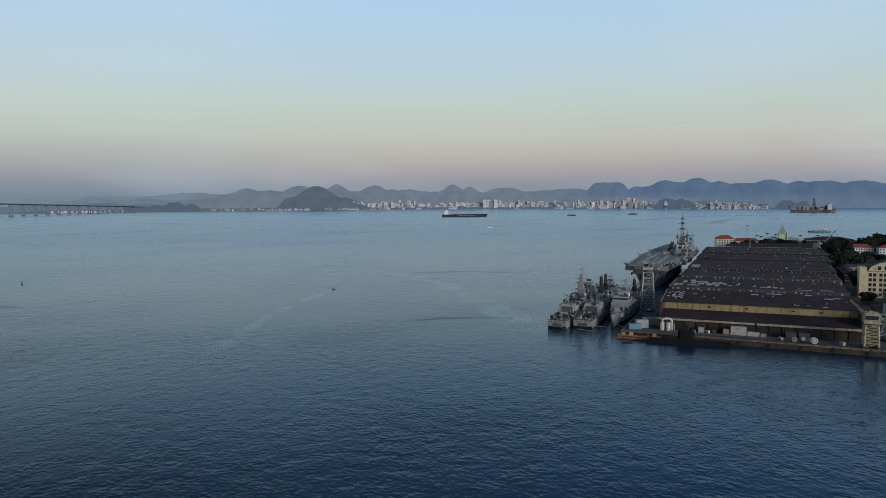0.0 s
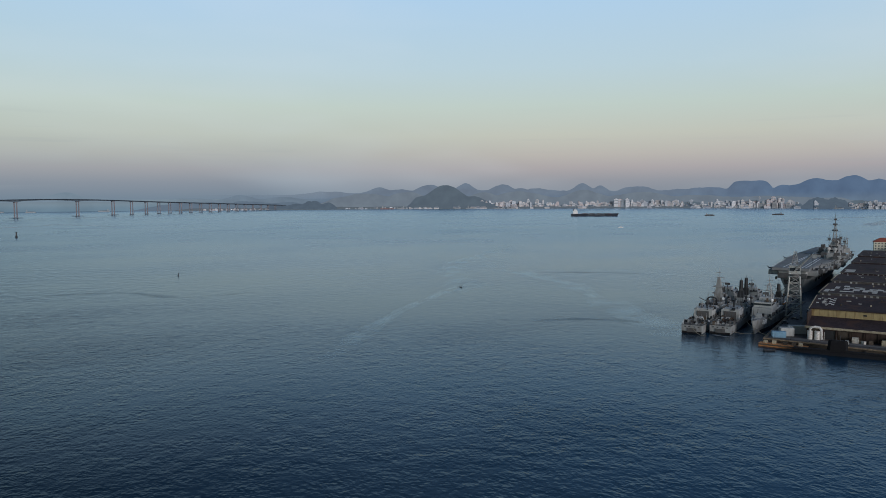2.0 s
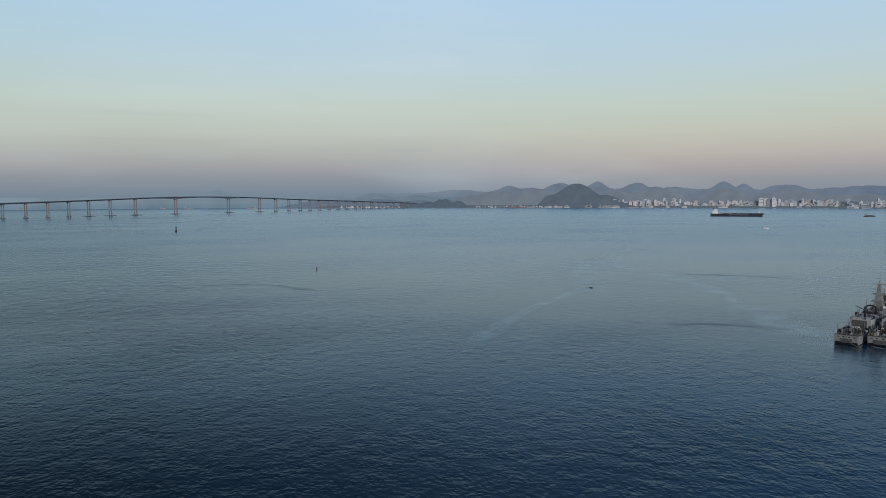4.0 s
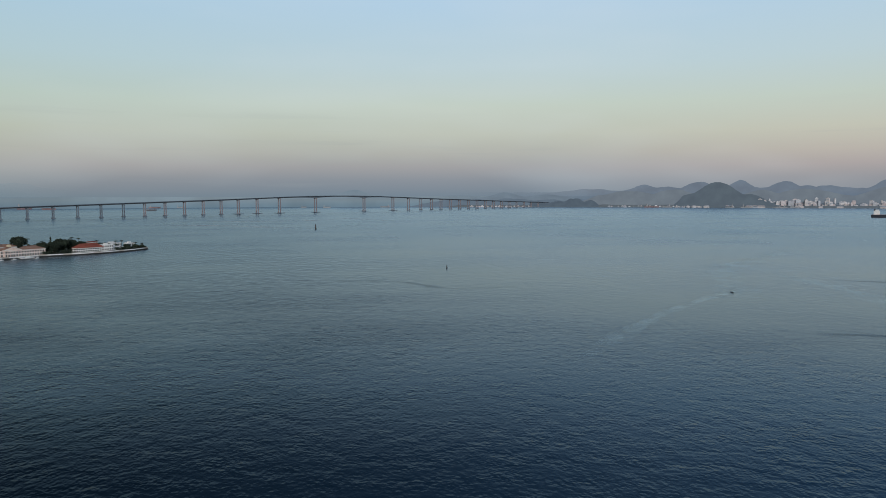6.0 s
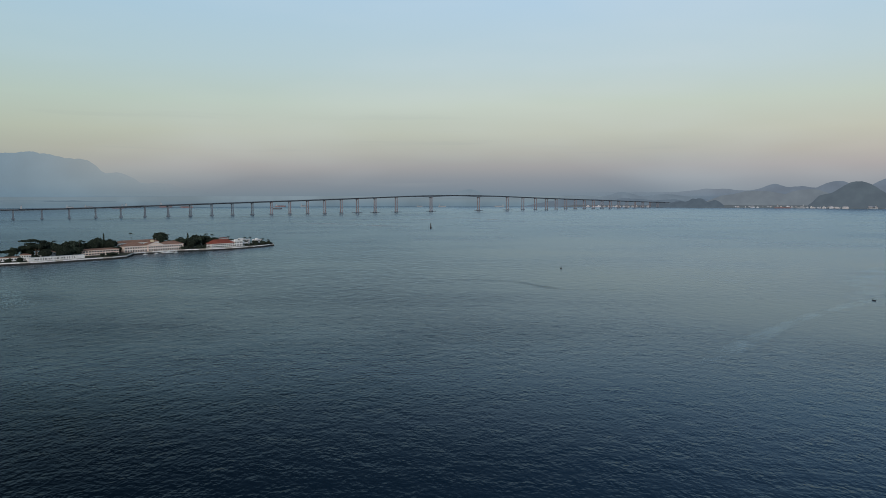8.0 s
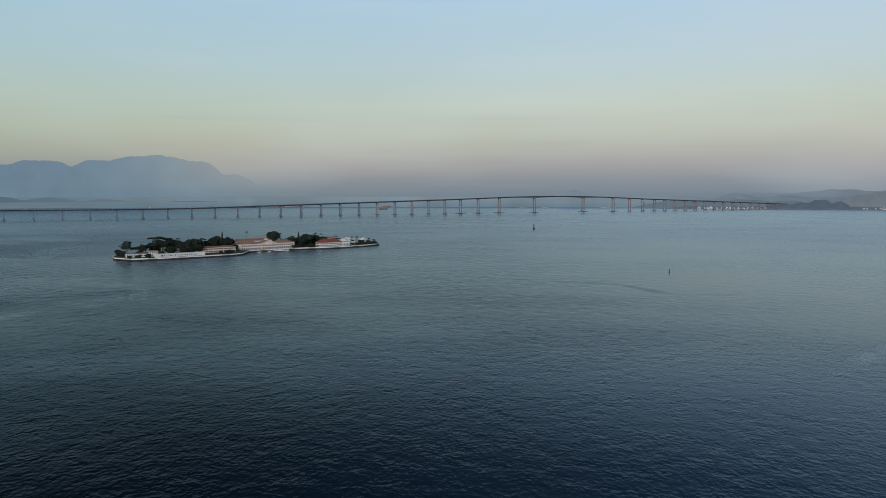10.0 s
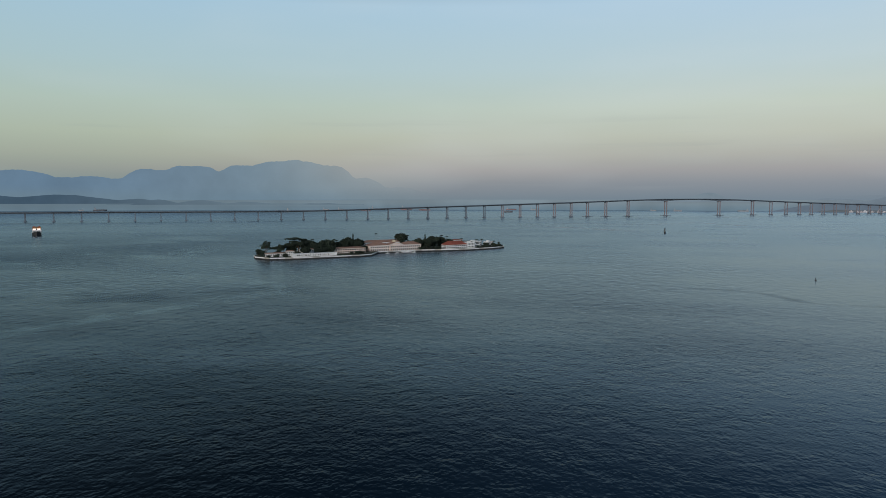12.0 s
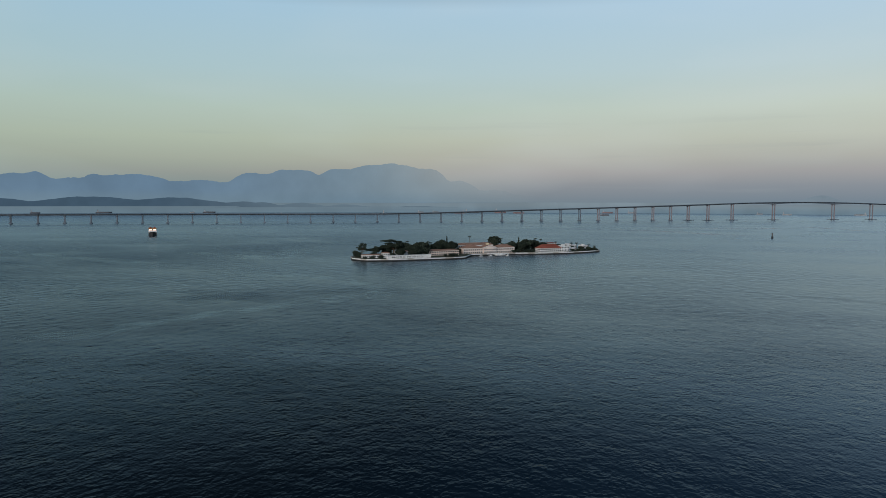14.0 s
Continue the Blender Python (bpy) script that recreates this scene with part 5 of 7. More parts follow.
for i, (a, b, za, zb, xe) in enumerate(BAYS):
    bm = bmesh.new()
    ridge_y = a + (b - a) * 0.78
    loft(bm, [[(x, a - 0.6, za), (x, ridge_y, zb + 0.9), (x, b + 0.3, zb), (x, b + 0.3, zb - 0.4), (x, ridge_y, zb + 0.5), (x, a - 0.6, za - 0.35)] for x in (X0 - 0.5, xe + 0.5)])
    r = part("roof", bm, ROOF, shop, "dark rusted corrugated roof")
    part("gutter", boxes((X0 - 0.5, xe + 0.5, a - 0.9, a - 0.55, za - 0.3, za + 0.12)), RUST if i == 0 else GREY_DARK, r)
    if i:
        part("clerestory_wall", boxes((X0, xe, a - 0.25, a + 0.2, zb - 0.4, za - 0.3)), QUAY if i < 3 else ROOF, shop)
        n = 32 if i < 4 else 22
        for k in range(n):
            x = X0 + 1 + k * (xe - X0 - 2) / n
            if rng.random() < (0.95 if i < 4 else 0.6):
                part("clerestory_pane", boxes((x, x + rng.uniform(0.5, 1.3 if i < 3 else 0.8), a - 0.45, a - 0.26, zb - 0.1, za - 0.5)), (CONCRETE, GREY, QUAY, GREY_PALE)[k % 4] if i < 4 else QUAY, shop)
    if i < 3:
        part("barge_board", loft(bmesh.new(), [[(x, a - 0.7, za - 0.5), (x, ridge_y, zb + 0.5), (x, ridge_y, zb + 1.15), (x, a - 0.7, za + 0.2)] for x in (X0 - 0.85, X0 - 0.52)]), PALE, r, "pale barge board")
    for k in range(16):
        x, y = rng.uniform(X0 + 2, xe - 2), rng.uniform(a + 3, ridge_y - 2)
        z = za + (zb + 0.9 - za) * (y - a) / (ridge_y - a)
        bm = tube(boxes((x - 0.35, x + 0.35, y - 0.35, y + 0.35, z - 0.2, z + 0.5)), (x, y, z + 0.5), (x, y, z + 0.9), 0.45, 0.2)
        part("roof_vent", bm, rng.choice((PALE, GREY, QUAY, QUAY_WALL)), r)
    for k in range(11):
        x, y, s = rng.uniform(X0 + 2, xe - 2), rng.uniform(a + 2, ridge_y - 2), rng.uniform(0.5, 1.1)
        z = za + (zb + 0.9 - za) * (y - a) / (ridge_y - a)
        part("skylight", boxes((x - s, x + s, y - s * 0.6, y + s * 0.6, z - 0.1, z + 0.22)), rng.choice((ROOF_PALE, CONCRETE, QUAY)), r)
    # mended spots, where new sheets replace rusty ones
    def sheet(x, y, sx, sy):
        z = za + (zb + 0.9 - za) * (y - a) / (ridge_y - a) + 0.12
        dz = (zb + 0.9 - za) * sy / (ridge_y - a)
        bm = bmesh.new()
        loft(bm, [[(xx, y, z), (xx, y + sy, z + dz), (xx, y + sy, z + dz - 0.08), (xx, y, z - 0.08)] for xx in (x, x + sx)])
        part("new_roof_sheet", bm, ROOF_PALE, r, "pale new roof sheet")
    if i == 0:
        for cx in range(6):
            for cy in range(10):
                if (cx + cy) % 2 == 0 and rng.random() < 0.8 and cy > 2:
                    sheet(X0 + 1 + cx * 1.5, a + 3 + cy * 2.4, 1.35, 2.1)
        for x, y in ((72, 62), (75, 60), (92, 64), (101, 52), (106, 54), (64, 55)):
            sheet(x, min(y, ridge_y - 3), rng.uniform(2, 6), 1.6)
    if i == 1:
        west_patches = [(19, 76, 2.5, 14), (23, 96, 2.4, 12), (27, 80, 7, 4), (28, 92, 3, 12), (33, 88, 3.4, 10), (38, 84, 3, 10), (41, 98, 5, 4), (43, 80, 2.6, 14), (27, 108, 3, 8), (30, 100, 3, 6), (36, 96, 2.6, 9), (45, 96, 3, 8)]
        other_patches = [(22, 82, 2, 8), (51, 84, 2, 5), (40, 90, 3, 6), (33, 104, 4, 5), (48, 90, 2, 8), (69, 82, 3, 3), (73, 84, 2, 7), (76, 82, 2.5, 6), (80, 82, 2, 4), (56, 92, 1.5, 4), (56, 100, 1.5, 4), (88, 76, 9, 1.6), (101, 78, 7, 1.8)]
        for x, y, sx, sy in west_patches + other_patches:
            sheet(x, y, sx, min(sy, ridge_y - 1 - y))
    if i == 3:
        for x, y, sx, sy in ((20, 205, 6, 22), (88, 212, 1.5, 3), (88, 218, 1.5, 3), (88, 224, 1.5, 3)):
            sheet(x, y, sx, sy)
    if i == 5:
        for k in range(30):
            sheet(X0 + 2 + k * 3.6, a + 6 + 34 * (k % 2), rng.uniform(0.8, 1.6), rng.uniform(2, 5))
part("gable_wall", boxes((X0 + 2, 129, 470, 470.5, 2.8, 17.6)), RUST, shop)

# things on the quay before the workshop
ducts = thing("dust_extractor", dock(22.5, 9.5, 2.9) @ Matrix.Scale(0.8, 4), "white rusty elbow ducts and drum beside the workshop", "ducts")
bm = bmesh.new()
for x in (-3.0, 1.0):
    tube(bm, (x, 0, 0), (x, 0, 5.4), 1.5, 1.5, 12)
part("drum", bm, DUCT_WHITE, ducts)
bm = bmesh.new()
pts = [Vector((-3 + 0.1, 0, 5.2)), Vector((-3, 0, 6.6)), Vector((-2, 0.2, 7.6)), Vector((0, 0.6, 8.0)), Vector((2.2, 0.8, 7.6)), Vector((3.2, 0.8, 6.4)), Vector((3.4, 0.8, 3.0)), Vector((3.4, 0.8, 0.1))]
rows = []
for k, p in enumerate(pts):
    d = (pts[min(k + 1, len(pts) - 1)] - pts[max(k - 1, 0)]).normalized()
    u = Vector((0, 1, 0))
    v = d.cross(u).normalized()
    rows.append([p + (u * math.cos(q * math.tau / 10) + v * math.sin(q * math.tau / 10)) * 0.75 for q in range(10)])
loft(bm, rows)
part("elbow_pipe", bm, DUCT_WHITE, ducts)
part("ladder", rails(bmesh.new(), [(5, -0.6, 0), (5, 0.6, 0)], 5.0, 0.08), STEEL, ducts)


def container(x, y, z, sx, sy, sz, mat, label, turn=0, category="container"):
    t = thing("container", dock(x, y, z, turn), label, category, "containers and cabins on the quay")
    body = part("body", boxes((-sx / 2, sx / 2, -sy / 2, sy / 2, 0, sz)), mat, t)
    bm = bmesh.new()
    n = int(sx / 0.6)
    for k in range(n):
        xx = -sx / 2 + 0.3 + k * sx / n
        box(bm, xx, xx + 0.22, -sy / 2 - 0.06, -sy / 2 - 0.003, 0.1, sz - 0.1)
    part("corrugation", bm, mat, body)
    part("door", boxes((sx / 2 + 0.003, sx / 2 + 0.06, -sy * 0.42, sy * 0.42, 0.1, sz - 0.15)), mat, t)
    return t


container(6.2, 6.8, 2.9, 6.5, 3, 3.0, BLUE, "pale blue steel cabin on the quay corner", 20)
container(8.8, 13.5, 2.9, 6.5, 4, 4.2, GREY_PALE, "weathered grey cabin on the quay", 24)
container(13, 22.5, 2.9, 10, 3.2, 4.2, GREY_PALE, "grey cabin beside the blue one", 24)
container(58.4, 10.2, 2.9, 7.6, 4, 4.2, WORN_WHITE, "large weathered cream cabin before the workshop", 0, "cabin")
container(52.4, 10, 2.9, 2.8, 3, 2.6, PALE, "small beige cabin before the workshop", 0, "cabin")
container(65.5, 9.2, 2.9, 5.6, 2.6, 2.0, WORN_WHITE, "low white cabin before the workshop", 0, "cabin")
container(70.2, 8.6, 2.9, 2.6, 2.2, 1.5, PALE, "low white box before the workshop", 2, "cabin")
container(40, 10.5, 2.9, 2.8, 2.5, 2.6, WORN_WHITE, "small white cabin under the workshop eave", 0, "cabin")
for x, y, w, l in ((14.6, 232, 5, 16), (14.8, 262, 5, 12), (15.2, 300, 4.5, 18), (15.2, 345, 4.5, 14), (14.6, 196, 4.5, 9)):
    t = thing("quay_shed", dock(x, y, 2.9, 0), "low quayside shed with a pale sheet roof", "shed", "sheds beside the workshop")
    part("wall", boxes((-w / 2, w / 2, -l / 2, l / 2, 0, 4.4)), PALE, t)
    part("roof", loft(bmesh.new(), [[(-w / 2 - 0.3, y0, 4.4), (w / 2 + 0.3, y0, 6.0), (w / 2 + 0.3, y0, 6.15), (-w / 2 - 0.3, y0, 4.55)] for y0 in (-l / 2 - 0.3, l / 2 + 0.3)]), ROOF_PALE, t, "pale sloping sheet roof")
container(83, 10, 2.9, 5, 2.5, 3, GREY_DARK, "dark grey steel container under the eave")
container(89, 10, 2.9, 5, 2.5, 3, GREY_DARK, "dark steel container beside the buoys")
for k, (x, y, s) in enumerate(((84, 0.2, 1.25), (92.5, -1.2, 1.6), (88, 4.6, 1.0))):
    t = thing("mooring_buoy", dock(x, y, 2.9, 15 * k), "white drum-shaped mooring buoy lying on the quay", "buoy", "mooring buoys on the quay")
    bm = bmesh.new()
    loft(bm, [[(math.cos(q * math.tau / 16) * r, dy, s + math.sin(q * math.tau / 16) * r) for q in range(16)] for dy, r in ((-s * 0.8, s * 0.85), (-s * 0.7, s), (s * 0.7, s), (s * 0.8, s * 0.85))])
    body = part("drum", bm, WORN_WHITE if k else GREY, t)
    bm = bmesh.new()
    for a in range(5):
        q = a * math.tau / 5 + 0.4
        tube(bm, (math.cos(q) * s * 0.5, -s * 0.84, s + math.sin(q) * s * 0.5), (math.cos(q) * s * 0.5, -s * 0.79, s + math.sin(q) * s * 0.5), s * 0.2, n=8)
    part("hatch", bm, GREY_DARK, body, "dark round hatches")
pontoon = thing("pontoon", dock(10, -4.2, 0, -2), "rusty orange work pontoon beside the quay corner", "pontoon")
part("deck", boxes((-11, 11, -2.4, 2.4, -0.8, 1.5)), ORANGE, pontoon)
part("fender_rail", boxes((-11.2, 11.2, -2.65, -2.403, 0.6, 1.3)), BARK, pontoon)
for x in (-8, -4, 1, 5, 8):
    part("crate", boxes((x - 1.0, x + 0.7, -1, 0.8, 1.503, 2.4 + (x % 3) * 0.3)), QUAY_WALL if x % 2 else PALE, pontoon)
rng = random.Random(14)
for k in range(70):
    x = rng.uniform(20, 240)
    y = rng.uniform(3 + 0.7 * quay_line(x), 12.4)
    if any(abs(x - q) < 6 for q in (23, 56, 66, 85, 92, 113, 119)):
        continue
    s = rng.uniform(0.4, 1.3)
    bm = boxes((-s, s, -s * 0.6, s * 0.6, 0, s * rng.uniform(0.7, 1.6), 0.96), (-s * 0.9, -s * 0.5, -s * 0.5, s * 0.5, -0.0, 0.1))
    b = tagged(link("crate", bm, rng.choice((PALE, RUST, WORN_WHITE, GREY_DARK, QUAY_WALL, GREY))), "stacked crate or pallet of stores on the quay", "crate", "stores on the quay")
    b.matrix_world = dock(x, y, 2.9, rng.uniform(0, 180))


def car(m, mat, label):
    t = thing("car", m, label, "car", "parked cars")
    bm = bmesh.new()
    loft(bm, [[(x, y * w, z) for y, z in ((-0.85, 0.35), (-0.87, 0.8), (-0.8, top), (0.8, top), (0.87, 0.8), (0.85, 0.35))] for x, w, top in ((-2.1, 0.9, 0.85), (-1.9, 1, 0.95), (2.0, 1, 0.85), (2.15, 0.9, 0.7))])
    part("body", bm, mat, t)
    part("cabin", boxes((-1.3, 0.9, -0.75, 0.75, 0.85, 1.45, 0.75)), GLASS_DARK, t)
    for x in (-1.3, 1.3):
        for y in (-0.8, 0.8):
            part("wheel", tube(bmesh.new(), (x, y - 0.1, 0.32), (x, y + 0.1, 0.32), 0.32, n=10), BLACK, t)
    return t


for k in range(15):
    x, y = (rng.uniform(2.5, 9), 34 + k * 17) if k < 5 else (rng.uniform(122, 132), 20 + (k - 5) * 12)
    if abs(y - 78) < 9 and x < 12:
        continue
    car(dock(x, y, 2.92, rng.choice((0, 90)) + rng.uniform(-4, 4)), rng.choice((WHITE, GREY_PALE, GREY_DARK, BLACK, BLUE)), "small parked car on the dockyard paving")


def quay_crane(m, h, jib, mat, label, spread=4.2, taper=0.58):
    """A portal crane: braced tower on a rail gantry, a machinery house and a lattice jib."""
    t = thing("dock_crane", m, label, "crane", "dockyard cranes")
    bm = bmesh.new()
    for x in (-spread, spread):
        for y in (-spread, spread):
            tube(bm, (x, y, 0.6), (x * (1 - taper), y * (1 - taper), h * 0.62), 0.55, 0.45, 6)
    levels = 6
    for k in range(levels):
        f0, f1 = k / levels, (k + 1) / levels
        def at(f, sx, sy):
            w = spread * (1 - taper * f)
            return Vector((sx * w, sy * w, 0.6 + (h * 0.62 - 0.6) * f))
        ring = ((-1, -1), (1, -1), (1, 1), (-1, 1))
        for i in range(4):
            a, b = ring[i], ring[(i + 1) % 4]
            tube(bm, at(f0, *a), at(f1, *b), 0.17, n=4)
            tube(bm, at(f1, *a), at(f1, *b), 0.2, n=4)
    part("tower", bm, mat, t, "braced lattice tower")
    for x in (-spread, spread):
        part("bogie", boxes((x - 0.5, x + 0.5, -spread - 1.2, spread + 1.2, 0, 0.9)), GREY_DARK, t)
    part("slew_ring", tube(bmesh.new(), (0, 0, h * 0.61), (0, 0, h * 0.66), spread * 0.62, n=16), GREY_DARK, t)
    house = part("machinery_house", boxes((-3.2, 3.2, -2.0, 5.5, h * 0.66, h * 0.66 + 5.0, 0.96), (-2.6, 2.6, 3.4, 6.4, h * 0.66 + 0.2, h * 0.66 + 3)), mat, t)
    part("cab_windows", boxes((-2.6, 2.6, -2.3, -1.98, h * 0.66 + 2, h * 0.66 + 3.8)), GLASS_DARK, house)
    part("apex_frame", lattice(bmesh.new(), 0, 0.5, h * 0.66 + 4.5, h, 1.9, 0.5, 4, 0.16), mat, t)
    bm = bmesh.new()
    tip = Vector((jib[0], jib[1], jib[2]))
    root = Vector((0, -2, h * 0.66 + 1.5))
    side = (tip - root).cross(Vector((0, 0, 1))).normalized()
    n = 11
    for k in range(n):
        a, b = root.lerp(tip, k / n), root.lerp(tip, (k + 1) / n)
        w0, w1 = 1.2 * (1 - 0.75 * k / n), 1.2 * (1 - 0.75 * (k + 1) / n)
        up = Vector((0, 0, 1))
        for sgn in (-1, 1):
            tube(bm, a + side * w0 * sgn, b + side * w1 * sgn, 0.17, n=4)
            tube(bm, a + side * w0 * sgn, b + up * w1 * 1.3, 0.12, n=4)
        tube(bm, a + up * w0 * 1.3, b + up * w1 * 1.3, 0.17, n=4)
        tube(bm, a + side * w0, b - side * w1, 0.1, n=4)
    part("jib", bm, mat, t, "lattice jib")
    part("stay_cable", tube(tube(bmesh.new(), (0.4, 0.5, h), tip, 0.06, n=4), (-0.4, 0.5, h), tip, 0.06, n=4), BLACK, t)
    part("hook", tube(boxes((tip.x - 0.4, tip.x + 0.4, tip.y - 0.4, tip.y + 0.4, tip.z - 9, tip.z - 7.8, 0.6)), tip, tip - Vector((0, 0, 8)), 0.05, n=4), BLACK, t)
    return t


quay_crane(dock(3.5, 78, 2.9, 8), 39, (9, -7, 38), STEEL, "tall grey steel dock crane on a braced tower", 4.2, 0.34)
quay_crane(dock(116.5, -0.5, 2.9), 17.5, (-8, 9, 21), STEEL_YELLOW, "worn yellowish lattice portal crane at the quay edge", 3.0, 0.12)
quay_crane(dock(128, 22, 2.9, 200), 20, (-10, -16, 27), STEEL, "grey dock crane with a lowered jib", 3.6)
quay_crane(dock(134, 520, 2.9, 60), 20, (-4, -20, 34), STEEL, "grey dock crane behind the workshop", 3.4)

# moored warships
frigate(dock(-37.5, 8, 0, 90), "grey frigate with a plated mast, stern to the harbour", [(74, 17)], mast_at=62, mast_top=31, plated=True, arch_at=45)
frigate(dock(-24.0, 14, 0, 90), "grey frigate with two black mast funnels", [(53, 22.5), (68, 22.5)], mast_at=86, mast_top=24)
frigate(dock(-8.6, 143, 0, -90), "grey frigate moored with its bow to the harbour", [(40, 18)], mast_at=75, mast_top=28)
carrier(dock(-15, 206, 2.6, 0))

sub = thing("submarine", dock(34, -9.5, 0.25, 3), "black submarine lying low beside the quay", "submarine")
bm = bmesh.new()
loft(bm, [[(x, math.cos(q * math.tau / 14) * r, -1.6 + math.sin(q * math.tau / 14) * r) for q in range(14)] for x, r in ((-33, 0.3), (-26, 1.7), (-14, 2.9), (-4, 3.3), (16, 3.3), (22, 2.9), (25, 1.9), (26.5, 0.4))])
part("hull", bm, BOOT, sub)
sail = part("sail", loft(bmesh.new(), [[(x0, 0, z), (x0 + 1.2, -w, z), (x1 - 1, -w * 0.8, z), (x1, 0, z), (x1 - 1, w * 0.8, z), (x0 + 1.2, w, z)] for x0, x1, w, z in ((-4.5, 4.5, 1.2, 0.8), (-3.9, 4.2, 1.05, 6.2), (-3.4, 3.8, 0.8, 6.8))]), BOOT, sub, "black conning tower")
part("periscope", tube(tube(bmesh.new(), (1, 0, 6.6), (1, 0, 9), 0.16), (-0.6, 0, 6.6), (-0.6, 0, 8.4), 0.12), BLACK, sail)
part("casing", boxes((-20, 22, -1.0, 1.0, 1.4, 2.0, 0.9)), BOOT, sub)
small_boat(dock(6, -17, 0, 40), 6.0, BLACK, "small dark open launch floating off the quay corner", cabin=False)
for k, (a, b) in enumerate((((-38, 8, 4.6), (-30, 4, 0.2)), ((-13, 27, 6), (0.5, 8, 3.4)), ((-8.6, 18, 6.5), (1.9, 6, 3.4)), ((-25, 14.5, 4.5), (-8, 20, 1.0)))):
    bm = bmesh.new()
    a, b = Vector(a), Vector(b)
    pts = [a.lerp(b, f) - Vector((0, 0, 1.6 * math.sin(f * math.pi))) for f in (0, 0.25, 0.5, 0.75, 1)]
    for p, q in zip(pts, pts[1:]):
        tube(bm, p, q, 0.09, n=5)
    r = tagged(link("mooring_rope", bm, PALE), "slack pale mooring rope from a ship", "rope", "mooring ropes")
    r.matrix_world = DOCK


# ---- houses behind the workshop ----


def house(m, sx, sy, eave, ridge, wall_mat, roof_mat, label, floors=2, bays=8, category="building", flat=False, group="", opening=1.3):
    """A plain masonry house: walls, framed windows row by row on the long faces, cornice, roof."""
    t = thing("house", m, label, category, group)
    w = part("wall", boxes((-sx / 2, sx / 2, -sy / 2, sy / 2, -0.5, eave)), wall_mat, t)
    fh = eave / floors
    for f in range(floors):
        for face, n, half in ((-1, bays, sx), (1, max(2, int(bays * sy / sx)), sy)):
            for k in range(n):
                c = -half / 2 + half * (k + 0.5) / n
                # wide openings are dark panes in place of the galleries' shade
                ww, z0, z1 = min(opening, half / n * 0.72 if opening > 2 else half / n * 0.5), f * fh + fh * 0.28, f * fh + fh * 0.8
                if face < 0:
                    part("window", boxes((c - ww / 2, c + ww / 2, -sy / 2 - 0.05, -sy / 2 + 0.03, z0, z1)), GLASS_DARK, w)
                    part("window_sill", boxes((c - ww / 2 - 0.2, c + ww / 2 + 0.2, -sy / 2 - 0.2, -sy / 2 - 0.003, z0 - 0.25, z0 - 0.004)), WHITE, w)
                else:
                    part("window", boxes((-sx / 2 - 0.05, -sx / 2 + 0.03, c - ww / 2, c + ww / 2, z0, z1)), GLASS_DARK, w)
    part("cornice", boxes((-sx / 2 - 0.3, sx / 2 + 0.3, -sy / 2 - 0.3, sy / 2 + 0.3, eave - 0.02, eave + 0.35)), WHITE, t)
    if flat:
        part("parapet", boxes((-sx / 2, sx / 2, -sy / 2, -sy / 2 + 0.3, eave + 0.353, eave + 1.2), (-sx / 2, sx / 2, sy / 2 - 0.3, sy / 2, eave + 0.353, eave + 1.2), (-sx * 0.2, sx * 0.1, -sy * 0.2, sy * 0.2, eave + 0.353, eave + 2.6)), wall_mat, t)
    else:
        part("roof", hip_roof(-sx / 2, sx / 2, -sy / 2, sy / 2, eave + 0.353, ridge, 0.7), roof_mat, t)
    return t


house(dock(29, 668, 2.9, 8), 24, 14, 13, 18.5, IVORY, TILE_RED, "tall cream house with a red hipped roof", 4, 7)
house(dock(56, 672, 2.9, 8), 36, 14, 10.5, 14.5, IVORY, TILE_RED, "long cream house with a red tiled roof", 3, 12)
house(dock(122, 700, 2.9, -30), 18, 24, 11, 15, WHITE, ROOF_PALE, "white hall with a pale gabled roof", 2, 5)
house(dock(178, 640, 2.9), 26, 12, 7, 10.5, WHITE, TILE_RED, "low white house with a red roof", 2, 9)
house(dock(181, 594, 2.9, 6), 30, 13, 9.5, 14, WHITE, TILE_RED, "white house with a red tiled roof among trees", 3, 11)
house(dock(211, 585, 2.9, 6), 22, 14, 10, 14, WHITE, TILE_RED, "white gabled house with a red roof", 3, 7)
house(dock(215, 500, 2.9, 6), 26, 12, 9, 12, WHITE, ROOF_PALE, "white house with a pale roof beside the trees", 2, 8)
house(dock(95, 560, 2.9, 2), 120, 40, 11, 15, RUST, ROOF, "long dark-roofed shed behind the workshop", 2, 20, "industrial building")
house(dock(160, 700, 2.9, 2), 60, 40, 12, 17, RUST, ROOF, "dark-roofed shed near the far shore", 2, 10, "industrial building")

# ochre offices beside the workshop, with a round-headed gable
office = thing("office_building", dock(138.5, 190, 2.9), "pale yellow office block with a gabled front and dark windows", "building")
w = part("wall", boxes((0, 40, 0, 30, -0.5, 19), (-4.5, 0.0, -1.5, 9, -0.5, 21.5)), CREAM, office)
bm = bmesh.new()
loft(bm, [[(x - 7, y, z) for x, z in ((8, 19), (10, 22), (15, 24.6), (19, 25.2), (23, 24.6), (28, 22), (30, 19))] for y in (-0.3, 1.2)])
part("gable", bm, CREAM, office, "curved pale yellow gable")
for f in range(5):
    for k in range(12):
        x = 1.4 + k * 2.7 + (k // 2) * 1.1
        part("window", boxes((x, x + 1.9, -0.12, 0.05, 1.2 + f * 3.5, 3.3 + f * 3.5)), GLASS_DARK, w)
        part("window_sill", boxes((x - 0.15, x + 2.05, -0.4, -0.123, 0.8 + f * 3.5, 1.1 + f * 3.5)), PALE, w)
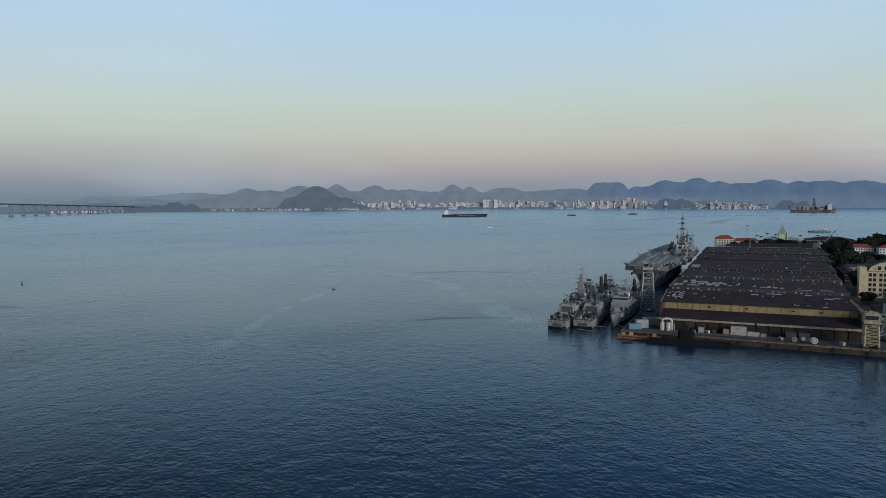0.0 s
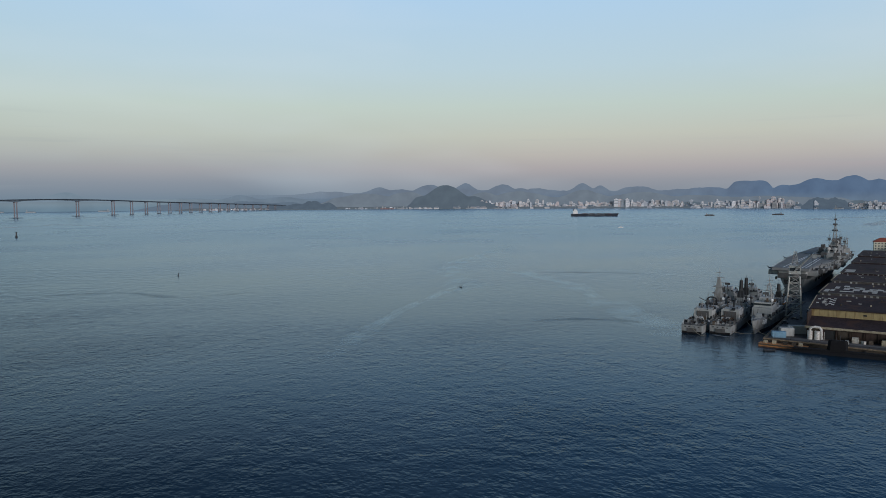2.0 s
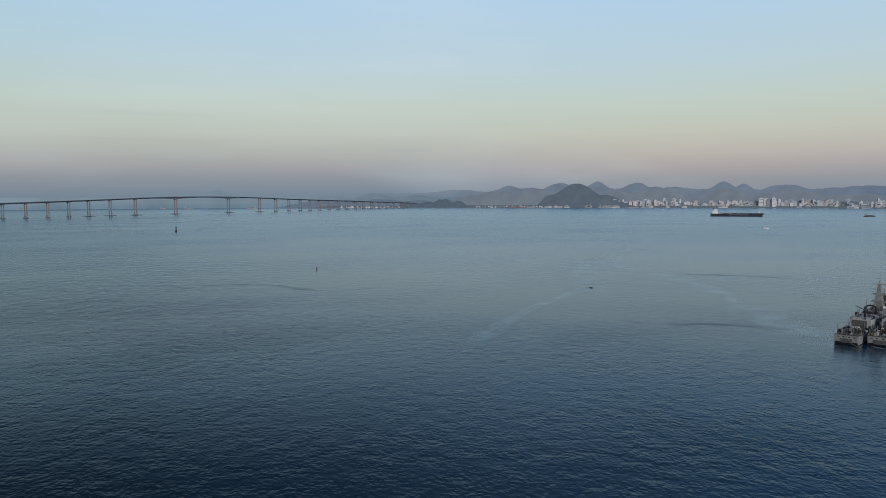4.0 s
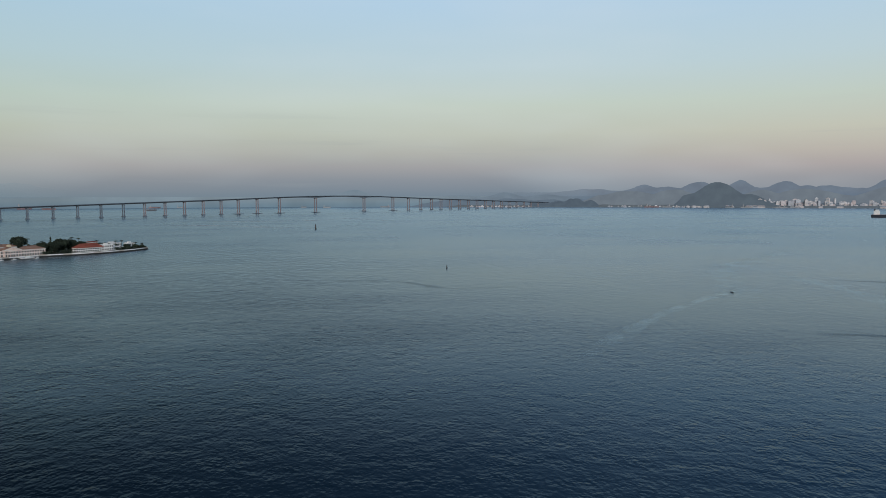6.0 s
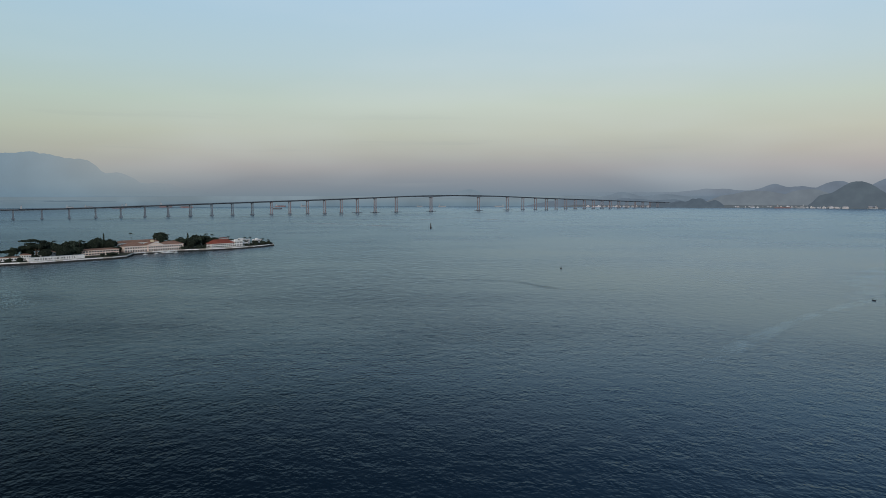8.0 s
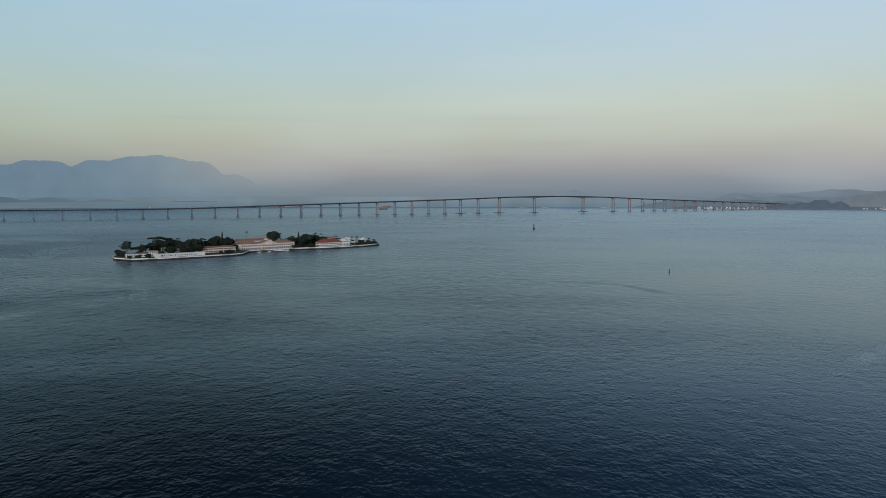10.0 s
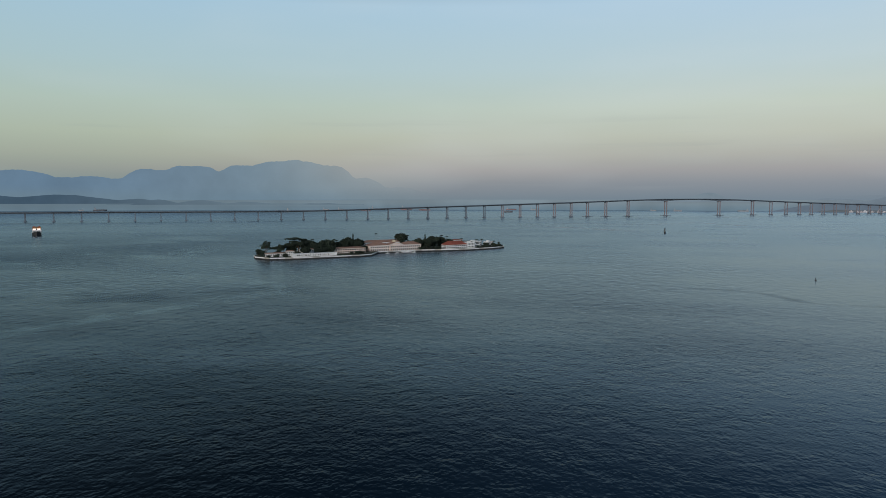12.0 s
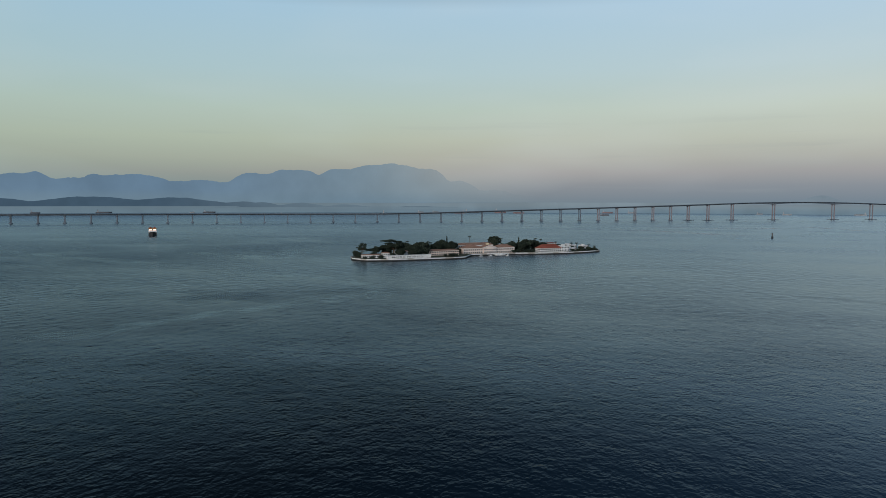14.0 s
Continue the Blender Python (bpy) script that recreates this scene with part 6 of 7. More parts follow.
for k in range(3):
    part("window", boxes((6.8 + k * 4, 8.8 + k * 4, -0.45, -0.28, 19.8, 22.4)), GLASS_DARK, w)
part("cornice", boxes((-0.4, 40.4, -0.6, -0.004, 18.4, 19.2)), PALE, office)
part("roof", hip_roof(0, 40, 1.3, 30, 19.01, 26, 0.4), QUAY, office, "grey roof")
house(dock(162, 150, 2.9, 0), 34, 26, 6.5, 9.5, PALE, QUAY, "low workshop with a grey roof before the offices", 2, 8, "industrial building")
house(dock(141, 88, 2.9, 0), 22, 36, 6, 8.5, PALE, ROOF, "low brown-roofed annex beside the workshop", 2, 6, "industrial building")
house(dock(140, 318, 2.9, 0), 10, 70, 6, 8.5, RUST, ROOF, "long low dark-roofed shed beside the workshop", 1, 4, "industrial building")
house(dock(158, 300, 2.9, 0), 20, 40, 7, 10, PALE, ROOF, "low dark-roofed store behind the offices", 2, 6, "industrial building")
house(dock(160, 360, 2.9, 0), 30, 30, 7, 10, PALE, QUAY, "low grey-roofed store behind the offices", 2, 8, "industrial building")
# a green-domed island palace beyond
pal = thing("palace", dock(106, 800, 0), "pale green gothic customs palace with a spire on its islet", "building")
part("terrace", boxes((-45, 45, -16, 20, -3, 3.4, 0.97)), ROCK, pal)
w = part("wall", boxes((-20, 20, -7, 7, 3.4, 10.5), (-5.5, 5.5, -8, 8, 3.4, 18)), IVORY, pal)
for k in range(9):
    x = -18 + k * 4.5
    part("window", boxes((x - 0.8, x + 0.8, -8.15 if abs(x) < 5 else -7.15, -7.9 if abs(x) < 5 else -6.9, 5.5, 9.3)), GLASS_DARK, w)
part("roof", hip_roof(-20, -5.7, -7, 7, 10.51, 14, 0.4), GREEN_METAL, pal)
part("roof", hip_roof(5.7, 20, -7, 7, 10.51, 14, 0.4), GREEN_METAL, pal)
bm = boxes((-3.6, 3.6, -3.6, 3.6, 18, 24.5, 0.9))
box(bm, -3.3, 3.3, -3.3, 3.3, 24.5, 31, 0.12)
tube(bm, (0, 0, 31.5), (0, 0, 40), 0.4, 0.06)
part("spire", bm, GREEN_METAL, pal)
for sx in (-1, 1):
    part("turret", tube(tube(bmesh.new(), (sx * 5.6, -8.1, 3.4), (sx * 5.6, -8.1, 19), 1.1, 1.0, 8), (sx * 5.6, -8.1, 19), (sx * 5.6, -8.1, 23), 1.3, 0.05, 8), GREEN_METAL, pal)
rng = random.Random(3)
# trees: across, along, height, spread
YARD_TREES = [(142, 462, 24, 9.5), (150, 470, 25, 11), (146, 486, 24, 11), (155, 478, 19, 8), (158, 450, 15, 8), (151, 510, 15, 10), (151, 430, 15, 9), (165, 499, 7, 7), (158, 430, 12, 8), (168, 470, 6, 7), (142, 415, 14, 8), (176, 505, 6, 7), (176, 430, 5, 6), (190, 440, 5, 6), (190, 240, 12, 9), (178, 225, 9, 7), (141, 245, 10, 6), (142, 270, 11, 6), (141, 390, 12, 7), (150, 235, 9, 6), (136, 160, 7, 5)]
SHORE_TREES = [(60, 640, 13, 9), (82, 650, 14, 10), (98, 655, 14, 10), (110, 648, 13, 9), (42, 648, 10, 6), (200, 660, 17, 12), (215, 668, 18, 13), (232, 660, 19, 13), (250, 640, 20, 14), (215, 690, 20, 14), (235, 690, 21, 15), (268, 610, 18, 13), (168, 545, 9, 7), (186, 552, 7, 6), (182, 540, 6, 7), (196, 528, 6, 7)]
for k, (x, y, h, r) in enumerate(YARD_TREES + SHORE_TREES):
    broad_tree(dock(x, y, 2.9, k * 40), h, r, 40 + k, "dense dark green tree among the dockyard houses", group="dockyard trees")
for k, (x, y, h) in enumerate(((84, 770, 17), (96, 765, 16), (150, 745, 16), (70, 690, 18), (75, 694, 16), (128, 760, 15))):
    palm_tree(dock(x, y, 0 if y > 772 else 2.9), h, 70 + k, "tall palm behind the dockyard", group="dockyard palms")
for k, (x, y, h) in enumerate(((62, 476, 24), (58, 690, 30))):
    t = thing("light_mast", dock(x, y, 2.9), "slender lattice floodlight mast", "mast", "floodlight masts")
    part("tower", lattice(bmesh.new(), 0, 0, 0, h, 0.8, 0.35, 9, 0.1), STEEL, t)
    part("lamp_frame", boxes((-1.6, 1.6, -0.3, 0.3, h, h + 1.2)), GREY_DARK, t)

# ---- the low island with its palace ----


def isle(x, y, z=2.4, turn=0):
    return ISLE @ pose(x, y, z, 0, 0, turn)


SHORE_NEAR = [(1, 10), (9, -19), (45, -30), (93, -32), (124, -34), (144, -29), (154, -16), (171, 5), (213, 6), (241, 3), (277, -10), (313, -15), (358, -11), (388, 0)]
SHORE_BACK = [(396, 16), (372, 58), (310, 82), (210, 92), (110, 84), (40, 62), (8, 36)]
ring = SHORE_NEAR + SHORE_BACK
bm = bmesh.new()
lo, hi = ([bm.verts.new((x, y, z)) for x, y in ring] for z in (-4, 2.4))
bm.faces.new(hi)
for k in range(len(ring)):
    j = (k + 1) % len(ring)
    bm.faces.new((lo[k], lo[j], hi[j], hi[k]))
bmesh.ops.recalc_face_normals(bm, faces=bm.faces)
for f in bm.faces:
    f.material_index = 0 if f.normal.z > 0.5 else 1
g = tagged(link("ground_island", bm, [EARTH, ROCK]), "flat walled island of paths, lawns and palms", "island", kind="structure")
g.matrix_world = ISLE
sea_wall = thing("wall_sea", ISLE, "low white sea wall round the island", "sea wall", kind="structure")
for (x0, y0), (x1, y1) in zip(ring, ring[1:] + ring[:1]):
    a, b = Vector((x0, y0, 0)), Vector((x1, y1, 0))
    n = max(1, int((b - a).length / 8))
    side = Vector((b.y - a.y, a.x - b.x, 0)).normalized()
    for k in range(n):
        p, q = a.lerp(b, (k + 0.01) / n), a.lerp(b, (k + 0.99) / n)
        bm = bmesh.new()
        loft(bm, [[v + side * 0.35 + Vector((0, 0, 1.65)), v + side * 0.35 + Vector((0, 0, 2.95)), v - side * 0.25 + Vector((0, 0, 2.95)), v - side * 0.25 + Vector((0, 0, 1.65))] for v in (p, q)])
        part("wall_panel", bm, WORN_WHITE if k % 4 == 2 else WHITE, sea_wall)
rng = random.Random(21)
bm = bmesh.new()
for (x0, y0), (x1, y1) in zip(SHORE_NEAR, SHORE_NEAR[1:]):
    a, b = Vector((x0, y0, 0)), Vector((x1, y1, 0))
    side = Vector((b.y - a.y, a.x - b.x, 0)).normalized()
    for k in range(int((b - a).length / 1.1)):
        p = a.lerp(b, rng.random()) + side * rng.uniform(0.3, 1.8)
        s = rng.uniform(0.4, 0.95)
        box(bm, p.x - s, p.x + s, p.y - s * 0.7, p.y + s * 0.7, -0.7, rng.uniform(0.2, 0.9), rng.uniform(0.5, 0.8), turn=rng.random() * 3)
st = tagged(link("shore_stones", bm, ROCK), "dark wet boulders along the foot of the sea wall", "stones", kind="stuff")
st.matrix_world = ISLE


def arcade(t, wall, x0, x1, y, z0, fh, floors, n, trim, arched_ground=True):
    """Rows of tall windows with pale frames on a long front."""
    for f in range(floors):
        for k in range(n):
            c = x0 + (x1 - x0) * (k + 0.5) / n
            w = (x1 - x0) / n * 0.56
            a, b = z0 + f * fh + fh * (0.08 if f == 0 and arched_ground else 0.25), z0 + f * fh + fh * 0.78
            win = part("window", boxes((c - w / 2, c + w / 2, y - 0.06, y + 0.04, a, b)), GLASS_DARK, wall)
            part("window_frame", boxes((c - w / 2 - 0.22, c - w / 2 - 0.003, y - 0.14, y + 0.02, a, b), (c + w / 2 + 0.003, c + w / 2 + 0.22, y - 0.14, y + 0.02, a, b),
                                       (c - w / 2 - 0.3, c + w / 2 + 0.3, y - 0.18, y + 0.02, b + 0.003, b + 0.35)), trim, win)


# palace: two storeys, pink, with a pedimented middle
pal = thing("palace", isle(165, 17, 2.4, -3) @ Matrix.Diagonal((1.11, 1, 1, 1)), "long pink two-storey palace with white trim and a central pediment", "building")
w = part("wall", boxes((0, 73, 0, 15, -0.4, 7.2), (28, 46, -1.6, 0.0, -0.4, 7.8)), PINK, pal)
arcade(pal, w, 1, 27.5, 0, 0, 3.55, 2, 9, WHITE)
arcade(pal, w, 46.5, 72, 0, 0, 3.55, 2, 9, WHITE)
arcade(pal, w, 28.5, 45.5, -1.6, 0, 3.55, 2, 6, WHITE)
part("string_course", boxes((-0.2, 27.8, -0.3, -0.003, 3.5, 3.9), (46.2, 73.2, -0.3, -0.003, 3.5, 3.9), (27.8, 46.2, -1.9, -1.603, 3.5, 3.9)), WHITE, w)
part("cornice", boxes((-0.4, 27.6, -0.5, 15.4, 7.2, 7.7), (46.4, 73.4, -0.5, 15.4, 7.2, 7.7), (27.6, 46.4, -2.1, 15.4, 7.8, 8.3)), WHITE, pal)
part("roof", hip_roof(-0.2, 27.4, -0.2, 15.2, 7.703, 11.8, 0.3), TILE_BROWN, pal, "pale brown tiled roof")
part("roof", hip_roof(46.6, 73.2, -0.2, 15.2, 7.703, 11.8, 0.3), TILE_BROWN, pal, "pale brown tiled roof")
part("roof", hip_roof(28, 46, 0, 15, 8.303, 12.4, 0.3), TILE_BROWN, pal, "pale brown tiled roof")
bm = bmesh.new()
loft(bm, [[(28.5, y, 8.303), (37, y, 11.6), (45.5, y, 8.303)] for y in (-2.0, -1.2)])
part("pediment", bm, PINK, pal)
part("pediment_trim", tube(tube(bmesh.new(), (28, -2.15, 8.4), (37, -2.15, 11.9), 0.25, n=5), (37, -2.15, 11.9), (46, -2.15, 8.4), 0.25, n=5), WHITE, pal)
part("door", boxes((35.4, 38.6, -1.72, -1.58, 0, 3.2)), BARK, w)
part("roof_lantern", boxes((35, 39, 5.5, 9, 11.6, 13.6, 0.9), (35.5, 38.5, 6, 8.5, 13.6, 14.4, 0.6)), CREAM, pal)
house(isle(200, 50, 2.4, -3), 56, 12, 10, 13.5, WHITE, TILE_BROWN, "long pale building behind the palace", 2, 16, group="island houses")
house(isle(125, 14, 2.4, -3), 57, 12, 5.9, 8.0, PINK, TILE_BROWN, "long pale two-storey house with a brown tiled roof and dark galleries", 2, 17, group="island houses", opening=2.3)
house(isle(301, 8, 2.4, -3), 36, 14, 5.2, 11.0, WHITE, TILE_RED, "white house with a bright red roof by the sea wall", 2, 11, group="island houses", opening=2.3)
house(isle(325, 4, 2.4, -3), 13, 11, 7.6, 8, WHITE, WHITE, "flat-roofed white house by the sea wall", 2, 5, flat=True, group="island houses")
house(isle(339, 8, 2.4, 0), 11, 8, 4.2, 5, WHITE, WHITE, "low flat white house by the water", 1, 5, flat=True, group="island houses")
house(isle(352, 30, 2.4, 4), 24, 9, 7.0, 8, WHITE, WHITE, "white terraced house near the point", 2, 8, flat=True, group="island houses")
house(isle(376, 24, 2.4, 8), 12, 8, 6.0, 7, WHITE, WHITE, "small white house at the point", 2, 4, flat=True, group="island houses")
house(isle(330, 45, 2.4, 0), 16, 9, 9.5, 11, WHITE, TILE_RED, "white house half hidden behind trees", 3, 5, group="island houses")
house(isle(270, 50, 2.4, 0), 18, 9, 8, 11, WHITE, TILE_BROWN, "pale house half hidden behind trees", 2, 6, group="island houses")
house(isle(150, 46, 2.4, 0), 30, 11, 10, 13.5, WHITE, TILE_BROWN, "pale house behind trees near the palace", 3, 9, group="island houses")
house(isle(70, 12, 2.4, -2), 16, 8, 6.5, 9, WHITE, TILE_BROWN, "small white house under the trees", 2, 6, group="island houses")
house(isle(25, 6, 2.4, -10), 24, 7, 3.6, 5.0, WHITE, TILE_BROWN, "low white boat shed at the point", 1, 9, group="island houses")
house(isle(44, 4, 2.4, -8), 10, 6, 5.6, 7.4, WHITE, TILE_BROWN, "small white gatehouse by the sea wall", 2, 4, group="island houses")

# the long white front wall with its painted words
front = thing("lettered_wall", isle(38, -19.5, 2.4, -1.5), "long white waterfront wall painted with dark lettering", "wall")
w = part("wall", boxes((0, 60, 0, 5, -0.4, 3.9)), WHITE, front)
part("coping", boxes((-0.3, 60.3, -0.35, 5.3, 3.9, 4.2)), WHITE, front)
for k in range(16):
    x = 0.2 + k * 3.95
    part("pilaster", boxes((x, x + 0.45, -0.25, -0.003, 0, 3.9)), WHITE, w)
x = 7.0
for word in ("MARINHA", "DO", "BRASIL"):
    for ch in word:
        cu = bpy.data.curves.new("letter", "FONT")
        cu.body, cu.size, cu.extrude, cu.offset, cu.align_x = ch, 2.6, 0.04, 0.12, "CENTER"
        tmp = bpy.data.objects.new("letter", cu)
        me = bpy.data.meshes.new_from_object(tmp)
        bpy.data.objects.remove(tmp)
        me.materials.append(BLACK)
        ob = new("letter", me)
        ob.parent = w
        ob.matrix_local = pose(x, -0.07, 1.1, 90, 0, 0)
        x += 2.75
    x += 1.6

jetty = thing("jetty", isle(203, 2, 0, 0), "small white landing stage in front of the palace", "jetty")
part("platform", boxes((-1, 14, -14, -8.5, 1.1, 1.7), (3.5, 7.5, -8.5, 3, 1.3, 1.9)), WHITE, jetty)
for x in (0, 6.5, 13):
    for y in (-13, -9.5):
        part("pile", tube(bmesh.new(), (x, y, -3), (x, y, 1.2), 0.35), CONCRETE, jetty)
part("hut", boxes((5, 9.5, -12.5, -9.5, 1.7, 4.0, 0.96)), WHITE, jetty)
part("hand_rail", rails(bmesh.new(), [(-0.8, -13.8, 1.7), (13.8, -13.8, 1.7), (13.8, -8.7, 1.7)], 1.0, 0.06), WHITE, jetty)

# trees: along, inland, height, spread, flat crown
WEST_TREES = [(20, 27, 11.5, 5, 1), (10, 24, 8, 3.4, 0), (11, 14, 7.2, 3.4, 0), (34, 24, 10.4, 7.36, 1), (45, 30, 11.2, 6.44, 1), (62, 18, 15.2, 8.28, 1), (76, 26, 16.5, 9.5, 0), (58, 34, 13.6, 8.28, 0), (66, 6, 9.5, 6.5, 0), (50, -8, 5.6, 3.68, 0), (30, 12, 5.6, 3.68, 0)]
MIDDLE_TREES = [(84, 20, 14.4, 8.28, 0), (98, 22, 15.6, 9.2, 0), (108, 28, 16.2, 9.6, 0), (88, 12, 12.5, 7.5, 0), (104, 10, 10.5, 6.5, 0), (120, 36, 12.8, 8.28, 0), (132, 34, 14.4, 9.2, 0), (142, 38, 17.6, 10.12, 0), (154, 30, 16, 8.28, 0), (92, 6, 8.8, 5.52, 0), (80, -4, 8, 5.52, 0), (232, 46, 21, 8.5, 0), (238, 34, 11.2, 7.36, 0), (160, 24, 7.2, 4.6, 0)]
EAST_TREES = [(246, 24, 13.6, 8.28, 0), (254, 30, 12.8, 8.28, 0), (262, 22, 12, 7.36, 0), (270, 30, 13.6, 8.28, 0), (280, 34, 16, 9.2, 0), (296, 38, 14.4, 8.28, 0), (306, 30, 12, 7.36, 0), (322, 20, 9.6, 6.44, 0), (336, 22, 8.8, 5.52, 0), (345, 14, 6.4, 4.6, 0), (364, 14, 5.6, 4.6, 0), (376, 12, 4.8, 3.68, 0), (386, 10, 4, 2.76, 0)]
for k, (x, y, h, r, flat) in enumerate(WEST_TREES + MIDDLE_TREES + EAST_TREES):
    broad_tree(isle(x, y, 2.35, k * 47), h, r, 100 + k, "wide flat-topped dark tree on the island" if flat else "dense dark green tree on the island", flat=bool(flat), group="island trees")
rng = random.Random(77)
for k in range(44):  # low bushes along the walks behind the sea wall
    x = rng.choice((rng.uniform(8, 36), rng.uniform(100, 152), rng.uniform(240, 276), rng.uniform(318, 386)))
    front = -20 if x < 140 else 4 if x < 260 else -2
    broad_tree(isle(x, front + rng.uniform(2, 9), 2.3, k * 50), rng.uniform(2.2, 4.6), rng.uniform(1.5, 2.8), 400 + k, "low dark bush along the island walk", "bush", group="island bushes")
for k, (x, y, h) in enumerate(((118, 30, 21), (124, 34, 19), (112, 22, 20), (228, 46, 23), (200, 64, 26), (246, 50, 22), (300, 40, 21), (312, 44, 19), (330, 30, 15), (352, 22, 13), (368, 30, 12), (382, 18, 9), (388, 12, 7), (16, 30, 15), (86, 30, 22), (262, 44, 17))):
    palm_tree(isle(x, y, 2.35), h * 0.85, 200 + k, "tall palm above the island roofs", group="island palms")
casuarina_tree(isle(19, 20, 2.35), 18.5, 5.6, 309, "tall airy casuarina with loose drooping plumes", "island trees")
cedar_tree(isle(64, 26, 2.35, 10), 21, 310, "old dark cedar with wide level boughs", "island trees", 1.45)
cedar_tree(isle(38, 20, 2.35, 70), 12.5, 311, "small dark cedar with level boughs", "island trees")
pine_tree(isle(153, 44, 2.35), 25, 301, "tall narrow conifer rising above the island trees")
pine_tree(isle(270, 40, 2.35), 21, 302, "narrow conifer beside the palace")
for k, (x, y, L) in enumerate(((182, -4, 6), (196, -6, 7), (222, -9, 8))):
    small_boat(ISLE @ pose(x, y, 0, 0, 0, 15 * k), L, WHITE, "small white boat moored before the palace", group="moored boats at the island")
t = thing("flagpole", isle(203, 8, 2.4), "white flagpole before the palace", "flagpole")
part("pole", tube(bmesh.new(), (0, 0, 0), (0, 0, 17), 0.14, 0.06), WHITE, t)
part("yard", tube(bmesh.new(), (-2, 0, 12), (2, 0, 12), 0.07), WHITE, t)

# ---- vessels and marks on the bay ----
cargo_ship(facing(42.75, 2800, 0, 2), 180, 28, 9, FAR_BLACK, "long black-hulled bulk carrier with a white deckhouse at anchor", 0.09, 20, 0, True)
drill = cargo_ship(facing(68.5, 3605, 0, 0), 185, 34, 11, FAR_RED, "red drill ship with a crowded white superstructure", 0.85, 32, 2)
part("derrick", lattice(bmesh.new(), 2, 0, 13, 62, 9, 2.5, 7, 0.9), GREY_DARK, drill, "dark drilling derrick")
rig = random.Random(12)
for k in range(34):
    x, h = rig.uniform(-84, 84), rig.uniform(5, 17) * (1.5 if rig.random() < 0.25 else 1)
    w, y = rig.uniform(3, 9), rig.uniform(-11, 6)
    bm = boxes((x - w, x + w, y - 5, y + 5, 11.4, 11.5 + h, 0.97))
    if k % 3 == 0:
        tube(bm, (x, y, 11.5 + h), (x + rig.uniform(-9, 9), y, 11.5 + h + rig.uniform(6, 20)), 0.7, 0.4, 5)
    part("module", bm, rig.choice((FAR_WHITE, FAR_WHITE, FAR_RED, FAR_DARK, GREY_PALE)), drill)
part("helideck", tube(boxes((-98, -94, -3, 3, 12, 27)), (-96, 0, 27), (-96, 0, 28.2), 13, n=8), FAR_DARK, drill)
part("bow_stripe", boxes((-92.8, -30, -17.3, -16.2, 2.0, 10.4), (40, 70, -17.3, -16.2, 2.0, 10.4)), FAR_DARK, drill, "dark blue hull plating")
cargo_ship(facing(51.26, 2910, 0, 5), 36, 9, 3, GREY_DARK, "small dark coastal freighter at anchor", 0.2, 7, 0, False, "small ships at anchor")
cargo_ship(facing(55.94, 3091, 0, -6), 42, 9, 3, GREY_DARK, "small dark supply boat", 0.75, 7, 0, False, "small ships at anchor")
small_boat(facing(44.75, 1770, 0, 10), 14, WHITE, "white motor yacht under way")
small_boat(facing(32.1, 590, 0, 120), 4.2, BLACK, "small dark open motor boat", cabin=False)

ferry = thing("ferry", facing(68.9, 1645, 0, 182), "blue-hulled passenger ferry with white upper deck", "ferry")
bm = hull_mesh(42, 9, 2.6, 3.2, stern=0.9, rake=0.04, full=0.7)
bmesh.ops.translate(bm, verts=bm.verts, vec=(-21, 0, 0))
part("hull", bm, BLUE, ferry)
s = part("saloon", boxes((-16, 14, -3.9, 3.9, 2.6, 5.4, 0.97), (-18, -9, -3.2, 3.2, 5.4, 8.0, 0.95)), WHITE, ferry)
part("window_band", boxes((-15, 13, -3.98, 3.98, 3.7, 4.7)), GLASS_DARK, s)
part("mast", tube(bmesh.new(), (-13, 0, 8), (-13, 0, 12.5), 0.2, 0.08), WHITE, ferry)

ferry2 = thing("ferry", facing(-47.46, 1680, 0, -90), "high white and orange ferry seen end on", "ferry")
bm = hull_mesh(60, 17, 8.2, 9.0, stern=0.95, rake=0.03, full=0.8, flare=0.95)
bmesh.ops.translate(bm, verts=bm.verts, vec=(-30, 0, 0))
part("hull", bm, BLACK, ferry2)
part("rubbing_strake", boxes((-29.6, 24, -8.75, 8.75, 6.4, 6.9)), WHITE, ferry2)
part("deck_band", boxes((-28, 24, -8.4, 8.4, 8.2, 11.0)), WHITE, ferry2)
s = part("saloon", boxes((-26, 22, -7.8, 7.8, 11.0, 15.2, 0.97)), PINK, ferry2, "pale saloon with lit windows")
for y in (-5.2, -2.6, 0, 2.6, 5.2):
    for x in (-25.9, 21.9):
        part("saloon_window", boxes((x - 0.35, x + 0.35, y - 1.0, y + 1.0, 12.2, 14.2)), LAMPLIGHT if abs(y) > 2 else GLASS_DARK, s)
part("roof", boxes((-27, 23, -8.3, 8.3, 15.2, 16.6, 0.95)), ORANGE, ferry2, "orange-red roof")
for y in (-4.6, 4.6):
    part("funnel", boxes((-4, 4, y - 1.4, y + 1.4, 16.6, 18.6, 0.9)), HULL_RED, ferry2)

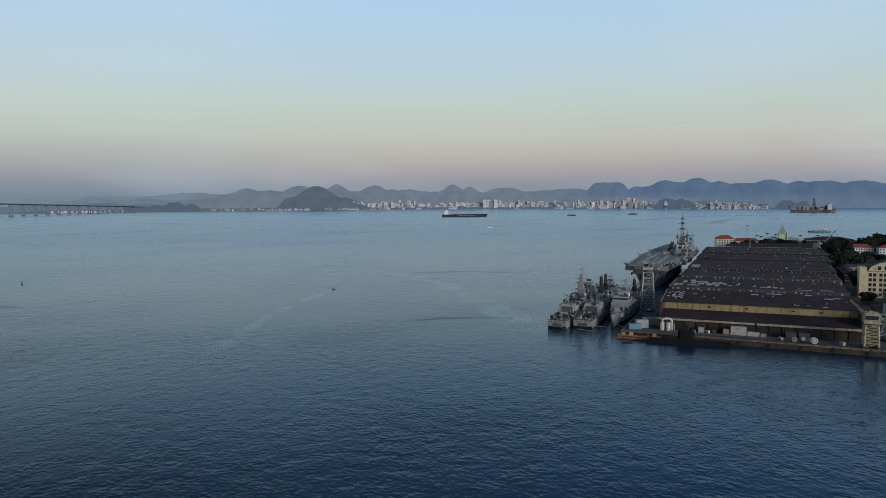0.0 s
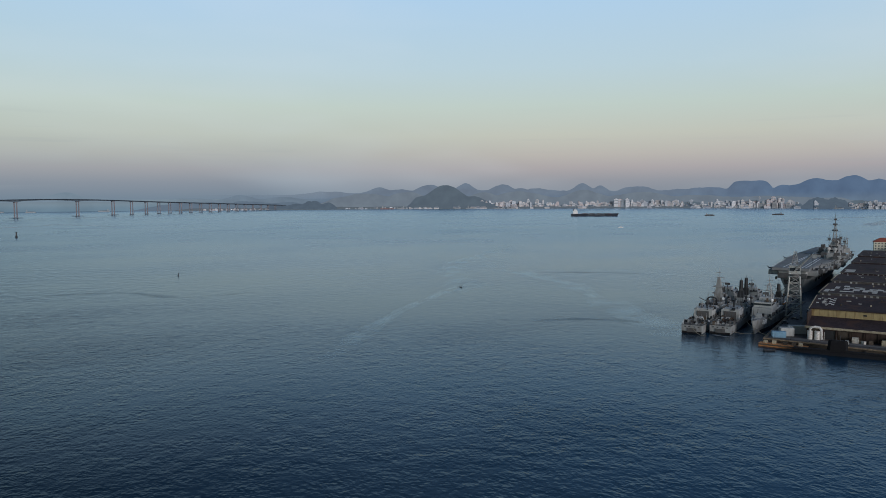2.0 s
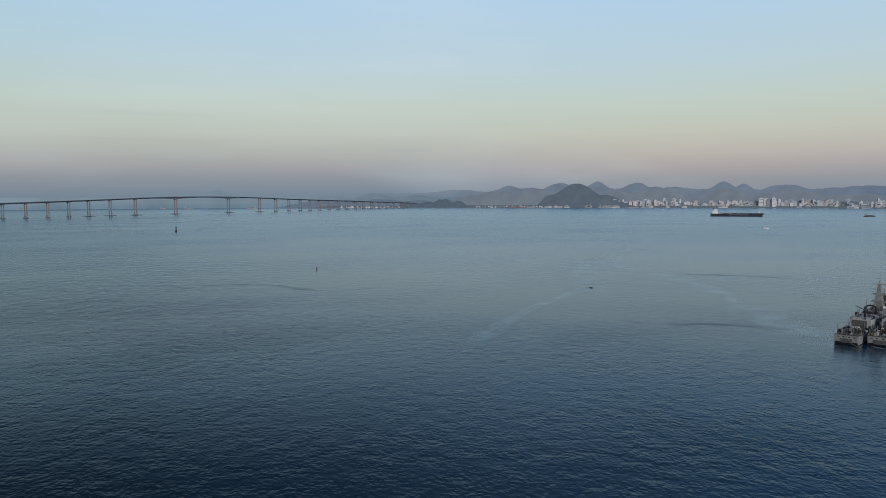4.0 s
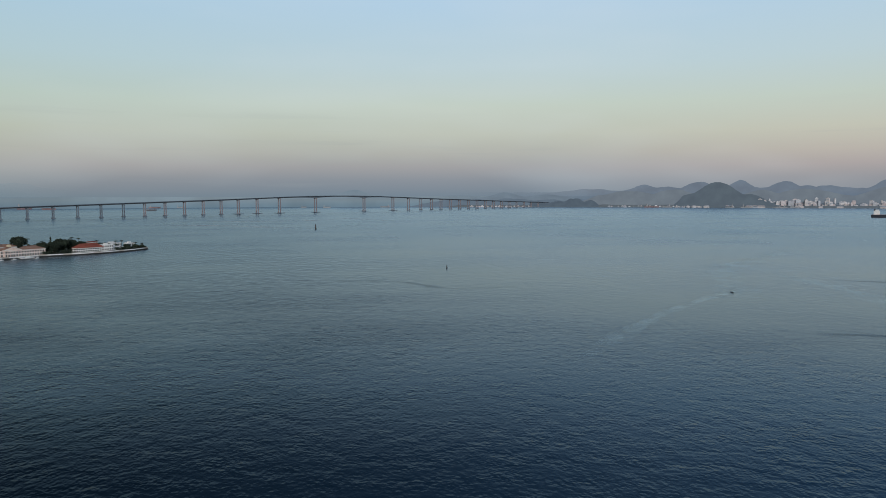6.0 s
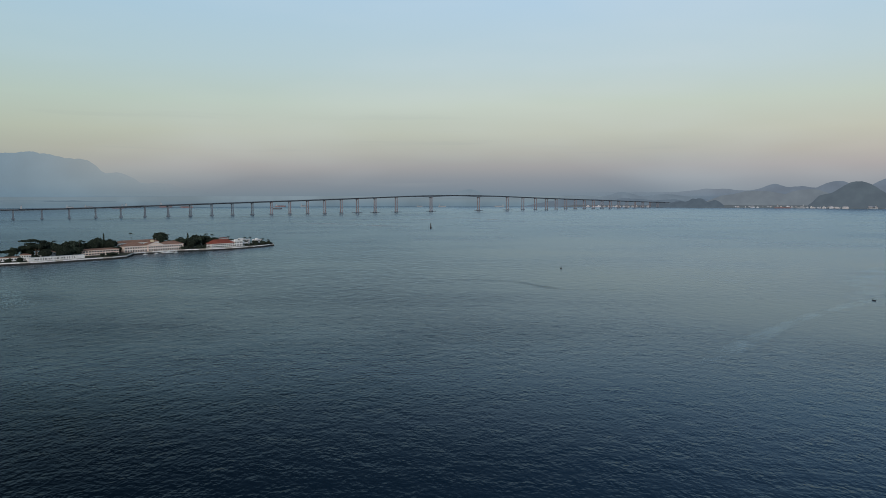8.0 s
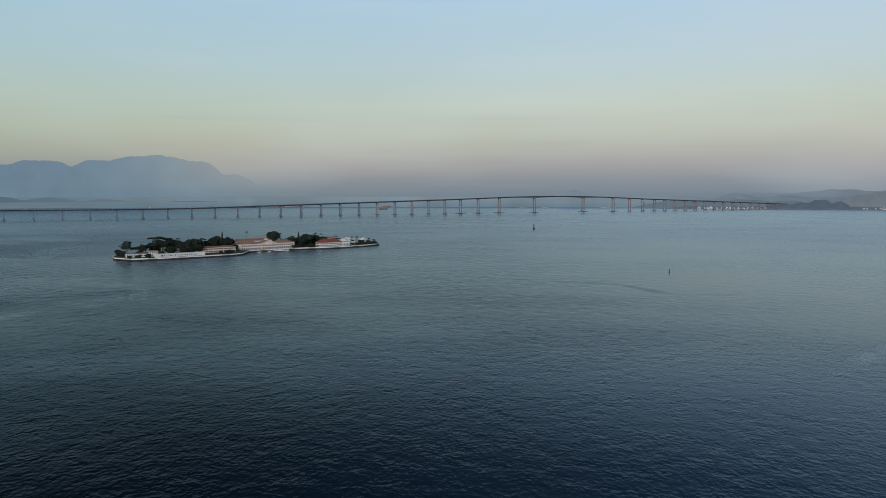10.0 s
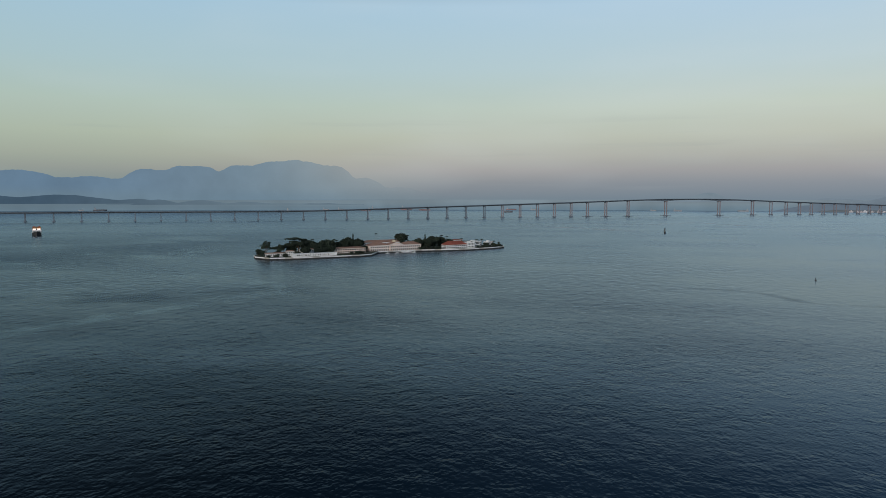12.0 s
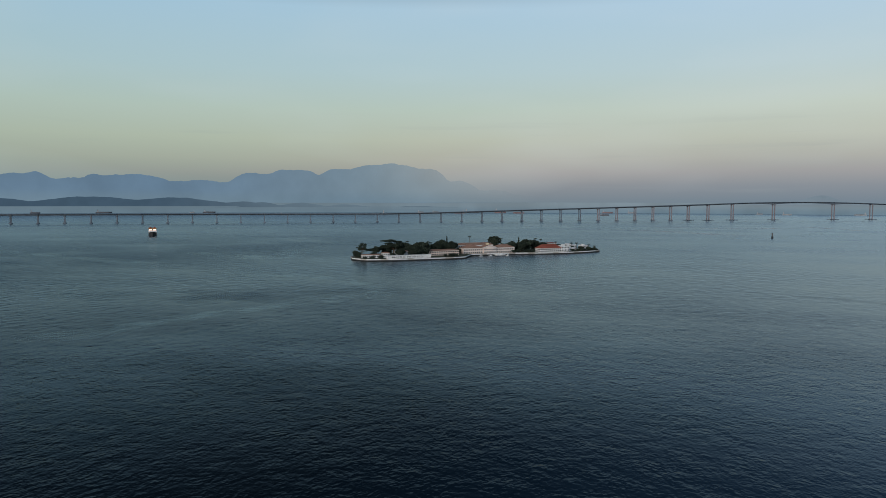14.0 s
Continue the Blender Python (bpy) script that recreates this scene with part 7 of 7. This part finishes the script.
for az, d, L, free, mat, tall, turn, label in (
        (-55.05, 4850, 75, 8, FAR_DARK, 26, 0, "grey supply vessel at anchor"),
        (-50.7, 4860, 130, 9, FAR_DARK, 22, 0, "dark bulk carrier at anchor"),
        (-44.64, 4830, 40, 7, FAR_WHITE, 16, 180, "white tug at anchor"),
        (-43.4, 4880, 110, 8, FAR_DARK, 22, 0, "grey freighter at anchor"),
        (-37.8, 4000, 60, 6, FAR_WHITE, 16, 0, "small grey freighter at anchor"),
        (-30.39, 4130, 110, 9, FAR_RED, 26, 180, "red-hulled supply ship at anchor"),
        (-27.0, 4880, 60, 7, FAR_WHITE, 18, 0, "white ship at anchor"),
        (-25.8, 4890, 70, 7, FAR_WHITE, 18, 0, "pale ship at anchor"),
        (-22.9, 4800, 140, 9, FAR_DARK, 30, 0, "grey freighter behind the bridge"),
        (-23.9, 4560, 90, 9, FAR_RED, 24, 180, "red-hulled freighter at anchor"),
        (-20.6, 4870, 110, 16, FAR_RED, 26, 0, "large red-hulled ship behind the bridge"),
        (-19.14, 4640, 100, 9, FAR_RED, 28, 180, "red and white supply ship at anchor"),
        (-12.42, 4010, 70, 7, FAR_DARK, 12, 0, "dark barge-like freighter at anchor"),
        (-10.4, 4880, 60, 8, FAR_WHITE, 22, 0, "white ship beyond the bridge"),
        (-12.2, 4890, 100, 8, FAR_RED, 18, 0, "low red freighter beyond the bridge"),
        (0.6, 4600, 70, 7, FAR_WHITE, 20, 0, "white ship seen under the bridge"),
        (5.2, 4700, 90, 7, FAR_WHITE, 18, 180, "pale ship seen under the bridge"),
        (-1.2, 4750, 50, 6, FAR_WHITE, 16, 0, "white vessel seen under the bridge")):
    cargo_ship(facing(az, d, 0, turn), 0.72 * L, L * 0.12 + 4, free * 0.8, mat, label, 0.14, tall * 0.7, 0, False, "ships at anchor beyond the bridge")

for az, d, h, label in ((10.15, 736, 2.2, "dark steel mooring buoy with a short post"), (-0.32, 1632, 11.5, "tall dark channel beacon on a pile")):
    t = thing("channel_mark", Matrix.Translation(polar(az, d)), label, "buoy", "channel marks")
    if h < 5:
        part("float", tube(bmesh.new(), (0, 0, -0.6), (0, 0, 0.7), 1.0, 0.8, 12), BLACK, t)
        part("post", tube(tube(bmesh.new(), (0, 0, 1.0), (0, 0, h), 0.4, 0.2), (0, 0, h), (0, 0, h + 0.7), 0.45, 0.3), BLACK, t)
    else:
        part("pile", tube(bmesh.new(), (0, 0, -3), (0, 0, 4), 2.2, 1.9, 12), BLACK, t)
        part("tower", tube(bmesh.new(), (0, 0, 4), (0, 0, h - 2), 1.3, 1.0, 10), GREY_DARK, t)
        part("lantern", tube(tube(bmesh.new(), (0, 0, h - 2), (0, 0, h - 1), 1.7, 1.7, 10), (0, 0, h - 1), (0, 0, h), 0.9, 0.5, 10), BLACK, t)

# ---- the far city ----
rng = random.Random(77)


def tower(az, d, w, h, depth, mat, up=0.0):
    """A block on the rising land behind the shore; its walls run down into the slope."""
    t = thing("apartment_building", facing(az, d, up, rng.uniform(-25, 25)), rng.choice(LABELS), "building", "far city buildings")
    b = part("wall", boxes((-w / 2, w / 2, -depth / 2, depth / 2, -2 - up, h)), mat, t)
    floors = max(2, int(h / 14))
    for k in range(floors):
        z = h * (k + 0.35) / floors
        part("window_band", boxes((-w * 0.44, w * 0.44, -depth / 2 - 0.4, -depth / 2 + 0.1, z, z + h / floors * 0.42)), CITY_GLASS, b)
    part("roof_block", boxes((-w * 0.22, w * 0.2, -depth * 0.2, depth * 0.2, h, h + 4)), mat, t)


LABELS = ["pale apartment tower across the bay", "weathered white apartment block across the bay", "cream apartment building on the far shore"]
CLUSTERS = [  # bearing from, to, how many, height from, to, distance
    (33.8, 38.6, 26, 26, 58, 4785), (38.6, 43.8, 20, 14, 40, 4790), (44.3, 45.4, 4, 45, 78, 4740), (45.4, 50.0, 24, 18, 52, 4775), (47.0, 47.4, 1, 84, 86, 4780),
    (50.0, 51.0, 3, 14, 30, 4750), (51.6, 53.2, 9, 30, 56, 4740), (53.2, 56.4, 26, 26, 78, 4720), (55, 57.2, 12, 16, 46, 4700), (58.0, 59.0, 2, 28, 40, 4560),
    (61.6, 63.4, 10, 20, 56, 4540), (63.4, 65.6, 10, 12, 26, 4540), (26.5, 30.0, 12, 8, 18, 4700), (22.8, 27, 9, 7, 16, 4720), (12, 17, 12, 8, 16, 4690)]
for a0, a1, n, h0, h1, d in CLUSTERS:
    for k in range(int(n * 1.3)):
        h = 0.62 * (h0 + (h1 - h0) * rng.random() ** 2.0)
        tower(a0 + (a1 - a0) * (k + rng.uniform(0.1, 0.9)) / (n * 1.3), d + rng.uniform(-18, 18), rng.uniform(9, 30), h, rng.uniform(10, 18), CITY[int(rng.random() ** 1.5 * 4)], rng.choice((0, 0, 6, 14, 22)) if h1 > 30 else 0)
# the many smaller blocks between and behind them
bm = bmesh.new()
for k in range(760):
    az, up = rng.choice((rng.uniform(33.6, 57.2), rng.uniform(43, 57.2), rng.uniform(60.5, 65))), rng.choice((0, 0, 3, 8, 14, 22, 30))
    if az > 60:
        up = min(up, 14)
    if 50.0 < az < 51.6 and k % 3:
        continue
    d = (4775 if az < 50 else 4722 if az < 58 else 4545) + up * 0.9
    p, w, q = polar(az, d), rng.uniform(7, 26), rng.uniform(5, 9)
    h = up + rng.uniform(6, 15) * (1.7 if rng.random() < 0.2 else 1)
    j = int(rng.random() ** 1.3 * 4)
    turn = radians(-az + rng.uniform(-25, 25))
    box(bm, p.x - w / 2, p.x + w / 2, p.y - q, p.y + q, -2, h, 1.0, j, turn)
    box(bm, p.x - w / 5, p.x + w / 6, p.y - 3, p.y + 3, h, h + 2.5, 1.0, (j + 1) % 4, turn)
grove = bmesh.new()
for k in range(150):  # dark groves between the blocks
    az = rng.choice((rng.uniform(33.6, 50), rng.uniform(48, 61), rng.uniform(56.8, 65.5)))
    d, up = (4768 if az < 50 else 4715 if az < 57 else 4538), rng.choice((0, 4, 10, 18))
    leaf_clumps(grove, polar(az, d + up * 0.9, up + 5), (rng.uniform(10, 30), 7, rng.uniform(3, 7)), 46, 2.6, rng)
# groves use the headland's emission, so haze is painted into them too
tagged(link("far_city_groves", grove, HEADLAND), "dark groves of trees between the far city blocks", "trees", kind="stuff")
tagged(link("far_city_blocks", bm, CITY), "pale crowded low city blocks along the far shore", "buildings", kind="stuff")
for k in range(46):
    az = rng.choice((rng.uniform(29.5, 36.5), rng.uniform(22.8, 60), rng.uniform(61, 65.4)))
    w = rng.uniform(16, 46)
    t = thing("shed", facing(az, 4670 if az < 57 else 4535, 0, rng.uniform(-6, 6)), "low white waterside shed or slipway on the far shore", "shed", "far waterside sheds")
    part("wall", boxes((-w / 2, w / 2, -8, 8, -1, rng.uniform(6, 10))), CITY[rng.choice((0, 0, 1, 3))], t)
    part("roof", hip_roof(-w / 2, w / 2, -8, 8, 10.01, 14, 0.5), CITY[rng.choice((0, 3, 2))], t)
for k, (az, L) in enumerate(((26.2, 90), (27.3, 60), (33.0, 70), (35.2, 80), (36.2, 60), (31.8, 50), (59.8, 50))):
    cargo_ship(facing(az, 4640 if az < 50 else 4500, 0, 180 * (k % 2)), L, 14, 6, FAR_RED if k == 0 else FAR_WHITE, "ship moored along the far shore", 0.2, 16, 0, False, "ships moored along the far shore")

# ---- smooth wakes and slicks that lie on the water ----


def slick_material(name, tint, strength, rough=0.22, patch=0.022, foam=False):
    """Water whose small waves differ from those around it, fading out at the edges of its patch."""
    m, n, l, p = nodes_of(name)
    n.remove(p)
    out = [q for q in n if q.type == "OUTPUT_MATERIAL"][0]
    clear, both = n.new("ShaderNodeBsdfTransparent"), n.new("ShaderNodeMixShader")
    gloss = n.new("ShaderNodeBsdfDiffuse" if foam else "ShaderNodeBsdfGlossy")
    gloss.inputs["Color"].default_value, gloss.inputs["Roughness"].default_value = (*tint, 1), rough
    l.new(clear.outputs[0], both.inputs[1])
    l.new(gloss.outputs[0], both.inputs[2])
    l.new(both.outputs[0], out.inputs["Surface"])
    uv, t, sep = n.new("ShaderNodeUVMap"), n.new("ShaderNodeTexNoise"), n.new("ShaderNodeSeparateXYZ")
    geo = n.new("ShaderNodeNewGeometry")
    t.inputs["Scale"].default_value, t.inputs["Detail"].default_value = patch, 4
    l.new(geo.outputs["Position"], t.inputs["Vector"])
    l.new(uv.outputs[0], sep.inputs[0])

    def calc(op, a, b):
        c = n.new("ShaderNodeMath")
        c.operation, c.use_clamp = op, op == "MULTIPLY"
        for i, v in enumerate((a, b)):
            if isinstance(v, float):
                c.inputs[i].default_value = v
            else:
                l.new(v, c.inputs[i])
        return c.outputs[0]

    edge = calc("MULTIPLY", calc("MULTIPLY", sep.outputs["Y"], calc("SUBTRACT", 1.0, sep.outputs["Y"])), 4.0)
    ends = calc("MULTIPLY", calc("MULTIPLY", sep.outputs["X"], calc("SUBTRACT", 1.0, sep.outputs["X"])), 4.5)
    r = n.new("ShaderNodeMapRange")
    r.inputs["From Min"].default_value, r.inputs["From Max"].default_value = 0.36, 0.62
    l.new(t.outputs["Fac"], r.inputs["Value"])
    a = calc("MULTIPLY", calc("MULTIPLY", edge, ends), calc("MULTIPLY", r.outputs[0], strength))
    l.new(a, both.inputs[0])
    return m


SLICK = slick_material("slick_on_water", (0.72, 0.86, 0.92), 0.20)
WAKE = slick_material("wake_on_water", (0.80, 0.90, 0.94), 0.24, 0.25, 0.035)
BRIGHT_WAKE = slick_material("bright_wake_on_water", (0.72, 0.76, 0.78), 0.42, 0.3, 0.012, foam=True)
RUFFLED = slick_material("ruffled_water", (0.16, 0.22, 0.28), 0.36, 0.3, 0.012)


def slick(pts, width, label, mat=None):
    """A ribbon along a smooth curve, fading at its edges and ends."""
    P = [Vector((x, y, 0)) for x, y in pts]
    curve = []
    for i in range(len(P) - 1):
        p0, p1, p2, p3 = P[max(i - 1, 0)], P[i], P[i + 1], P[min(i + 2, len(P) - 1)]
        for k in range(8):
            u = k / 8
            curve.append(0.5 * ((2 * p1) + (p2 - p0) * u + (2 * p0 - 5 * p1 + 4 * p2 - p3) * u * u + (3 * p1 - p0 - 3 * p2 + p3) * u ** 3))
    curve.append(P[-1])
    bm = bmesh.new()
    lay = bm.loops.layers.uv.new("UVMap")
    rows = []
    for i, c in enumerate(curve):
        d = (curve[min(i + 1, len(curve) - 1)] - curve[max(i - 1, 0)]).normalized()
        s = Vector((-d.y, d.x, 0)) * 1.7 * width * (0.7 + 0.5 * noise.noise((i * 0.3, width, 0.5)))
        rows.append([bm.verts.new(c + s * q + Vector((0, 0, 0.06))) for q in (-1, -0.33, 0.33, 1)])
    n = len(rows) - 1
    for i in range(n):
        for j in range(3):
            f = bm.faces.new((rows[i][j], rows[i + 1][j], rows[i + 1][j + 1], rows[i][j + 1]))
            for lp, (u, v) in zip(f.loops, ((i / n, j / 3), ((i + 1) / n, j / 3), ((i + 1) / n, (j + 1) / 3), (i / n, (j + 1) / 3))):
                lp[lay].uv = (u, v)
    bmesh.ops.recalc_face_normals(bm, faces=bm.faces)
    ob = tagged(link("water_wake", bm, mat or SLICK), label, "water", kind="structure")
    ob.visible_shadow = False
    return ob


slick([(120, 310), (182, 382), (231, 433), (300, 491), (360, 540)], 5.5, "pale wake curving over the bay", WAKE)
slick([(300, 470), (330, 520), (392, 640), (480, 730), (620, 860), (760, 980)], 15, "broad pale trail of churned water behind the small boat", WAKE)
slick([(395, 640), (421, 688), (543, 793), (640, 870)], 8, "pale trail of churned water beyond the small boat", WAKE)
slick([(470, 720), (429, 611), (423, 541), (391, 439), (340, 341), (309, 273), (300, 258)], 12, "pale wake leading to the moored ships", WAKE)
slick([(-360, 240), (-348, 288), (-347, 316), (-338, 360), (-325, 403), (-311, 453), (-285, 510)], 14, "broad pale slick curving off the island")
slick([(-520, 560), (-457, 576), (-412, 581), (-358, 558), (-317, 530), (-280, 470)], 10, "faint pale slick off the island")
slick([(-540, 380), (-447, 415), (-398, 430), (-345, 466), (-300, 500), (-262, 524)], 30, "dark tongue of wind-ruffled water off the island", RUFFLED)
slick([(-1100, 680), (-950, 660), (-782, 634), (-600, 600)], 20, "pale smooth patch in the west of the bay")
slick([(-700, 990), (-640, 850), (-605, 775), (-700, 760), (-800, 800)], 26, "pale calm water off the island's point")
slick([(-372, 2198), (-264, 2188), (-61, 2220), (41, 2317), (125, 2448)], 20, "thin bright wake before the bridge", BRIGHT_WAKE)
slick([(-559, 1997), (-396, 1956), (-248, 1877), (-144, 1784), (-55, 1700)], 24, "pale wake beside the beacon", BRIGHT_WAKE)
slick([(60, 2450), (111, 2364), (187, 2211), (240, 2130)], 15, "short bright wake under the bridge", BRIGHT_WAKE)
slick([(1742, 940), (1842, 987), (2184, 1117), (2409, 1132), (2298, 971)], 22, "pale curved wake behind the ferry", BRIGHT_WAKE)
slick([(1900, 1290), (2095, 1328), (2506, 1371), (2836, 1199), (2790, 981)], 30, "long pale wake off the dockyard", BRIGHT_WAKE)
slick([(-134, 1879), (-267, 1964), (-501, 2125), (-708, 2000)], 18, "faint pale slick before the bridge")
slick([(-170, 1533), (-31, 1642), (51, 1783), (128, 2136)], 16, "faint pale slick round the beacon")
slick([(10, 632), (64, 621), (96, 570), (121, 561), (160, 566)], 5, "dark line of ripples left by a boat", RUFFLED)
slick([(262, 338), (284, 334), (302, 322), (320, 300)], 4, "dark ruffled streak near the ships", RUFFLED)
slick([(440, 560), (487, 528), (510, 500), (535, 470)], 5, "dark ruffled streak on the open bay", RUFFLED)
slick([(DOCK @ Vector((x, y, 0))).to_2d() for x, y in ((-27, 12.0), (-23.5, 9.6), (-19, 8.8), (-14, 9.4))], 1.1, "white water discharged at a warship's stern", BRIGHT_WAKE)
